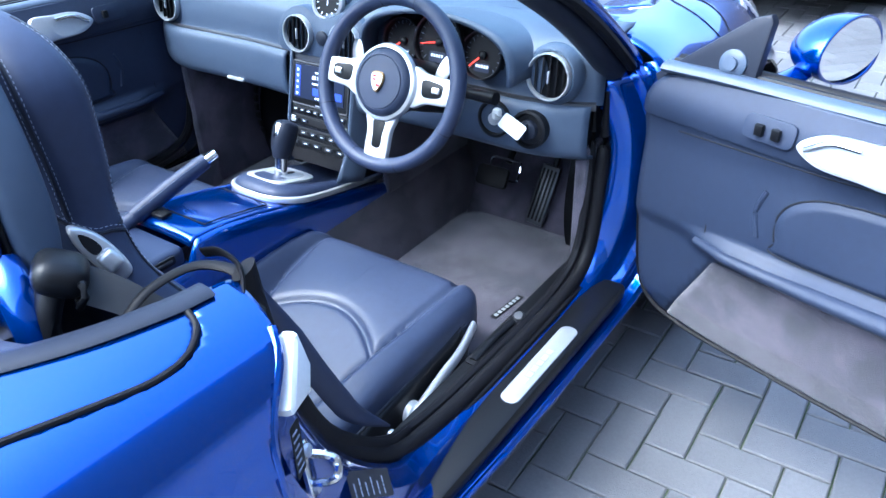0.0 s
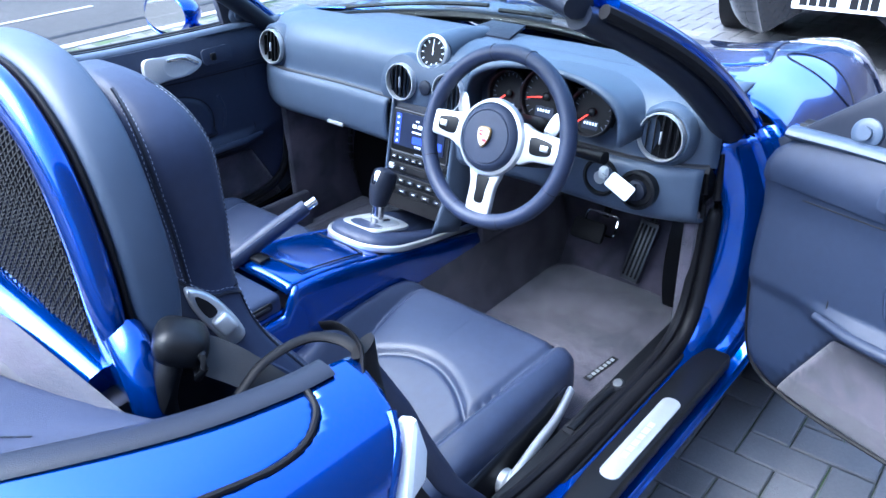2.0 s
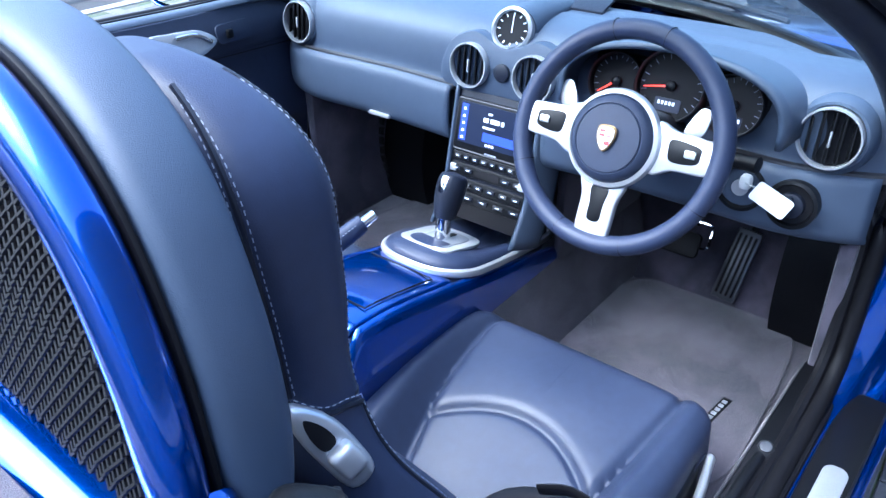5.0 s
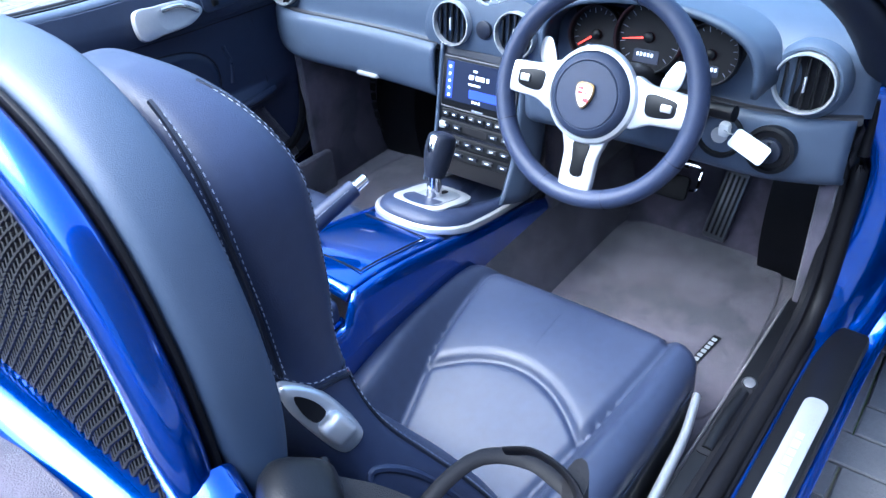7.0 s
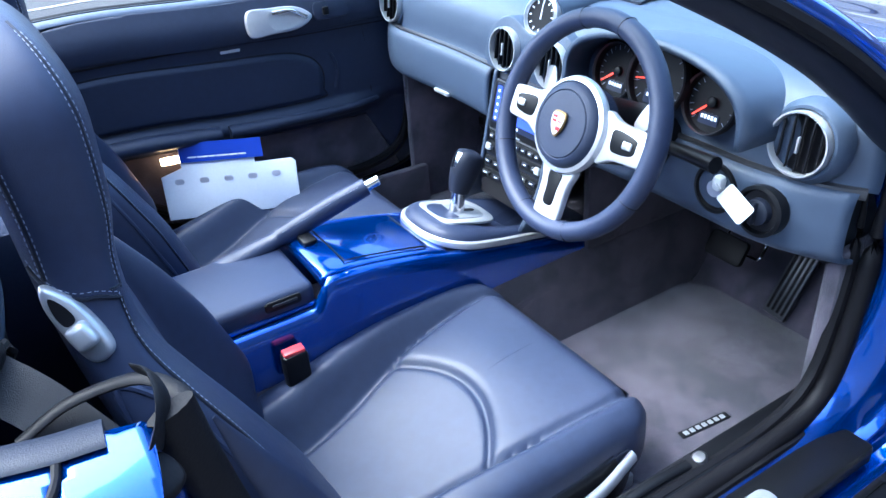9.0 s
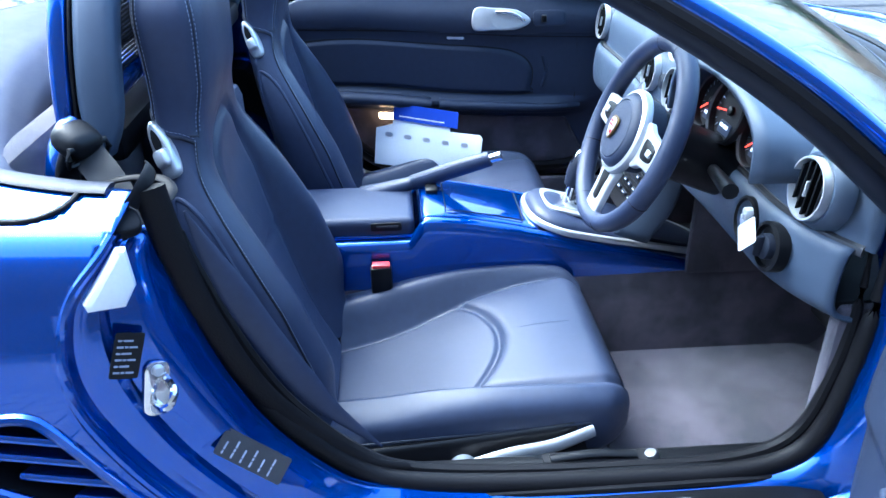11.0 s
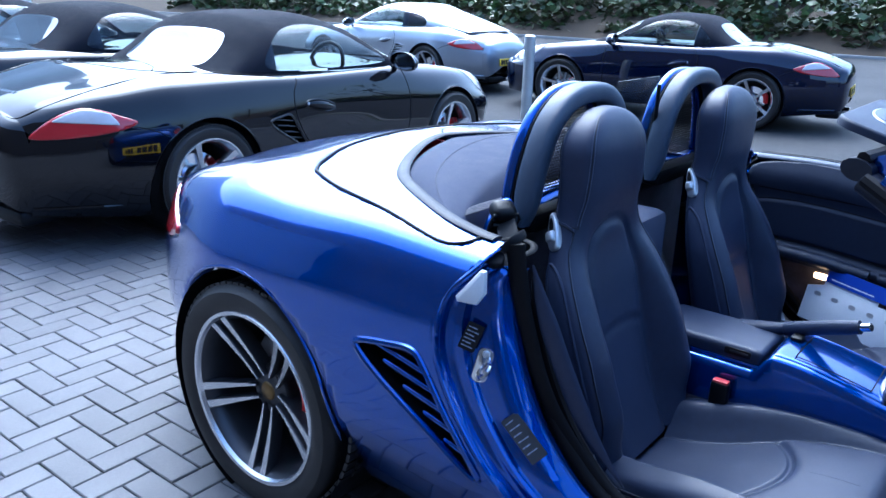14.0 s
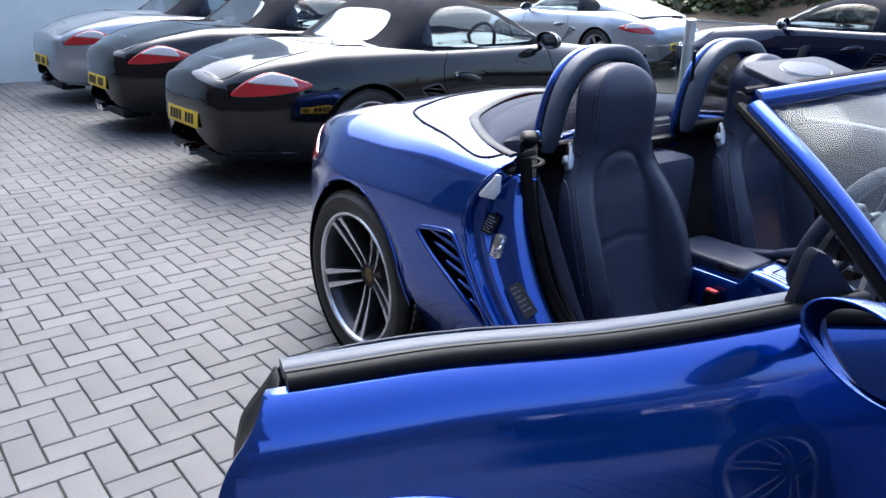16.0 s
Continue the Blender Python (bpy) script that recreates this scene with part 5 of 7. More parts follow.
    for k in range(2 if side > 0 else 1):
        part("window_switch", box((0, 0, 0), (0.018, 0.024, 0.012), 0.003, m=m @ Matrix.Translation((-(0.150 + 0.036 * k) * sg, 0.002, 0.012)) @ Matrix.Rotation(radians(14), 4, "X")), BLACKPLASTIC, sw)
    part("badge_plate", slab(rounded(0.05, 0.016, 0.004), 0.003, axes((side * (trim_x(1.18, 0.79) - 0.002), 1.235, 0.795), (-side, 0, 0.1)), 0.001), SATIN, d, "small silver plate on the door")
    # panel seams, pocket lid, armrest
    cut = lambda pts: [Vector((side * (trim_x(y, z) - 0.002), y, z)) for y, z in pts]
    lid = [tuple(q)[:2] for q in spline([(0.80, 0.765, 0), (1.10, 0.772, 0), (1.34, 0.764, 0), (1.43, 0.742, 0), (1.468, 0.70, 0), (1.466, 0.645, 0), (1.440, 0.618, 0), (1.10, 0.628, 0), (0.82, 0.638, 0), (0.785, 0.70, 0)], 70, True)]
    part("pocket_panel", panel(lambda y, z: T(y, z) - Vector((side * (0.002 + 0.011 * smooth01(inside(lid, y, z) / 0.014)), 0, 0)), span(0.77, 1.48, 80), span(0.61, 0.78, 40), [lambda p: inside(lid, p.y, p.z)]), SHADEVINYL, d, "raised navy panel of the door pocket", angle=70)
    part("panel_seam", tube(cut(lid), 0.0030, 6, closed=True), INK, d)
    part("panel_seam", tube(cut([(0.79, 0.803), (1.1, 0.806), (1.4, 0.800), (1.7, 0.79)]), 0.003, 6), INK, d)
    part("panel_seam", tube(cut([tuple(q)[:2] for q in spline([(1.60, 0.80, 0), (1.61, 0.70, 0), (1.605, 0.60, 0)], 10)]), 0.002, 6), INK, d)
    part("pocket_edge", tube(cut([tuple(q)[:2] for q in spline([(1.50, 0.735, 0), (1.512, 0.69, 0), (1.50, 0.640, 0)], 12)]), 0.006, 8), SHADEVINYL, d)
    rest = [Vector((side * (trim_x(y, 0.588 - 0.03 * (y - 1.2)) - 0.004), y, 0.592 - 0.03 * (y - 1.2))) for y in span(0.82, 1.62, 34)]
    part("armrest", tube(rest[:15], lambda f: 0.029 - 0.003 * f, 14, flat=0.75), SHADEVINYL, d, "navy leather armrest of the door")
    part("armrest", tube(rest[15:], lambda f: 0.022 - 0.010 * f, 14, flat=0.8), SHADEVINYL, d)
    # corner sail, mirror
    sm = axes((side * 0.752, 1.705, 0.905), (-side, -0.1, 0.25))
    sail = [(0.115 * sg, -0.030), (-0.075 * sg, -0.045), (-0.085 * sg, -0.030), (0.085 * sg, 0.108), (0.112 * sg, 0.118), (0.120 * sg, 0.105)]
    part("mirror_sail", slab(sail, 0.022, sm, 0.006), DARKPLASTIC, d, "dark triangular mirror base")
    part("mirror_switch", lathe([(0.026, 0.0), (0.026, 0.006), (0.020, 0.010), (0.012, 0.010), (0.012, 0.018), (0, 0.018)], 24, sm @ Matrix.Translation((0.070 * sg, 0.022, 0.022))), VINYL, d)
    wing_mirror(d, PAINT, side, (side * 0.975, 1.548, 0.925))
    door_handle({"ob": d, "paint": PAINT}, side)
    part("hinge_arm", box((side * 0.82, 1.80, 0.655), (0.05, 0.11, 0.022), 0.004), ALLOYDARK, d)
    part("hinge_arm", box((side * 0.82, 1.80, 0.46), (0.05, 0.11, 0.022), 0.004), ALLOYDARK, d)
    if open_angle:
        d.rotation_euler = (0, 0, radians(open_angle))
    return d


door(1, 73)
door(-1)


# ---- cabin ----
part("floor_pan", box((0, 1.52, 0.195), (1.38, 1.9, 0.03), 0.005), CARPET, car, "grey carpeted cabin floor")
for s in (1, -1):
    part("footwell_side", box((s * 0.685, 1.92, 0.43), (0.03, 0.42, 0.50), 0.008), CARPET, car, "grey carpet kick panel")
    part("sill_carpet", box((s * 0.665, 1.25, 0.26), (0.03, 1.0, 0.16), 0.01), CARPET, car)
    bm = bmesh.new()
    surface(bm, lambda u, v, s=s: Vector((s * (0.10 + 0.575 * u), 2.02 + 0.26 * v ** 0.8, 0.20 + 0.50 * v ** 1.3)), 10, 12)
    part("tunnel_side", box((s * 0.118, 1.90, 0.545), (0.022, 0.40, 0.26), 0.008), CARPET, car)
    part("footwell_front", bm, CARPET, car, "carpeted slope ahead of the pedals", solid=0.01)
    matp = spline([(s * 0.135, 1.46, 0), (s * 0.40, 1.45, 0), (s * 0.60, 1.47, 0), (s * 0.615, 1.70, 0), (s * 0.585, 1.98, 0), (s * 0.50, 2.04, 0), (s * 0.30, 2.05, 0), (s * 0.17, 2.0, 0), (s * 0.145, 1.75, 0)], 48, True)
    fm = part("floor_mat", slab([(q.x, q.y) for q in (matp if s > 0 else matp[::-1])], 0.012, Matrix.Translation((0, 0, 0.212)), 0.004), CARPET, car, "grey velour floor mat with a dark edge")
    part("mat_edge", tube([(q.x, q.y, 0.220) for q in matp], 0.005, 6, closed=True), CARPET, fm)
    if s > 0:
        mm = axes((0.532, 1.590, 0.2245), (0, 0, 1), (0, 1, 0)) @ Matrix.Rotation(radians(84), 4, "Z")
        tagp = part("mat_badge", slab([(0, -0.009), (0.118, -0.009), (0.118, 0.009), (0, 0.009)], 0.002, mm, 0.0005), INK, fm)
        part("lettering", bars([0.010] * 7, 0.010, mm @ Matrix.Translation((0.008, -0.005, 0.0022)), 0.50), SATIN, fm, smooth=False)


def pedals():
    m = axes((0.405, 2.083, 0.318), (0.0, -0.92, 0.42), (0.10, 0.40, 0.92))
    ap = part("accelerator_pedal", slab(rounded(0.058, 0.185, 0.006), 0.014, m, 0.003), ALLOYDARK, car, "long grey accelerator pedal")
    for k in range(4):
        part("pedal_rib", box((0, 0, 0), (0.006, 0.16, 0.004), 0.001, m=m @ Matrix.Translation((-0.019 + 0.0127 * k, 0, 0.015))), RUBBER, ap)
    m = axes((0.290, 2.055, 0.385), (0.0, -0.85, 0.5))
    bp = part("brake_pedal", slab(rounded(0.10, 0.06, 0.012), 0.012, m, 0.003), RUBBER, car, "brake pedal with a bright metal edge")
    part("pedal_frame", tube([m @ Vector((x, y, 0.010)) for x, y in rounded(0.102, 0.062, 0.012)], 0.004, 6, closed=True), CHROME, bp)
    part("pedal_arm", tube([(0.29, 2.07, 0.40), (0.295, 2.16, 0.50), (0.30, 2.18, 0.62)], 0.011, 8), BLACKPLASTIC, car)
    part("pedal_arm", tube([(0.415, 2.12, 0.38), (0.42, 2.17, 0.46)], 0.009, 8), BLACKPLASTIC, car)
    part("dead_pedal", box((0.645, 2.05, 0.34), (0.012, 0.05, 0.22), 0.004, m=Matrix.Rotation(radians(-18), 4, "X")), BLACKPLASTIC, car)


pedals()


# dashboard
before = set(car.children)
DASH = [(2.07, 0.900), (1.93, 0.935), (1.82, 0.942), (1.745, 0.93), (1.702, 0.90), (1.690, 0.86), (1.688, 0.815), (1.684, 0.800)]
LOWER = [(1.688, 0.795), (1.670, 0.790), (1.664, 0.765), (1.662, 0.72), (1.672, 0.688), (1.72, 0.672), (1.85, 0.662), (2.02, 0.66)]


def dash_shift(x):
    return 0.07 * max(0.0, (abs(x) - 0.52) / 0.2) ** 2.2 + 0.02 * math.exp(-(x / 0.2) ** 2) * -1


def dash_part(profile, x0, x1, nx, name, material, label, drop=0.0):
    pts = spline([(0, y, z) for y, z in profile], 36)
    bm = bmesh.new()
    def f(u, v):
        p = pts[min(35, int(round(v * 35)))]
        x = x0 + (x1 - x0) * u
        k = dash_shift(x) * (1 if p.y < 1.80 else max(0, (2.07 - p.y) / 0.27))
        z = p.z - 0.012 * (abs(x) / 0.72) ** 4
        if p.y > 1.86:
            lim = windscreen_point(max(-0.97, min(0.97, x / 0.735)), 0.0)
            return Vector((x, min(p.y + k, max(lim.y - 0.01, 1.74)), min(z, lim.z + 0.01)))
        return Vector((x, p.y + k, z))
    surface(bm, f, nx, 36)
    return part(name, bm, material, car, label, angle=60, solid=0.008)


dash_part(DASH, -0.715, 0.715, 70, "dashboard_top", VINYL, "grey-blue padded dashboard")
dash_part(LOWER, -0.705, -0.118, 40, "glovebox", VINYL, "grey-blue glovebox panel with a silver latch")
dash_part(LOWER, 0.118, 0.705, 40, "lower_dashboard", VINYL, "grey-blue lower dashboard panel")
strip = lambda x0, x1, z, r: tube([(x, 1.684 + dash_shift(x) - 0.004, z - 0.012 * (abs(x) / 0.72) ** 4) for x in span(x0, x1, 40)], r, 8, flat=1.2)
part("dash_strip", strip(-0.71, -0.115, 0.797, 0.0085), ALLOYDARK, car, "satin grey strip across the dashboard")
part("dash_strip", strip(0.40, 0.71, 0.797, 0.0085), ALLOYDARK, car)
part("glovebox_gap", tube([(-0.575, 1.667 + dash_shift(-0.575), z) for z in (0.785, 0.74, 0.692)], 0.0025, 6), RUBBER, car)
part("glovebox_latch", box((-0.335, 1.656, 0.689), (0.066, 0.012, 0.010), 0.004), SATIN, car, "silver glovebox latch")
part("underdash", box((0, 1.93, 0.672), (1.36, 0.42, 0.03), 0.01), BLACKPLASTIC, car)
part("sensor_plate", slab([(-0.075, -0.05), (0.075, -0.05), (0.055, 0.05), (-0.055, 0.05)], 0.006, axes((0.03, 1.915, 0.942), (0, -0.1, 1), (0, 1, 0)), 0.002), DARKPLASTIC, car)


def vent(x, y, z, r=0.049, normal=(0, -1, 0.12)):
    m = axes((x, y, z), normal)
    v = part("air_vent", lathe([(r * 0.98, -0.02), (r * 1.03, 0.010), (r * 1.015, 0.015), (r * 0.955, 0.015), (r * 0.935, 0.004)], 40, m), SATIN, car, "round air vent with a silver ring")
    part("vent_back", lathe([(0, -0.006), (r * 0.95, -0.006)], 32, m), INK, v)
    for k in range(5):
        o = (-0.66 + 0.33 * k) * r
        h = math.sqrt(max(0, (0.88 * r) ** 2 - o * o))
        part("vent_slat", box((0, 0, 0), (0.003, 2 * h, 0.014), 0.001, m=m @ Matrix.Translation((o, 0, 0.005)) @ Matrix.Rotation(0.45, 4, "Y")), BLACKPLASTIC, v)
    part("vent_tab", box((0, 0, 0), (0.004, 0.026, 0.006), 0.0015, m=m @ Matrix.Translation((0.002, 0, 0.014))), SATIN, v)


for s in (1, -1):
    pod = lathe([(0.0, -0.03), (0.066, -0.02), (0.064, 0.0), (0.056, 0.010), (0.051, 0.010)], 36, axes((s * 0.624, 1.700 + 0.004, 0.853), (0, -1, 0.12)))
    part("vent_pod", pod, VINYL, car)
    vent(s * 0.624, 1.695, 0.853)
    vent(s * 0.078, 1.664, 0.853, 0.045)
part("centre_fascia", slab([tuple(q)[:2] for q in spline([(-0.15, -0.05, 0), (-0.145, 0.03, 0), (-0.08, 0.068, 0), (0.0, 0.045, 0), (0.08, 0.068, 0), (0.145, 0.03, 0), (0.15, -0.05, 0), (0, -0.055, 0)], 48, True)], 0.03, axes((0, 1.695, 0.850), (0, -1, 0.12)), 0.008), VINYL, car, "grey-blue panel round the centre vents")
part("hazard_button", lathe([(0.018, 0), (0.018, 0.006), (0.014, 0.009), (0, 0.008)], 24, axes((0, 1.664, 0.850), (0, -1, 0.12))), DARKPLASTIC, car)

# stopwatch pod on top
m = axes((0.0, 1.700, 0.928), (0.15, -1, 0.36))
part("clock_pod", tube(spline([(0, 1.715, 0.926), (0, 1.81, 0.932), (0.0, 1.90, 0.926)], 12), lambda f: 0.048 * (1 - 0.4 * f), 24, flat=0.95), VINYL, car, "rounded pod for the clock")
ck = part("clock", lathe([(0.044, -0.004), (0.044, 0.010), (0.038, 0.014), (0.035, 0.008)], 36, m), SATIN, car, "round stopwatch with a silver ring")
part("clock_face", lathe([(0, 0.006), (0.037, 0.006)], 32, m), INK, ck)
bm = bmesh.new()
for k in range(12):
    mk = m @ Matrix.Rotation(k * math.pi / 6, 4, "Z")
    slab([(-0.001, 0.026), (0.001, 0.026), (0.001, 0.032), (-0.001, 0.032)], 0.0006, mk @ Matrix.Translation((0, 0, 0.0065)), bm=bm)
slab([(-0.001, -0.006), (0.001, -0.006), (0.0006, 0.026), (-0.0006, 0.026)], 0.0006, m @ Matrix.Translation((0, 0, 0.0075)), bm=bm)
part("clock_marks", bm, SCREENWHITE, ck, smooth=False)


# instrument cluster
def cluster():
    bm = bmesh.new()
    def hood(u, v):
        a = math.pi * u
        w = 0.203 + 0.030 * v
        x = 0.370 - w * math.cos(a) * (1 + 0.05 * math.sin(a))
        top = 0.133 * (1 - v) ** 0.9 + 0.055 * v
        z = 0.842 + top * math.sin(a) ** 0.62 + 0.008 * v
        return Vector((x, 1.618 + 0.30 * v, z))
    surface(bm, hood, 48, 12)
    part("cluster_hood", bm, VINYL, car, "grey-blue hood over the instruments", solid=0.010)
    part("dial_backing", box((0.362, 1.704, 0.866), (0.33, 0.03, 0.115), 0.014), BLACKPLASTIC, car)
    for x, z, r, a0 in ((0.254, 0.878, 0.052, 2.2), (0.362, 0.893, 0.063, 1.75), (0.470, 0.878, 0.052, 2.3)):
        mm = axes((x, 1.668 + (0 if r > 0.06 else 0.010), z), (0, -1, 0.30))
        g = part("dial", lathe([(0, 0.0), (r * 0.93, 0.0), (r * 0.94, 0.012), (r, 0.014), (r * 1.02, 0.0)], 44, mm), INK, car, "round dark instrument dial")
        part("dial_ring", lathe([(r * 0.95, 0.0125), (r * 0.985, 0.0165), (r * 1.01, 0.0125)], 44, mm), ALLOYDARK, g)
        bm = bmesh.new()
        for k in range(19):
            a = radians(225 - 270 * k / 18)
            L = 0.16 if k % 2 == 0 else 0.09
            mk = mm @ Matrix.Rotation(a - math.pi / 2, 4, "Z")
            slab([(-0.0005, r * (0.88 - L)), (0.0005, r * (0.88 - L)), (0.0005, r * 0.88), (-0.0005, r * 0.88)], 0.0004, mk @ Matrix.Translation((0, 0, 0.0012)), bm=bm)
        part("dial_marks", bm, THREAD, g, smooth=False)
        mk = mm @ Matrix.Rotation(a0, 4, "Z")
        part("needle", slab([(-0.002, -0.008), (0.002, -0.008), (0.0008, r * 0.78), (-0.0008, r * 0.78)], 0.002, mk @ Matrix.Translation((0, 0, 0.005))), NEEDLE, g)
        part("needle_cap", lathe([(0.009, 0.001), (0.009, 0.008), (0.006, 0.010), (0, 0.010)], 20, mm), BLACKPLASTIC, g)
        part("dial_display", slab(rounded(r * 0.75, r * 0.36, 0.003), 0.001, mm @ Matrix.Translation((0, -r * 0.52, 0.0015))), SCREEN, g)
        part("lettering", bars([0.004] * 5, 0.006, mm @ Matrix.Translation((-r * 0.28, -r * 0.52, 0.0028)), 0.45), SCREENWHITE, g, smooth=False)


cluster()


def steering_wheel():
    c, nrm = Vector((0.356, 1.490, 0.855)), Vector((0, -0.932, 0.362))
    m = axes(c, nrm)
    w = part("steering_wheel", tube([m @ Vector((0.172 * math.cos(a), 0.172 * math.sin(a), 0)) for a in span(0, 2 * math.pi, 65)[:-1]], 0.0165, 14, closed=True, flat=1.15, up=tuple(nrm)), LEATHER, car, "navy leather three-spoke steering wheel")
    for a in (75, 105, 205, 250, 290, 335):
        t = radians(a)
        part("rim_seam", tube([m @ (Vector((0.172 * math.cos(t), 0.172 * math.sin(t), 0)) + Vector((0.0172 * math.cos(t) * math.cos(b), 0.0172 * math.sin(t) * math.cos(b), 0.0192 * math.sin(b)))) for b in span(0, 2 * math.pi, 17)[:-1]], 0.0008, 4, closed=True), RUBBER, w)
    part("airbag_cover", lathe([(0.066, -0.03), (0.071, 0.0), (0.070, 0.018), (0.064, 0.028), (0.056, 0.0315), (0.0545, 0.0300), (0.053, 0.0320), (0.0, 0.0365)], 48, m), SHADEVINYL, w, "round navy airbag cover")
    part("hub_ring", lathe([(0.070, 0.004), (0.078, 0.004), (0.080, 0.010), (0.077, 0.018), (0.071, 0.021), (0.069, 0.016)], 48, m), SATIN, w, "silver ring round the airbag cover")
    part("column", tube([m @ Vector((0, 0, -0.02)), m @ Vector((0, 0, -0.09)), (0.356, 1.70, 0.77)], lambda f: 0.058 - 0.004 * f, 20), BLACKPLASTIC, w, "black steering column shroud")
    def spoke(sgn):
        out = [tuple(q)[:2] for q in spline([(0.064, 0.040, 0), (0.10, 0.034, 0), (0.158, 0.030, 0), (0.166, 0.020, 0), (0.164, -0.012, 0), (0.154, -0.022, 0), (0.105, -0.026, 0), (0.068, -0.036, 0)], 44, True)]
        flip = 1 if sgn > 0 else -1
        part("spoke", slab([(sgn * x, y) for x, y in out][::flip], 0.012, m @ Matrix.Translation((0, 0, -0.002)), 0.004, segs=3), SATIN, w, "broad silver spoke with a dark slot")
        slot = [tuple(q)[:2] for q in spline([(0.096, 0.022, 0), (0.138, 0.018, 0), (0.143, 0.008, 0), (0.138, -0.008, 0), (0.100, -0.012, 0), (0.092, 0.005, 0)], 30, True)]
        part("spoke_slot", slab([(sgn * x, y) for x, y in slot][::flip], 0.002, m @ Matrix.Translation((0, 0, 0.0095)), 0.0008), BLACKPLASTIC, w)
        part("spoke_key", box((0, 0, 0), (0.018, 0.012, 0.005), 0.002, m=m @ Matrix.Translation((sgn * 0.128, 0.005, 0.013))), SATIN, w)
        part("shift_paddle", slab([tuple(q)[:2] for q in spline([(sgn * 0.096, 0.040, 0), (sgn * 0.116, 0.084, 0), (sgn * 0.136, 0.082, 0), (sgn * 0.134, 0.045, 0), (sgn * 0.114, 0.030, 0)], 24, True)], 0.004, m @ Matrix.Translation((sgn * 0.012, 0.0, -0.028)) @ Matrix.Diagonal((0.86, 0.86, 1, 1)), 0.001), SATIN, w, "silver gear-change paddle")
    spoke(1)
    spoke(-1)
    low = [tuple(q)[:2] for q in spline([(-0.036, -0.062, 0), (-0.031, -0.10, 0), (-0.030, -0.150, 0), (-0.024, -0.162, 0), (0.024, -0.162, 0), (0.030, -0.150, 0), (0.031, -0.10, 0), (0.036, -0.062, 0)], 40, True)]
    part("spoke", slab(low, 0.012, m @ Matrix.Translation((0, 0, -0.003)), 0.004, segs=3), SATIN, w, "silver lower spoke with a dark slot")
    part("spoke_slot", slab([tuple(q)[:2] for q in spline([(-0.014, -0.078, 0), (0.014, -0.078, 0), (0.012, -0.108, 0), (0.010, -0.134, 0), (-0.010, -0.134, 0), (-0.012, -0.108, 0)], 26, True)], 0.002, m @ Matrix.Translation((0, 0, 0.0085)), 0.0008), BLACKPLASTIC, w)
    shield = [tuple(q)[:2] for q in spline([(0, 0.021, 0), (0.014, 0.018, 0), (0.016, 0.004, 0), (0.010, -0.012, 0), (0, -0.021, 0), (-0.010, -0.012, 0), (-0.016, 0.004, 0), (-0.014, 0.018, 0)], 28, True)]
    b = part("badge", slab(shield, 0.003, m @ Matrix.Translation((0, 0, 0.0375)), 0.0008), GOLDBADGE, w, "small shield-shaped badge")
    part("badge_field", slab([(x * 0.85, y * 0.85) for x, y in shield], 0.001, m @ Matrix.Translation((0, 0, 0.0408))), SATIN, b)
    for (x0, x1, y0, y1) in ((-0.010, -0.001, 0.002, 0.006), (0.001, 0.010, -0.010, -0.004), (-0.010, -0.001, 0.009, 0.013), (0.002, 0.010, 0.003, 0.005)):
        part("badge_bar", slab([(x0, y0), (x1, y0), (x1, y1), (x0, y1)], 0.0006, m @ Matrix.Translation((0, 0, 0.0421))), RED, b)


steering_wheel()
# stalks, light switch, ignition with key and tag
for pts in ([(0.40, 1.63, 0.80), (0.48, 1.61, 0.815), (0.55, 1.60, 0.82)], [(0.27, 1.63, 0.80), (0.19, 1.61, 0.81), (0.13, 1.60, 0.815)]):
    part("stalk", tube(pts, lambda f: 0.010 + 0.004 * f, 10), BLACKPLASTIC, car)
for x, z in ((0.598, 0.741), (0.512, 0.748)):
    mm = axes((x, 1.660, z), (0, -1, 0.1))
    b = part("switch_bezel", lathe([(0.042, -0.012), (0.042, 0.008), (0.036, 0.010), (0.033, 0.003)], 36, mm), BLACKPLASTIC, car, "round black switch surround")
    part("switch_face", lathe([(0, 0.003), (0.034, 0.003)], 32, mm), INK, b)
    if x > 0.55:
        part("light_switch", lathe([(0.022, 0.002), (0.021, 0.014), (0.018, 0.016), (0, 0.016)], 28, mm), DARKPLASTIC, b)
        part("switch_grip", box((0, 0, 0), (0.008, 0.036, 0.012), 0.003, m=mm @ Matrix.Translation((0, 0, 0.021))), DARKPLASTIC, b)
    else:
        part("lock_barrel", lathe([(0.014, 0.002), (0.014, 0.010), (0, 0.010)], 24, mm), SATIN, b)
key = thing("car_key", (0.518, 1.63, 0.755), "car key in the ignition with a white paper tag", "key")
part("key_head", box((0.520, 1.628, 0.762), (0.020, 0.030, 0.026), 0.007), WHITE, key)
tm = axes((0.572, 1.600, 0.752), (-0.15, -0.75, 0.65)) @ Matrix.Rotation(radians(-14), 4, "Z")
part("tag", slab(rounded(0.072, 0.034, 0.006), 0.0015, tm, 0.0004), CARD, key, "white paper key tag")
part("tag_loop", tube(spline([(0.522, 1.614, 0.764), (0.53, 1.606, 0.766), (0.541, 1.603, 0.766)], 8), 0.0015, 5), SATIN, key)



for ob in car.children:
    if ob not in before:
        ob.location.y -= 0.03
        ob.location.x += 0.008 if abs(ob.bound_box[0][0] + ob.bound_box[6][0]) < 0.5 else 0.0


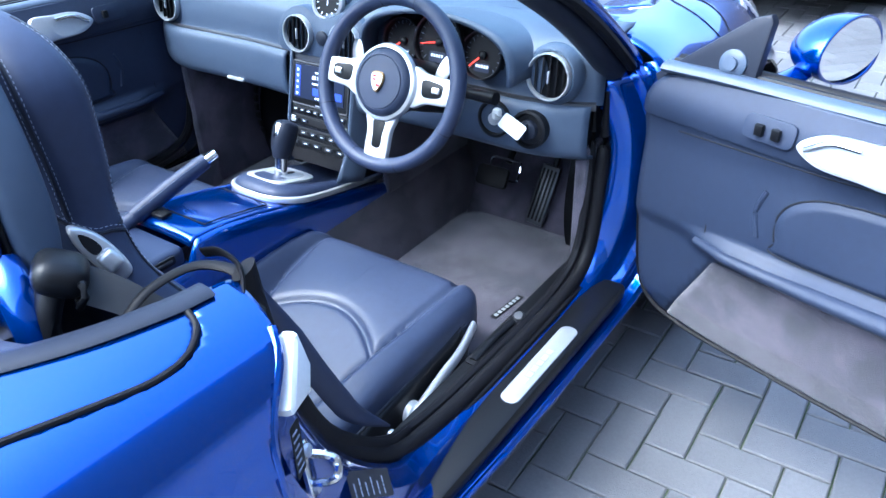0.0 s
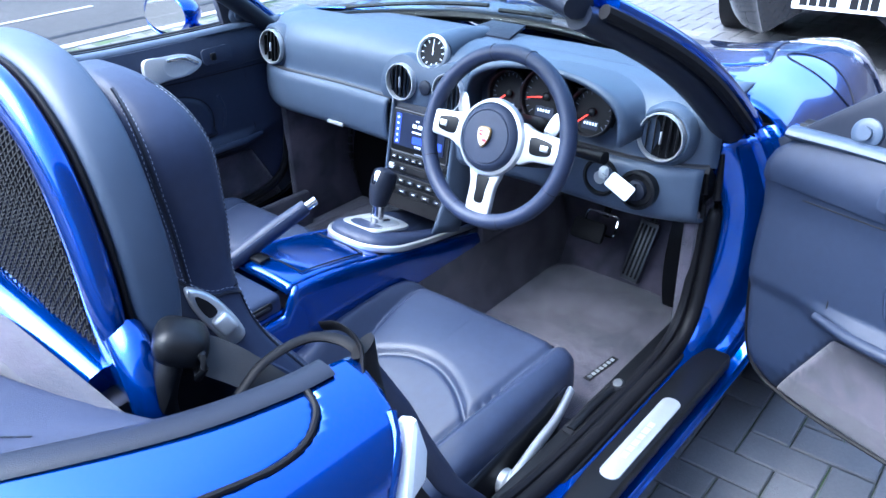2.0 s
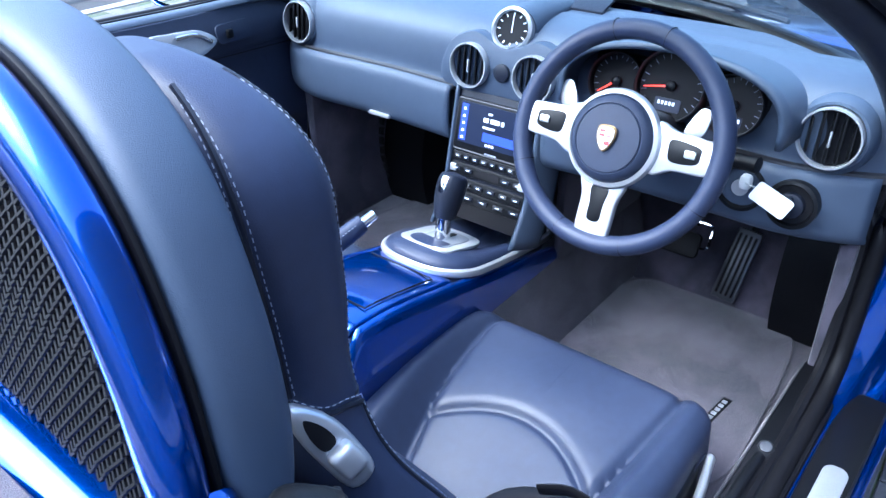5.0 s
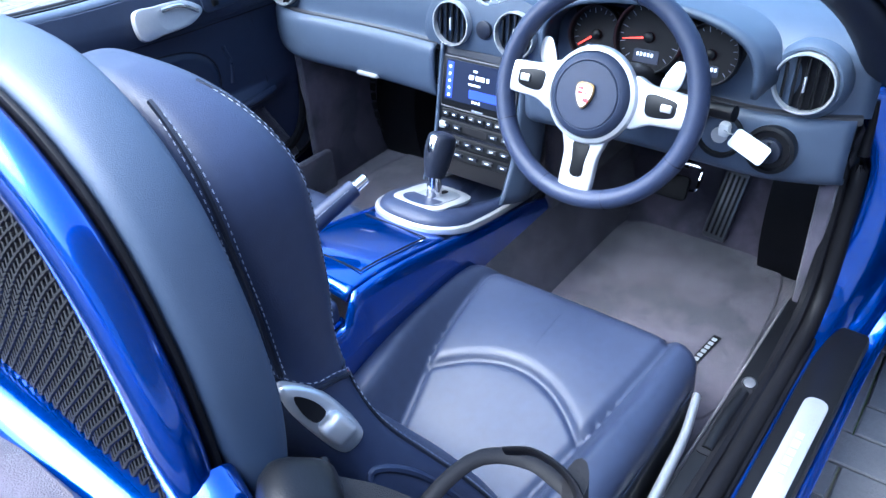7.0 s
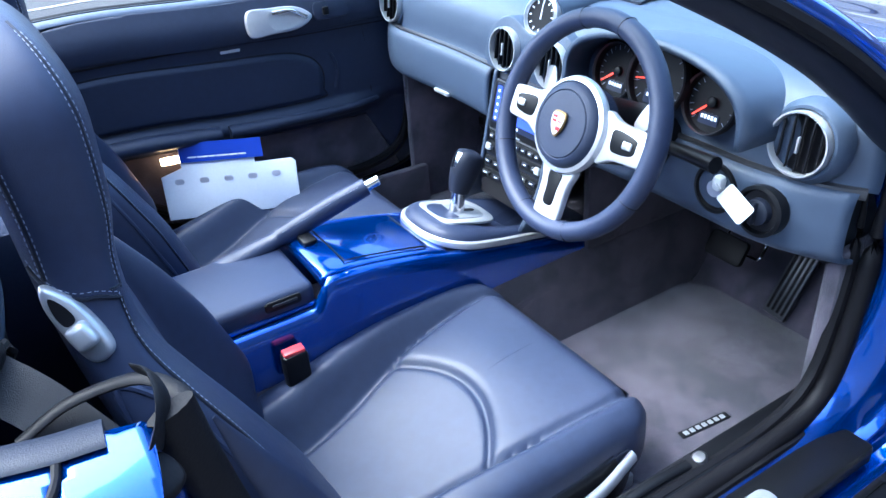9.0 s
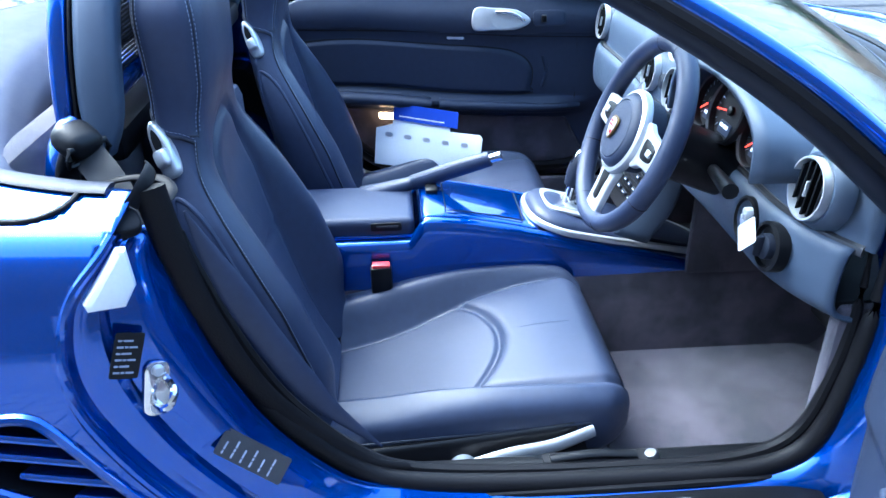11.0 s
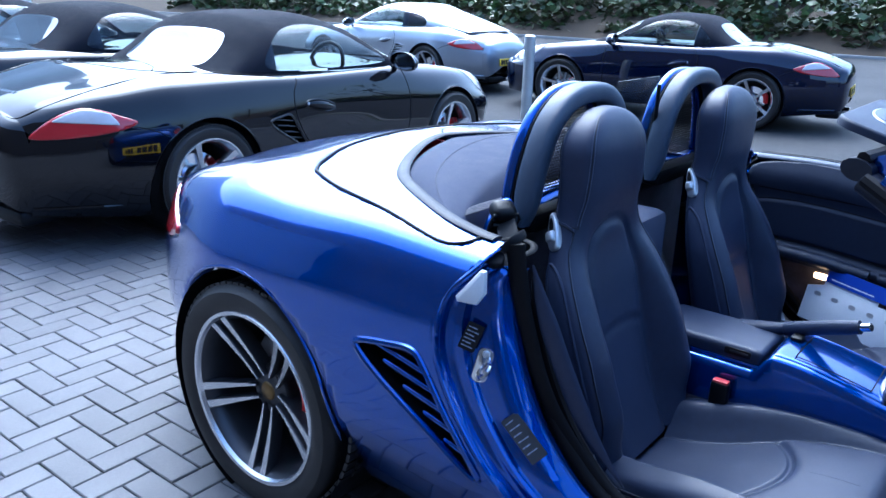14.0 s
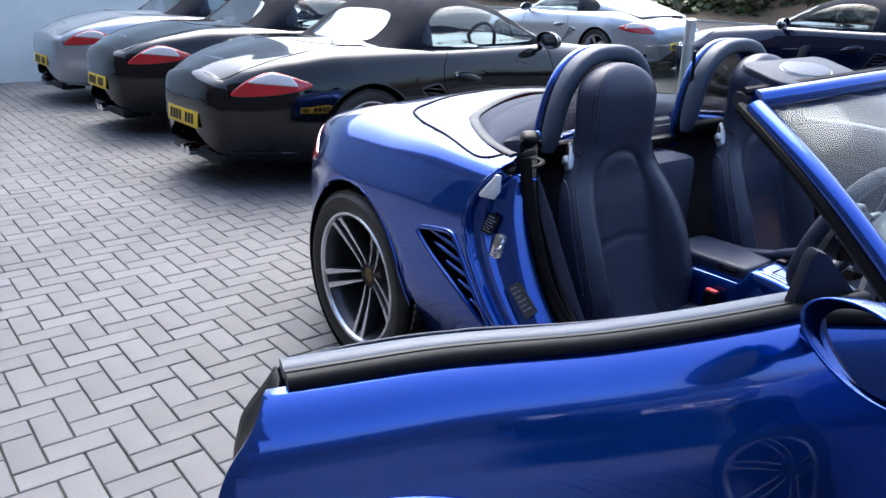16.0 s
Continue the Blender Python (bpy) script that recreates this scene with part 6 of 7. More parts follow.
# centre stack and console
def stack():
    def at(x, t, off=0.0):
        # t: 0 at the top, 1 at the bottom
        return Vector((x + 0.006, 1.632 - 0.055 * t - off, 0.795 - 0.225 * t))
    m0 = Matrix((Vector((1, 0, 0)), Vector((0, 0.2375, 0.9714)), Vector((0, -0.9714, 0.2375)))).transposed().to_4x4()
    def fr(x, t):
        q = m0.copy()
        q.translation = at(x, t)
        return q
    part("radio_console", slab(rounded(0.212, 0.265, 0.010), 0.06, fr(0, 0.54) @ Matrix.Translation((0, 0, -0.058)), 0.005), DARKPLASTIC, car, "dark centre console with radio and switches")
    for s in (1, -1):
        bm = bmesh.new()
        surface(bm, lambda u, v, s=s: fr(s * (0.106 + 0.022 * math.sin(math.pi * v * 0.5)), -0.06 + 1.30 * u) @ Vector((0, 0, 0.012 - 0.075 * v + 0.03 * max(0, u - 0.7) / 0.3)), 16, 10)
        part("stack_cheek", bm, VINYL, car, "grey-blue cheek of the centre console", solid=0.008)
    rad = part("radio", slab(rounded(0.194, 0.112, 0.006), 0.010, fr(0, 0.285), 0.003), BLACKPLASTIC, car, "flush radio with a lit touch screen")
    part("radio_frame", tube([fr(0, 0.285) @ Vector((x, y, 0.010)) for x, y in rounded(0.190, 0.108, 0.006)], 0.0018, 6, closed=True), ALLOYDARK, rad)
    scr = lambda x, y, z: fr(-0.002, 0.262) @ Matrix.Translation((x, y, z))
    part("screen", slab(rounded(0.168, 0.086, 0.003), 0.002, scr(0, 0, 0.0102)), SCREEN, rad, "dark lit display")
    part("screen_list", slab([(-0.080, -0.038), (-0.064, -0.038), (-0.064, 0.038), (-0.080, 0.038)], 0.0008, scr(0, 0, 0.0124)), SCREENBLUE, rad)
    for k in range(5):
        part("screen_icon", slab(rounded(0.006, 0.006, 0.002), 0.0006, scr(-0.072, 0.028 - 0.015 * k, 0.0134)), SCREENWHITE, rad, smooth=False)
    part("screen_band", slab([(-0.02, -0.030), (0.078, -0.030), (0.078, -0.012), (-0.02, -0.012)], 0.0008, scr(0, 0, 0.0124)), SCREENBLUE, rad)
    for x, y, ls, h in ((-0.012, 0.026, (0.010,), 0.004), (-0.022, 0.010, (0.012, 0.022, 0.006), 0.009), (-0.022, -0.003, (0.03,), 0.004), (-0.01, -0.039, (0.005, 0.005, 0.005), 0.005)):
        part("lettering", bars(ls, h, scr(x, y, 0.0134), 0.6), SCREENWHITE, rad, smooth=False)
    part("lettering", bars([0.006] * 4, 0.003, fr(-0.012, 0.285) @ Matrix.Translation((0, -0.0515, 0.0102)), 0.5), THREAD, rad, smooth=False)
    for row, (t, h) in enumerate(((0.585, 0.020), (0.70, 0.026), (0.835, 0.024), (0.955, 0.026))):
        strip = part("switch_strip", slab(rounded(0.192, h, 0.004), 0.007, fr(0, t), 0.002), BLACKPLASTIC, car, "row of small console switches")
        n = (8, 6, 6, 5)[row]
        for k in range(n):
            x = -0.080 + 0.160 * k / (n - 1)
            if row == 1 and 1 < k < 4:
                continue
            part("button", box((0, 0, 0), (0.130 / n, 0.009, 0.006), 0.002, m=fr(x, t) @ Matrix.Translation((0, 0, 0.008))), DARKPLASTIC if (k + row) % 3 else ALLOYDARK, strip)
            part("button_mark", box((0, 0, 0), (0.05 / n, 0.0018, 0.0006), 0, m=fr(x, t) @ Matrix.Translation((0, 0.0005, 0.0113))), SCREENWHITE, strip, smooth=False)
        if row == 1:
            part("strip_display", slab(rounded(0.062, 0.014, 0.002), 0.001, fr(0, t) @ Matrix.Translation((0, 0, 0.0072))), INK, strip)
            for sx in (-0.088, 0.088):
                part("silver_key", box((0, 0, 0), (0.016, 0.016, 0.008), 0.003, m=fr(sx, t) @ Matrix.Translation((0, 0, 0.008))), SATIN, strip)
    part("stack_slot", slab(rounded(0.188, 0.035, 0.006), 0.004, fr(0, 1.09)), INK, car)


stack()


def console():
    # carpeted tunnel, blue panel on either side of it, blue top, armrest, gear plinth
    ridge = [(0.86, 0.520), (1.125, 0.520), (1.145, 0.550), (1.165, 0.572), (1.21, 0.570), (1.33, 0.550), (1.41, 0.531), (1.55, 0.496), (1.70, 0.460), (1.84, 0.418), (1.90, 0.395)]
    top = lambda y: ease(ridge, y)
    bm = bmesh.new()
    surface(bm, lambda u, v: (lambda q: Vector((q[0], 0.62 + 1.55 * u, q[1])))(spl_at([(-0.165, 0.20), (-0.150, 0.30), (-0.126, 0.40), (-0.10, 0.425), (0, 0.43), (0.10, 0.425), (0.126, 0.40), (0.150, 0.30), (0.165, 0.20)], v)), 30, 34)
    placed(part("tunnel", bm, CARPET, car, "carpeted centre tunnel"))
    for s in (1, -1):
        bm = bmesh.new()
        def blade(u, v, s=s):
            y = 0.86 + 1.04 * u
            lo = 0.378 + 0.004 * math.sin(9 * u)
            h = max(top(y), lo + 0.004)
            bulge = 0.013 * math.sin(math.pi * min(1.0, v * 0.62))
            return Vector((s * (0.108 - 0.008 * u + bulge + 0.018 * (1 - v) - 0.010 * max(0.0, v - 0.9) / 0.1), y, lo + (h - lo) * v))
        surface(bm, blade, 90, 16)
        placed(part("console_side", bm, PAINT, car, "glossy blue console side panel", solid=0.006))
    bm = bmesh.new()
    surface(bm, lambda u, v: Vector((-0.100 + 0.200 * v, 1.150 + 0.275 * u, top(1.150 + 0.275 * u) - 0.002 + 0.007 * math.sin(math.pi * v) ** 0.6)), 30, 24)
    placed(part("console_top", bm, PAINT, car, "glossy blue console top", solid=0.01))
    ctop = lambda x, y: Vector((x, y, top(y) + 0.0052))
    placed(part("lid_gap", tube([ctop(0.080, y) for y in span(1.215, 1.39, 14)] + [ctop(x, 1.392) for x in span(0.07, -0.08, 8)], 0.0016, 5), RUBBER, car))
    placed(part("lid_gap", tube([ctop(x, 1.212) for x in span(-0.082, 0.082, 9)], 0.0016, 5), RUBBER, car))
    placed(part("lid_catch", box((-0.030, 1.185, 0.581), (0.040, 0.030, 0.012), 0.005), BLACKPLASTIC, car))
    arm = box((0, 0.985, 0.540), (0.198, 0.31, 0.052), 0.016, segs=4)
    placed(part("console_armrest", arm, LEATHER, car, "navy leather armrest box between the seats"))
    placed(part("armrest_trim", box((0, 0.99, 0.522), (0.206, 0.300, 0.012), 0.004), PAINT, car))
    placed(part("armrest_latch", slab(rounded(0.070, 0.020, 0.006), 0.003, axes((0.0990, 1.075, 0.548), (1, 0, 0)), 0.001), INK, car))
    placed(part("latch_grip", box((0.1020, 1.078, 0.549), (0.004, 0.048, 0.006), 0.0015), ALLOYDARK, car))

    # teardrop plinth of the gear selector, running forward under the dashboard
    def rim(k, n=64):
        a = 2 * math.pi * k / n
        fwd = math.sin(a)
        y = 1.50 + (0.36 * fwd if fwd > 0 else 0.090 * fwd)
        w = 0.109 * math.copysign(abs(math.cos(a)) ** (0.55 if fwd > 0 else 0.75), math.cos(a)) * (1 - 0.10 * max(0, fwd))
        return Vector((w, y, top(y) + 0.006))
    n = 64
    base = [rim(k) for k in range(n)]
    bm = bmesh.new()
    cen = Vector((0, 1.53, 0.0))
    def lift(p, g, h):
        q = Vector((p.x * g, cen.y + (p.y - cen.y) * g, p.z + h))
        return q
    rings = [[bm.verts.new(lift(p, g, h)) for p in base] for g, h in ((1.0, -0.03), (1.0, 0.002), (0.965, 0.014), (0.90, 0.021), (0.78, 0.025), (0.4, 0.025))]
    for a, b in zip(rings, rings[1:]):
        for k in range(n):
            bm.faces.new((a[k], a[(k + 1) % n], b[(k + 1) % n], b[k]))
    bm.faces.new(rings[-1])
    gp = placed(part("gear_plinth", bm, LEATHER, car, "navy plinth of the gear selector"))
    placed(part("plinth_rim", tube([lift(p, 1.01, 0.002) for p in base], 0.0075, 8, closed=True, flat=1.2), SATIN, gp, "silver rim round the plinth"))
    pm = axes((0.0, 1.515, 0.5395), (0, 0.27, 1), (0, 1, -0.27)) @ Matrix.Diagonal((1.05, 1.1, 1, 1))
    gate = [tuple(q)[:2] for q in spline([(-0.046, -0.060, 0), (0.046, -0.060, 0), (0.060, -0.02, 0), (0.050, 0.055, 0), (-0.050, 0.055, 0), (-0.060, -0.02, 0)], 34, True)]
    placed(part("gear_gate", slab(gate, 0.006, pm, 0.002), SATIN, gp, "brushed gate plate"))
    placed(part("gate_recess", slab([(x * 0.60 + 0.006, y * 0.72) for x, y in gate], 0.0012, pm @ Matrix.Translation((0, 0, 0.0062)), 0.0004), BRUSHED, gp))
    placed(part("gate_slot", slab(rounded(0.012, 0.070, 0.005), 0.0008, pm @ Matrix.Translation((0.004, 0.002, 0.0076))), INK, gp))
    placed(part("gear_stem", tube([(0.004, 1.512, 0.543), (0.004, 1.522, 0.60)], lambda f: 0.017 - 0.003 * f, 18), CHROME, gp))
    kn = spline([(0.004, 1.521, 0.590), (0.004, 1.532, 0.618), (0.004, 1.545, 0.645), (0.004, 1.556, 0.664), (0.004, 1.562, 0.674)], 24)
    placed(part("gear_knob", tube(kn, lambda f: (0.0165 + 0.0125 * math.sin(math.pi * min(1, 0.08 + f * 0.80))) * math.sqrt(max(0.02, 1 - max(0.0, (f - 0.72) / 0.28) ** 2.4)), 20, flat=1.15), DARKPLASTIC, gp, "glossy dark gear selector with a silver back"))
    placed(part("knob_face", tube([q + Vector((0.0, -0.013, 0.005)) for q in kn[3:23]], lambda f: (0.008 + 0.012 * math.sin(math.pi * (0.1 + 0.75 * f))) * math.sqrt(max(0.03, 1 - max(0.0, (f - 0.75) / 0.25) ** 2)), 16), CHROME, gp))
    # hand brake
    hb = spline([(-0.088, 1.02, 0.540), (-0.078, 1.10, 0.566), (-0.064, 1.17, 0.592), (-0.046, 1.25, 0.625), (-0.027, 1.325, 0.654)], 26)
    lever = placed(part("handbrake", tube(hb[10:], lambda f: 0.0140 + 0.004 * math.sin(math.pi * min(1, 0.25 + f * 0.6)), 16, flat=1.15), LEATHER, car, "navy leather hand brake lever"))
    placed(part("handbrake_boot", tube(hb[:11], lambda f: 0.030 - 0.012 * f, 16, flat=0.9), LEATHER, car, "leather boot of the hand brake"))
    placed(part("handbrake_seam", stitches([q + Vector((0.012, -0.006, 0.014)) for q in hb[11:25]], 0.004, 0.003, 0.0005), THREAD, lever))
    placed(part("handbrake_button", tube([(-0.027, 1.325, 0.654), (-0.020, 1.350, 0.664)], 0.0105, 14), CHROME, lever))


def spl_at(pts, v):
    n = len(pts) - 1
    u = v * n
    i = min(int(u), n - 1)
    f = u - i
    q = [pts[max(0, min(n, i + d))] for d in (-1, 0, 1, 2)]
    return [0.5 * (2 * q[1][c] + (q[2][c] - q[0][c]) * f + (2 * q[0][c] - 5 * q[1][c] + 4 * q[2][c] - q[3][c]) * f * f + (3 * q[1][c] - q[0][c] - 3 * q[2][c] + q[3][c]) * f ** 3) for c in (0, 1)]


console()


# ---- seats ----
SEAT_FRONT = [(0.34, 0.965), (0.42, 0.925), (0.50, 0.892), (0.60, 0.860), (0.75, 0.824), (0.86, 0.803), (0.93, 0.808), (1.0, 0.822), (1.08, 0.826), (1.14, 0.818), (1.20, 0.80)]
SEAT_REAR = [(0.34, 0.83), (0.50, 0.80), (0.70, 0.757), (0.90, 0.722), (1.0, 0.716), (1.10, 0.708), (1.20, 0.712)]
SEAT_WIDE = [(0.34, 0.232), (0.45, 0.250), (0.60, 0.256), (0.70, 0.250), (0.78, 0.232), (0.85, 0.200), (0.91, 0.170), (0.97, 0.156), (1.05, 0.150), (1.12, 0.146), (1.20, 0.142)]
SEAT_BOLSTER = [(0.34, 0.035), (0.42, 0.060), (0.52, 0.098), (0.62, 0.092), (0.70, 0.072), (0.80, 0.036), (0.88, 0.006), (0.95, 0.0)]
CUSH_MID = [(0.96, 0.325), (1.04, 0.338), (1.12, 0.356), (1.20, 0.384), (1.30, 0.416), (1.40, 0.437), (1.47, 0.443), (1.53, 0.438)]
CUSH_CREST = [(0.96, 0.395), (1.06, 0.415), (1.16, 0.440), (1.28, 0.455), (1.40, 0.458), (1.47, 0.450), (1.53, 0.440)]
CUSH_SEAM = [(0.96, 0.100), (1.06, 0.118), (1.16, 0.142), (1.28, 0.170), (1.45, 0.192), (1.53, 0.196)]
CUSH_WIDE = [(0.96, 0.240), (1.10, 0.256), (1.30, 0.263), (1.45, 0.258), (1.53, 0.240)]


def even_angle(v, power):
    """The angle that spreads the points of a squared-off section evenly across its width."""
    u = 2 * v if v <= 0.5 else 2 * (1 - v)
    q = 0.5 * math.cos(math.pi * u) + 0.5 * (1 - 2 * u)
    a = math.acos(max(-1.0, min(1.0, math.copysign(abs(q) ** (1 / power), q))))
    return a if v <= 0.5 else 2 * math.pi - a


def seat(xc, label):
    st = thing("seat", (xc, 1.1, 0.2), label, parent=car)
    ins = [tuple(q)[:2] for q in spline([(0.118, 0.40, 0), (0.128, 0.55, 0), (0.128, 0.70, 0), (0.118, 0.80, 0), (0.080, 0.885, 0), (0.0, 0.915, 0), (-0.080, 0.885, 0), (-0.118, 0.80, 0), (-0.128, 0.70, 0), (-0.128, 0.55, 0), (-0.118, 0.40, 0)], 60)]
    ins_poly = ins + [(-0.118, 0.30), (0.118, 0.30)]
    Z0, Z1 = 0.345, 1.182

    def face(x, z):
        """The front of the backrest: centre panel, bolsters and the grooves between them."""
        crown = math.sqrt(max(0.0004, 1 - (max(0.0, z - 1.075) / 0.108) ** 2.3))
        w, yf, yr, b = ease(SEAT_WIDE, z) * crown, ease(SEAT_FRONT, z), ease(SEAT_REAR, z), ease(SEAT_BOLSTER, z)
        mid = yr + 0.5 * (yf - yr)
        yf, yr = mid + (yf - mid) * crown ** 0.7, mid + (yr - mid) * crown ** 0.7
        f = min(1.0, abs(x) / w)
        y = yf + b * smooth01((f - 0.42) / 0.36)
        if z < 0.96:
            d = inside(ins_poly, x, z)
            y -= 0.009 * math.exp(-(d / 0.009) ** 2)
            if d > 0:
                y += 0.006 * min(1.0, d / 0.03)
                y -= 0.006 * math.exp(-((z - 0.645 + 0.9 * x * x) / 0.007) ** 2)
        return w, y, yr, mid + 0.55 * b * smooth01((f - 0.42) / 0.36)

    def shell(a, z, off=0.0):
        c, s = math.cos(a), math.sin(a)
        crown = math.sqrt(max(0.0004, 1 - (max(0.0, z - 1.075) / 0.108) ** 2.3))
        w = ease(SEAT_WIDE, z) * crown
        x = w * math.copysign(abs(c) ** 0.50, c)
        w, yf, yr, ym = face(x, z)
        if s >= 0:
            y = ym + (yf - ym) * s ** 0.55
        else:
            y = ym + (yr - ym) * (-s) ** 0.60
        n = Vector((c * abs(c) ** 0.5, s * abs(s) ** 0.2, 0))
        return Vector((xc + x, y, z)) + n.normalized() * off
    bm = bmesh.new()
    surface(bm, lambda u, v: shell(even_angle(v, 0.50), Z0 + (Z1 - Z0) * (1 - (1 - u) ** 1.7)), 100, 190, wrap_v=True, caps=True)
    bk = part("backrest", bm, LEATHER, st, "navy leather backrest with built-in head restraint", angle=75)
    for s in (1, -1):
        fl = lambda z, k, off=0.0008, s=s: shell(k if s > 0 else math.pi - k, z, off)
        for k in (-0.62, -0.46, 0.52, 0.66):
            part("seat_stitching", stitches([fl(z, k) for z in span(0.948 if k < 0 else 0.925, 1.165, 60)], 0.0036, 0.0030, 0.00045), THREAD, bk)
        part("seat_seam", tube([fl(z, -0.54, -0.0006) for z in span(0.945, 1.17, 50)], 0.0026, 6), DARKPLASTIC, bk)
        part("seat_seam", tube([fl(z, 0.59, -0.0008) for z in span(0.915, 1.17, 50)], 0.0018, 6), DARKPLASTIC, bk)
        # seam round the shoulder, then down the bolster's edge
        low = [fl(0.955 - 0.045 * f ** 0.8, -0.9 + 1.35 * f) for f in span(0, 1, 24)] + [fl(0.910 - 0.48 * f, 0.45 - 0.05 * f) for f in span(0.02, 1, 50)]
        part("seat_stitching", stitches([q + Vector((0, 0, 0.006)) for q in low], 0.0036, 0.0030, 0.00045), THREAD, bk)
        part("seat_seam", tube([q - Vector((0, 0, 0.001)) for q in low], 0.0024, 6), DARKPLASTIC, bk)
        crease = [fl(0.70, -0.55), fl(0.80, -0.42), fl(0.835, -0.15), fl(0.80, 0.05)] + [fl(z, 0.10) for z in (0.70, 0.60, 0.52)] + [fl(0.475, 0.0), fl(0.47, -0.3)]
        part("panel_crease", tube(spline([q - Vector((s * 0.0025, 0, 0)) for q in crease], 44), 0.0042, 8), LEATHER, bk)
    # head restraint seam across the front of the shoulders
    part("seat_seam", tube([shell(a, 0.925 - 0.012 * math.sin(a), -0.0004) for a in [q for q in span(0.25, 0.62, 14)]], 0.0018, 6), DARKPLASTIC, bk)
    # release lever on the flank towards the car's right
    p0, pa, pb = shell(-0.25, 0.905), shell(-0.05, 0.905), shell(-0.45, 0.905)
    nrm = (pa - pb).cross(shell(-0.25, 0.925) - shell(-0.25, 0.885)).normalized()
    m = axes(p0 - nrm * 0.003, nrm, (0, -0.50, 0.86)) @ Matrix.Diagonal((0.66, 0.92, 0.9, 1))
    bez = [tuple(q)[:2] for q in spline([(-0.020, -0.048, 0), (0.014, -0.050, 0), (0.024, -0.02, 0), (0.022, 0.020, 0), (0.0, 0.050, 0), (-0.018, 0.030, 0), (-0.024, -0.01, 0)], 34, True)]
    bm = bmesh.new()
    rings = [[bm.verts.new(m @ Vector((x * g, y * g, h))) for x, y in bez] for g, h in ((1.0, -0.004), (1.0, 0.008), (0.93, 0.0135), (0.80, 0.0155), (0.35, 0.0158))]
    for ra, rb in zip(rings, rings[1:]):
        for k in range(34):
            bm.faces.new((ra[k], ra[(k + 1) % 34], rb[(k + 1) % 34], rb[k]))
    bm.faces.new(rings[-1])
    lv = part("release_bezel", bm, SATIN, st, "silver backrest release")
    part("release_slot", slab([tuple(q)[:2] for q in spline([(-0.009, 0.0, 0), (0.009, 0.0, 0), (0.010, 0.018, 0), (0, 0.034, 0), (-0.010, 0.018, 0)], 20, True)], 0.001, m @ Matrix.Translation((0, 0, 0.0160))), INK, lv)
    part("release_lever", box((0, 0, 0), (0.036, 0.030, 0.020), 0.008, m=m @ Matrix.Translation((0.002, -0.018, 0.020)), segs=3), SATIN, lv)

    # cushion
    def top(x, y):
        w, mid, crest, seam = ease(CUSH_WIDE, y), ease(CUSH_MID, y), ease(CUSH_CREST, y), ease(CUSH_SEAM, y)
        a = abs(x)
        arc = 1.300 - 0.085 * (a / 0.17) ** 2
        z = mid + 0.006 * smooth01((y - arc + 0.004) / 0.030) * (1 - smooth01((y - arc - 0.03) / 0.17))
        z -= 0.008 * math.exp(-((y - arc) / 0.007) ** 2)
        if a > seam:
            t = (a - seam) / (w - seam)
            z = mid + (crest + 0.008 - mid) * smooth01(t / 0.55)
        z -= 0.009 * math.exp(-((a - seam) / 0.009) ** 2)
        nose = max(0.0, (y - 1.46) / 0.055)
        return z - 0.035 * nose ** 2.4

    def cush(u, v):
        y = 0.965 + 0.55 * (1 - (1 - u) ** 1.35)
        a = even_angle(v, 0.42)
        c, s = math.cos(a), math.sin(a)
        nose = max(0.0, (y - 1.44) / 0.075)
        w = ease(CUSH_WIDE, y) * math.sqrt(max(0.5, 1 - 0.22 * nose ** 3))
        x = w * math.copysign(abs(c) ** 0.42, c)
        mid = 0.345 + 0.035 * u
        tz = top(x * ease(CUSH_WIDE, y) / w, y)
        z = mid + (tz - mid) * s ** 0.42 if s >= 0 else mid - (0.085 - 0.02 * nose) * (-s) ** 0.5
        return Vector((xc + x, y, z))
    bm = bmesh.new()
    surface(bm, cush, 150, 250, wrap_v=True, caps=True)
    bmesh.ops.bevel(bm, geom=[e for e in bm.edges if e.is_manifold and any(len(f.verts) > 4 for f in e.link_faces) and e.verts[0].co.y > 1.4], offset=0.012, segments=3, affect="EDGES", profile=0.5)
    cu = part("cushion", bm, LEATHER2, st, "navy leather cushion with a raised rounded pad", angle=75)
    part("centre_seam", stitches([Vector((xc, y, top(0, y) + 0.0004)) for y in span(1.345, 1.445, 16)], 0.0042, 0.003, 0.0005), LEATHER, cu)
    part("side_seam", tube([Vector((xc + 0.2620 * 1.0, y, 0.372 + 0.055 * (y - 1.0))) for y in span(1.0, 1.43, 30)], 0.0022, 6), DARKPLASTIC, cu)
    # base, rail covers, levers
    part("seat_base", box((xc, 1.205, 0.275), (0.43, 0.44, 0.09), 0.02), BLACKPLASTIC, st, "black seat base")
    side = 1 if xc > 0 else -1
    for s in (1, -1):
        bm = bmesh.new()
        surface(bm, lambda u, v, s=s: Vector((xc + s * (0.264 + 0.010 * math.sin(math.pi * v) - 0.03 * max(0, u - 0.85) / 0.15), 0.985 + 0.475 * u, 0.245 + 0.02 * u + (0.112 + 0.028 * u) * v)), 24, 10)
        part("base_cover", bm, BLACKPLASTIC, st, solid=0.012)
        part("seat_rail", box((xc + s * 0.19, 1.235, 0.2275), (0.035, 0.55, 0.03), 0.004), SATIN, st)
    part("height_lever", tube(spline([(xc + side * 0.288, 1.195, 0.318), (xc + side * 0.292, 1.215, 0.336), (xc + side * 0.290, 1.285, 0.358), (xc + side * 0.284, 1.36, 0.368), (xc + side * 0.270, 1.435, 0.386)], 26), lambda f: 0.019 - 0.006 * f, 14, flat=0.55, up=(1, 0, 0)), SATIN, st, "silver seat lever")
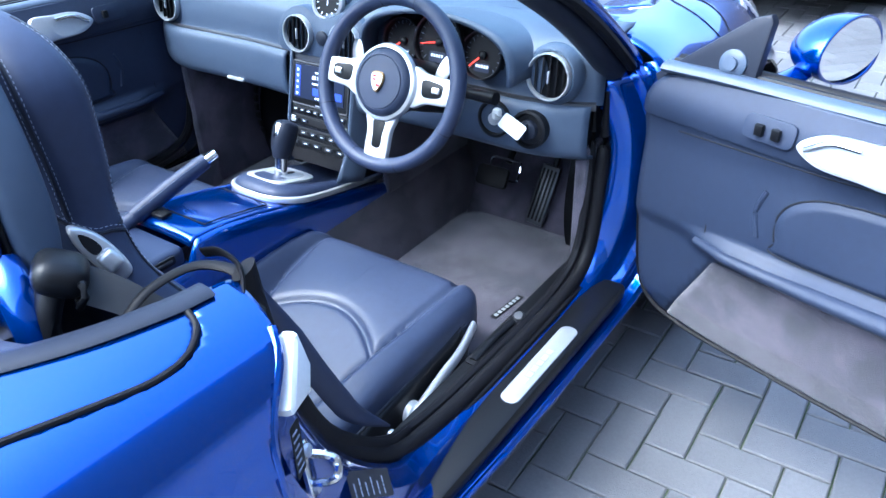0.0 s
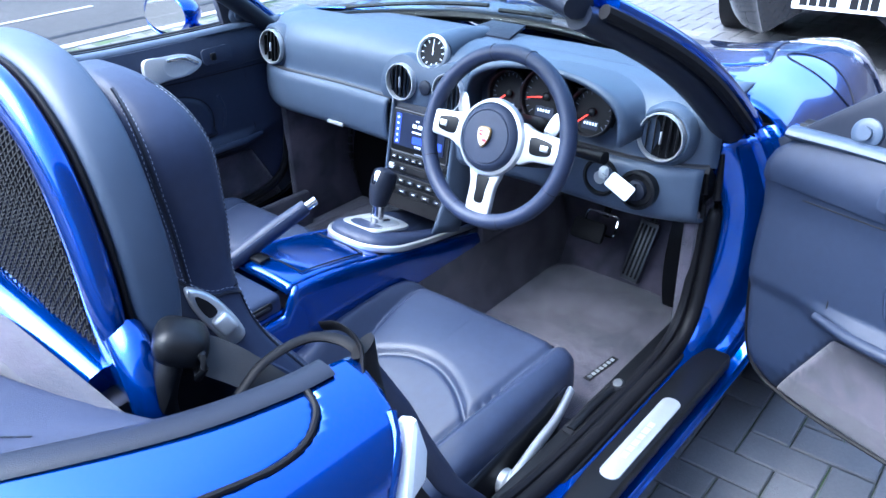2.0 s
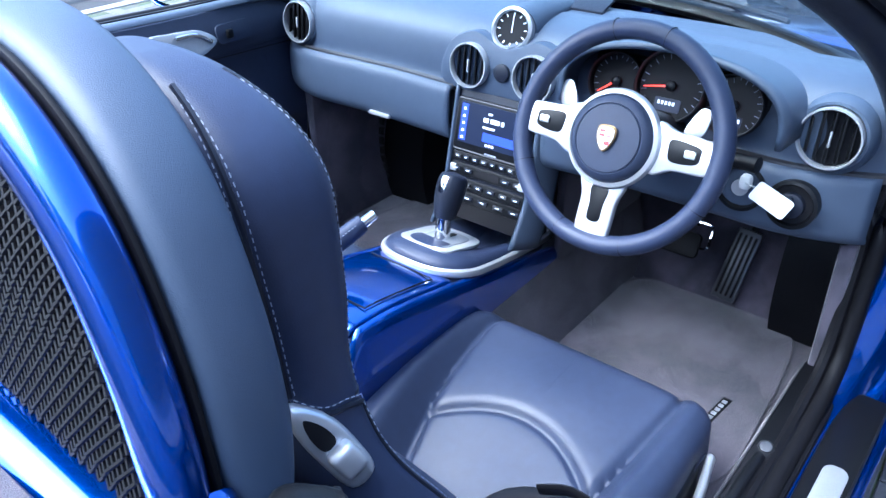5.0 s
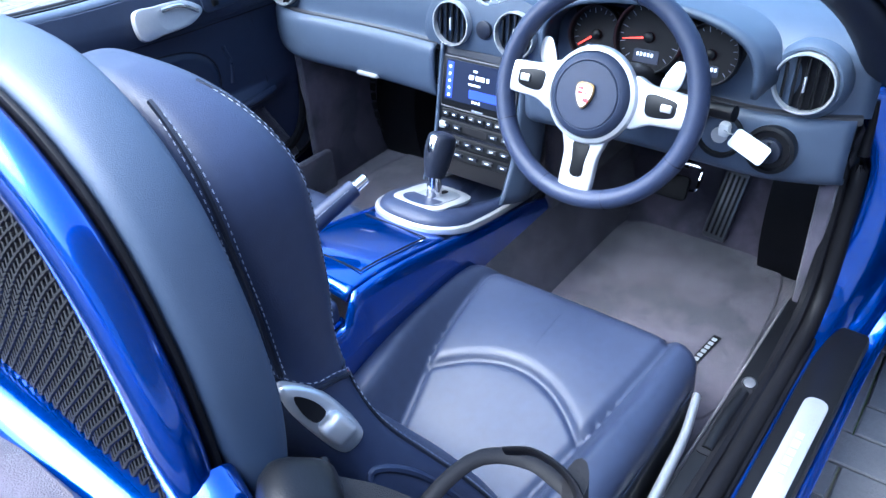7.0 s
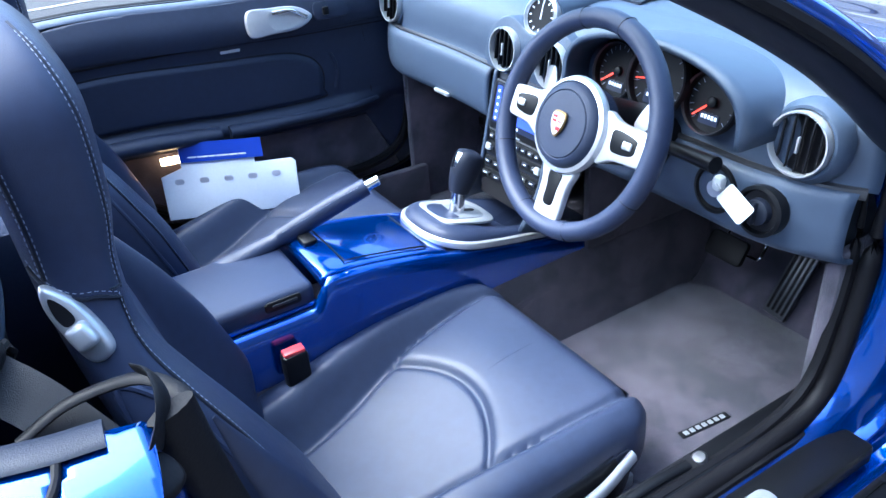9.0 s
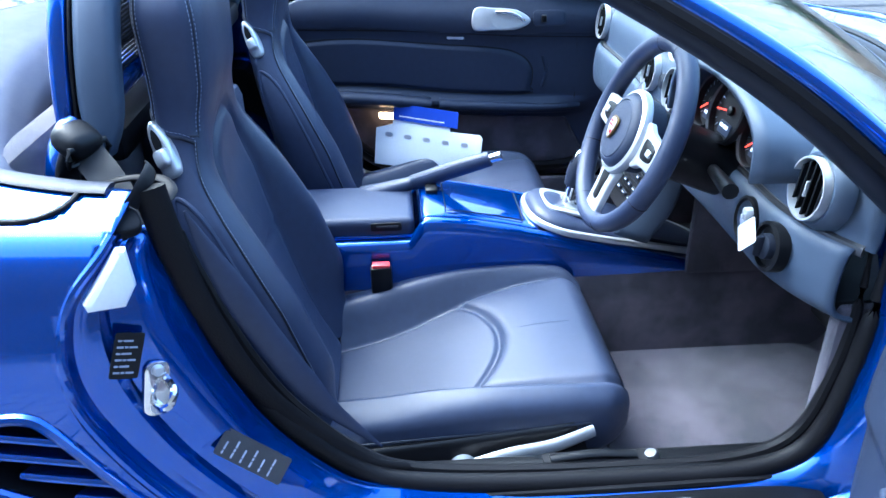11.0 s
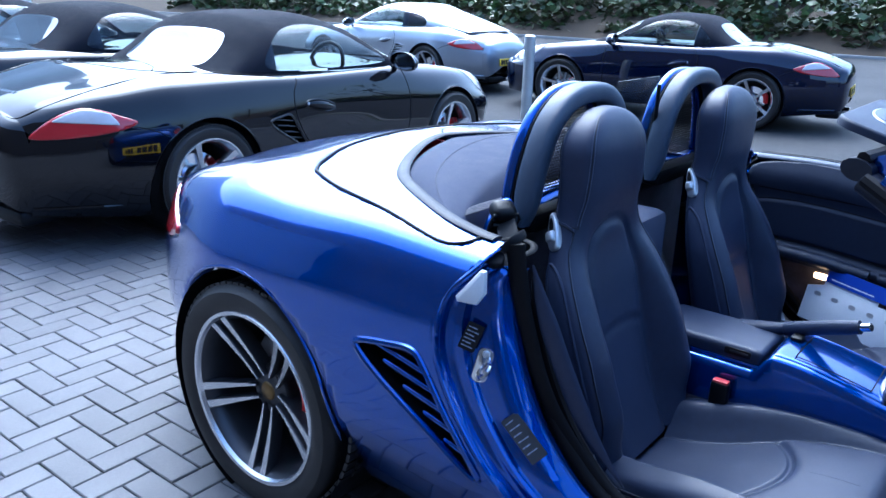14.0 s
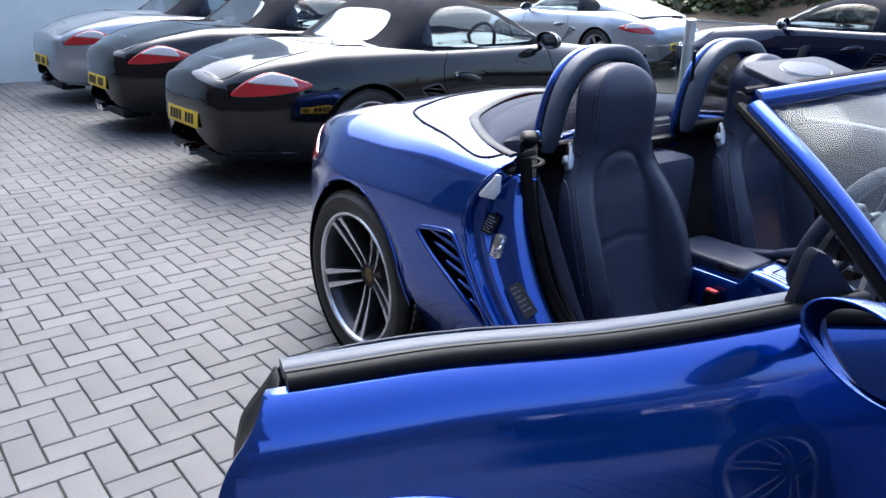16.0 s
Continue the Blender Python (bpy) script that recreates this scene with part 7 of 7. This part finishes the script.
    part("lever_boss", lathe([(0.026, -0.012), (0.026, 0.008), (0.020, 0.014), (0, 0.015)], 24, axes((xc + side * 0.276, 1.20, 0.322), (side, 0, 0))), SATIN, st)
    part("seat_knob", lathe([(0.011, 0), (0.011, 0.016), (0.008, 0.020), (0, 0.020)], 20, axes((xc + side * 0.268, 1.135, 0.318), (side, 0, 0))), SATIN, st)
    part("hinge_cover", tube(spline([(xc + side * 0.262, 0.93, 0.42), (xc + side * 0.268, 0.965, 0.375), (xc + side * 0.268, 1.01, 0.352)], 12), lambda f: 0.018 + 0.006 * f, 12, flat=0.8), SATIN, st, "grey hinge cover at the foot of the backrest")
    # belt buckle towards the tunnel
    part("buckle_stalk", tube([(xc - side * 0.216, 1.055, 0.30), (xc - side * 0.208, 1.06, 0.42)], 0.020, 10, flat=0.6), BLACKPLASTIC, st)
    bk2 = part("belt_buckle", box((xc - side * 0.205, 1.06, 0.435), (0.030, 0.048, 0.085), 0.008), BLACKPLASTIC, st, "black belt buckle with a red button")
    part("buckle_button", box((xc - side * 0.205, 1.06, 0.478), (0.022, 0.040, 0.010), 0.003), BUCKLERED, bk2)
    return st


seat(0.357, "navy leather driver's seat with contrast stitching")
seat(-0.384, "navy leather passenger seat with contrast stitching").location.y += 0.028

# header fittings
for sx in (1, -1):
    vm = axes((sx * 0.395, 1.372, 1.212), (0, 0.30, 1), (0, 1, -0.30))
    vis = placed(part("sun_visor", slab(rounded(0.37, 0.135, 0.038), 0.016, vm, 0.006, segs=3), SHADEVINYL, car, "folded dark navy sun visor with an oval mirror flap"))
    placed(part("visor_flap", slab([(0.088 * math.cos(k * math.pi / 16), 0.044 * math.sin(k * math.pi / 16)) for k in range(32)], 0.005, vm @ Matrix.Translation((0, 0.006, 0.0155)), 0.002), VINYL, vis))
    placed(part("visor_ring", tube([vm @ Vector((0.090 * math.cos(k * math.pi / 16), 0.006 + 0.046 * math.sin(k * math.pi / 16), 0.0165)) for k in range(32)], 0.0022, 6, closed=True), SATIN, vis))
    placed(part("visor_hinge", tube([(sx * 0.575, 1.425, 1.196), (sx * 0.585, 1.44, 1.186)], 0.011, 10), BLACKPLASTIC, vis))
placed(part("roof_latch", tube(spline([(-0.06, 1.45, 1.215), (0.0, 1.43, 1.212), (0.06, 1.45, 1.215)], 12), 0.02, 10, flat=0.6), BLACKPLASTIC, car))
placed(part("rear_view_mirror", box((0.0, 1.50, 1.150), (0.23, 0.035, 0.062), 0.016), BLACKPLASTIC, car, "black rear-view mirror"))
placed(part("mirror_pane", slab(rounded(0.205, 0.045, 0.012), 0.002, axes((0, 1.4815, 1.150), (0.1, -1, -0.02))), MIRROR, car))
placed(part("mirror_foot", tube([(0, 1.515, 1.16), (0, 1.545, 1.198)], 0.012, 10), BLACKPLASTIC, car))

# folder on the passenger seat
fold = thing("document_folder", (-0.60, 1.12, 0.44), "white card folder with a blue printed header on the seat", "folder")
fm = axes((-0.605, 1.135, 0.475), (1, -0.34, 0.30))
white = [(-0.15, -0.075), (0.17, -0.075), (0.175, 0.045), (0.165, 0.055), (0.075, 0.055), (0.075, 0.105), (-0.10, 0.105), (-0.10, 0.055), (-0.15, 0.035)]
part("card", slab(white, 0.004, fm, 0.0008), CARD, fold, "white card with punched slots")
part("header_card", slab([(-0.098, 0.068), (0.098, 0.068), (0.098, 0.118), (-0.098, 0.118)], 0.003, fm @ Matrix.Translation((0, 0, 0.0045))), BLUECARD, fold, "glossy blue header with a line of bars")
part("lettering", bars([0.02, 0.025, 0.015, 0.03, 0.02, 0.018], 0.004, fm @ Matrix.Translation((-0.08, 0.079, 0.0078)), 0.5), CARD, fold, smooth=False)
for k in range(5):
    part("card_slot", slab(rounded(0.022, 0.014, 0.006), 0.001, fm @ Matrix.Translation((-0.11 + 0.058 * k, 0.02, 0.0042))), SATIN, fold)
part("door_lamp", box((-0.672, 1.03, 0.545), (0.012, 0.05, 0.02), 0.004), AMBER, car, "lit courtesy lamp low on the passenger door")


# the cabin sits a hand further forward and a finger higher at its rear than drawn above; seats and hoops stand as drawn
SHIFT_Y = [(-1.0, 0.0), (0.1, 0.0), (0.5, 0.028), (0.8, 0.042), (1.1, 0.060), (1.35, 0.070), (1.7, 0.076), (2.1, 0.070), (2.5, 0.0), (3.5, 0.0)]
SHIFT_Z = [(-1.0, 0.0), (0.1, 0.0), (0.45, 0.018), (0.9, 0.018), (1.25, -0.006), (1.5, -0.012), (2.0, -0.012), (2.4, 0.0), (3.5, 0.0)]
AS_DRAWN = ("wheel", "rim", "spokes", "hub", "centre_cap", "brake_", "arch_liner", "arch_lip", "roll_hoop", "hoop_", "wind_deflector", "deflector", "belt_guide", "seat_belt", "post_", "number_plate", "lettering.", "tail_lamp", "bumper")


def drawn(ob):
    return ob.name in PLACED or ob.name.startswith(AS_DRAWN) and not ob.name.startswith(("hub_ring", "rim_seam")) and not (ob.name.startswith("lettering") and ob.parent.name.split(".")[0] != "number_plate") or (ob.parent and (ob.parent.name.startswith("seat") and ob.parent.type == "EMPTY" or ob.parent.parent and ob.parent.parent.name.startswith("seat") and ob.parent.parent.type == "EMPTY"))


def shifted(p):
    k = max(0.0, min(1.0, p.z / 0.5))
    return Vector((p.x, p.y + ease(SHIFT_Y, p.y), p.z + ease(SHIFT_Z, p.y) * k))


def move_cabin(top):
    for ob in top.children_recursive:
        if ob.type != "MESH" or drawn(ob):
            continue
        hinge = 0.073 if ob.parent.name == "door" or ob.parent.parent and ob.parent.parent.name == "door" else 0.0
        at = ob.location.copy()
        for v in ob.data.vertices:
            v.co = shifted(v.co + at) - at - Vector((0, hinge, 0))


for top in (car, key, fold):
    move_cabin(top)
for ob in car.children:
    if ob.name == "door":
        ob.location.y += 0.073


# ---- parked cars ----
car_a = roadster_closed("parked_roadster", (-0.55, -3.11), 92.5, BLACKPAINT, "black two-seater with its black fabric roof up, on the block paving")
copy_thing(car_a, pose(-0.52, -5.30, 0, 0, 0, 92.5))
car_b = copy_thing(car_a, pose(-8.19, -1.50, 0, 0, 0, 188))
tagged(car_b, "dark navy two-seater with its fabric roof up, parked across the road")
car_f = copy_thing(car_a, pose(-0.34, 8.55, 0, 0, 0, 186))
plate(car_f, axes((0, 3.415, 0.42), (0, 1, 0.1)), WHITE)
roadster_closed("parked_roadster", (-0.45, -7.4), 92.5, SILVERPAINT, "silver two-seater beside the white wall")
roadster_closed("parked_coupe", (-8.17, -6.32), 177, SILVERPAINT, "pale silver coupe with a black-framed window line", hard=True)
for ob in car_b.children_recursive:
    if ob.type == "MESH" and ob.data.materials[0] == BLACKPAINT:
        ob.material_slots[0].link = "OBJECT"
        ob.material_slots[0].material = NAVYPAINT


# ---- surroundings ----
bol = thing("bollard", (-5.40, -3.21, 0), "short galvanised steel post at the road's edge", "bollard")
part("post", tube([(-5.40, -3.21, -0.01), (-5.40, -3.21, 1.0)], 0.06, 24), GALV, bol)
part("cap", lathe([(0.061, 0.0), (0.061, 0.012), (0.04, 0.026), (0, 0.03)], 24, Matrix.Translation((-5.40, -3.21, 1.0))), GALV, bol)
mesh_thing("wall_south", box((4.0, -9.9, 2.0), (14.0, 0.3, 4.15), 0), WALLPAINT, "pale rendered wall beside the parked cars", "wall", kind="structure", smooth=False)


# Added out of view: its height and tone darken the flanks' reflections.
mesh_thing("wall_east", box((9.6, 0, 5.4), (0.3, 60, 11.0), 0), UNSEENWALL, "unseen dark wall, added to darken reflections in the car flanks", "wall", kind="structure", smooth=False)
# Also added out of view, kept low so that skylight reaches the car.
mesh_thing("wall_north", box((2.4, 14.2, 1.25), (14.1, 0.3, 2.7), 0), UNSEENWALL, "unseen dark wall, added to close the yard", "wall", kind="structure", smooth=False)


def hedge_bank():
    rng = random.Random(4)
    mesh_thing("kerb", box((-23.3, -10, 0.0), (0.16, 110, 0.14), 0.01), CONCRETE, "worn concrete kerb below the bank", "kerb", kind="structure")
    bm = bmesh.new()
    surface(bm, lambda u, v: Vector((-23.4 - 9 * v, -65 + 110 * u, 0.05 + 3.0 * v ** 0.8 + 0.15 * noise.noise(Vector((u * 40, v * 5, 0))))), 80, 14)
    mesh_thing("bank", bm, SOIL, "rising bank of soil and leaf litter", "bank", kind="structure")
    verts, faces = [], []
    for k in range(60000):
        v = rng.random() ** 1.2
        y = -40 + 62 * rng.random()
        x = -23.8 - 8.5 * v
        z = 0.08 + 3.0 * v ** 0.8 + rng.random() ** 2 * (0.5 + 2.4 * max(0, noise.noise(Vector((x * 0.3, y * 0.3, 3.0))) + 0.25))
        if noise.noise(Vector((x * 0.6, y * 0.6, z))) < -0.30:
            continue
        r = 0.08 + 0.13 * rng.random()
        a, t = rng.random() * 6.28, rng.random() * 1.4
        ux = Vector((math.cos(a), math.sin(a), 0.0))
        uy = Vector((-math.sin(a) * math.cos(t), math.cos(a) * math.cos(t), math.sin(t)))
        c = Vector((x, y, z))
        n = len(verts)
        verts += [c - ux * r, c + uy * r * 0.8, c + ux * r, c - uy * r * 0.8]
        faces.append((n, n + 1, n + 2, n + 3))
    me = bpy.data.meshes.new("ivy")
    me.from_pydata([tuple(v) for v in verts], [], faces)
    me.materials.append(LEAF)
    tagged(new("ivy", me), "dense dark ivy and shrubs on the bank", "shrubs", kind="stuff")
    for k in range(16):
        y = -52 + 5.6 * k + rng.random() * 3
        x = -25.5 - rng.random() * 4
        t = thing("tree", (x, y, 0.5), "bare-trunked tree on the ivy bank", "tree", "trees on the bank")
        lean = rng.uniform(-0.5, 0.5)
        trunk = spline([(x, y, 0.4), (x + lean * 0.3, y + lean * 0.4, 3), (x + lean, y + lean, 7)], 12)
        part("trunk", tube(trunk, lambda f: 0.17 * (1 - 0.6 * f), 9), BARK, t)
        bm = bmesh.new()
        for q in range(9):
            s = trunk[3 + q % 8]
            a = rng.random() * 6.28
            tube(spline([s, s + Vector((math.cos(a) * 0.8, math.sin(a) * 0.8, 0.6)), s + Vector((math.cos(a) * 1.8, math.sin(a) * 1.8, 1.6))], 6), lambda f: 0.045 * (1 - 0.8 * f), 5, bm)
        part("limbs", bm, BARK, t)
        vs, fs = [], []
        for q in range(420):
            s = trunk[rng.randrange(4, 12)] + Vector((rng.gauss(0, 1.0), rng.gauss(0, 1.0), rng.gauss(0.3, 0.9)))
            r = 0.05 + 0.07 * rng.random()
            a = rng.random() * 6.28
            ux, uy = Vector((math.cos(a), math.sin(a), 0.2)) * r, Vector((-math.sin(a), math.cos(a), rng.uniform(-1, 1))) * r
            n = len(vs)
            vs += [s - ux, s + uy, s + ux, s - uy]
            fs.append((n, n + 1, n + 2, n + 3))
        me = bpy.data.meshes.new("crown")
        me.from_pydata([tuple(v) for v in vs], [], fs)
        me.materials.append(LEAF)
        attach(new("crown", me), t)


hedge_bank()


# ---- paving blocks ----
def block_mesh():
    bm = box((0, 0, 0), (0.1985, 0.0975, 0.03), 0.0)
    bmesh.ops.bevel(bm, geom=[e for e in bm.edges if all(v.co.z > 0 for v in e.verts)], offset=0.0035, segments=1, affect="EDGES")
    finish(bm, False)
    me = bpy.data.meshes.new("paver")
    bm.to_mesh(me)
    bm.free()
    me.materials.append(BRICK)
    return me


def paving():
    rng = random.Random(7)
    me = block_mesh()
    co = [v.co.copy() for v in me.vertices]
    fa = [tuple(p.vertices) for p in me.polygons]
    U, turn, origin = 0.1016, radians(1.3), Vector((1.390, -0.031, 0))
    R = Matrix.Rotation(turn, 4, "Z")
    near, verts, faces = 0, [], []
    for k in range(-95, 80):
        for m in range(-30, 32):
            for kind in (0, 1):
                i, j = (k + 4 * m + 1.0, k + 0.5) if kind == 0 else (k + 4 * m - 0.5, k + 1.0)
                p = R @ Vector((i * U, j * U, 0)) + origin
                if not (PAVE_X0 + 0.1 < p.x < PAVE_X1 - 0.1 and PAVE_Y0 + 0.1 < p.y < PAVE_Y1 - 0.1):
                    continue
                q = Matrix.Translation((p.x, p.y, -0.0135 + rng.uniform(-0.0015, 0.0015))) @ Matrix.Rotation(turn + rng.uniform(-0.012, 0.012) + (math.pi / 2 if kind else 0), 4, "Z") @ Matrix.Rotation(rng.uniform(-0.006, 0.006), 4, "X")
                if near < 300 and 0.95 < p.x < 2.6 and -1.75 < p.y < 2.1:
                    o = new("paver", me)
                    o.parent = bed
                    o.matrix_basis = q
                    near += 1
                else:
                    n = len(verts)
                    verts += [tuple(q @ c) for c in co]
                    faces += [tuple(n + a for a in f) for f in fa]
    rest = bpy.data.meshes.new("pavers")
    rest.from_pydata(verts, [], faces)
    rest.materials.append(BRICK)
    o = new("pavers", rest)
    o.parent = bed
    tagged(o, kind="stuff")


paving()
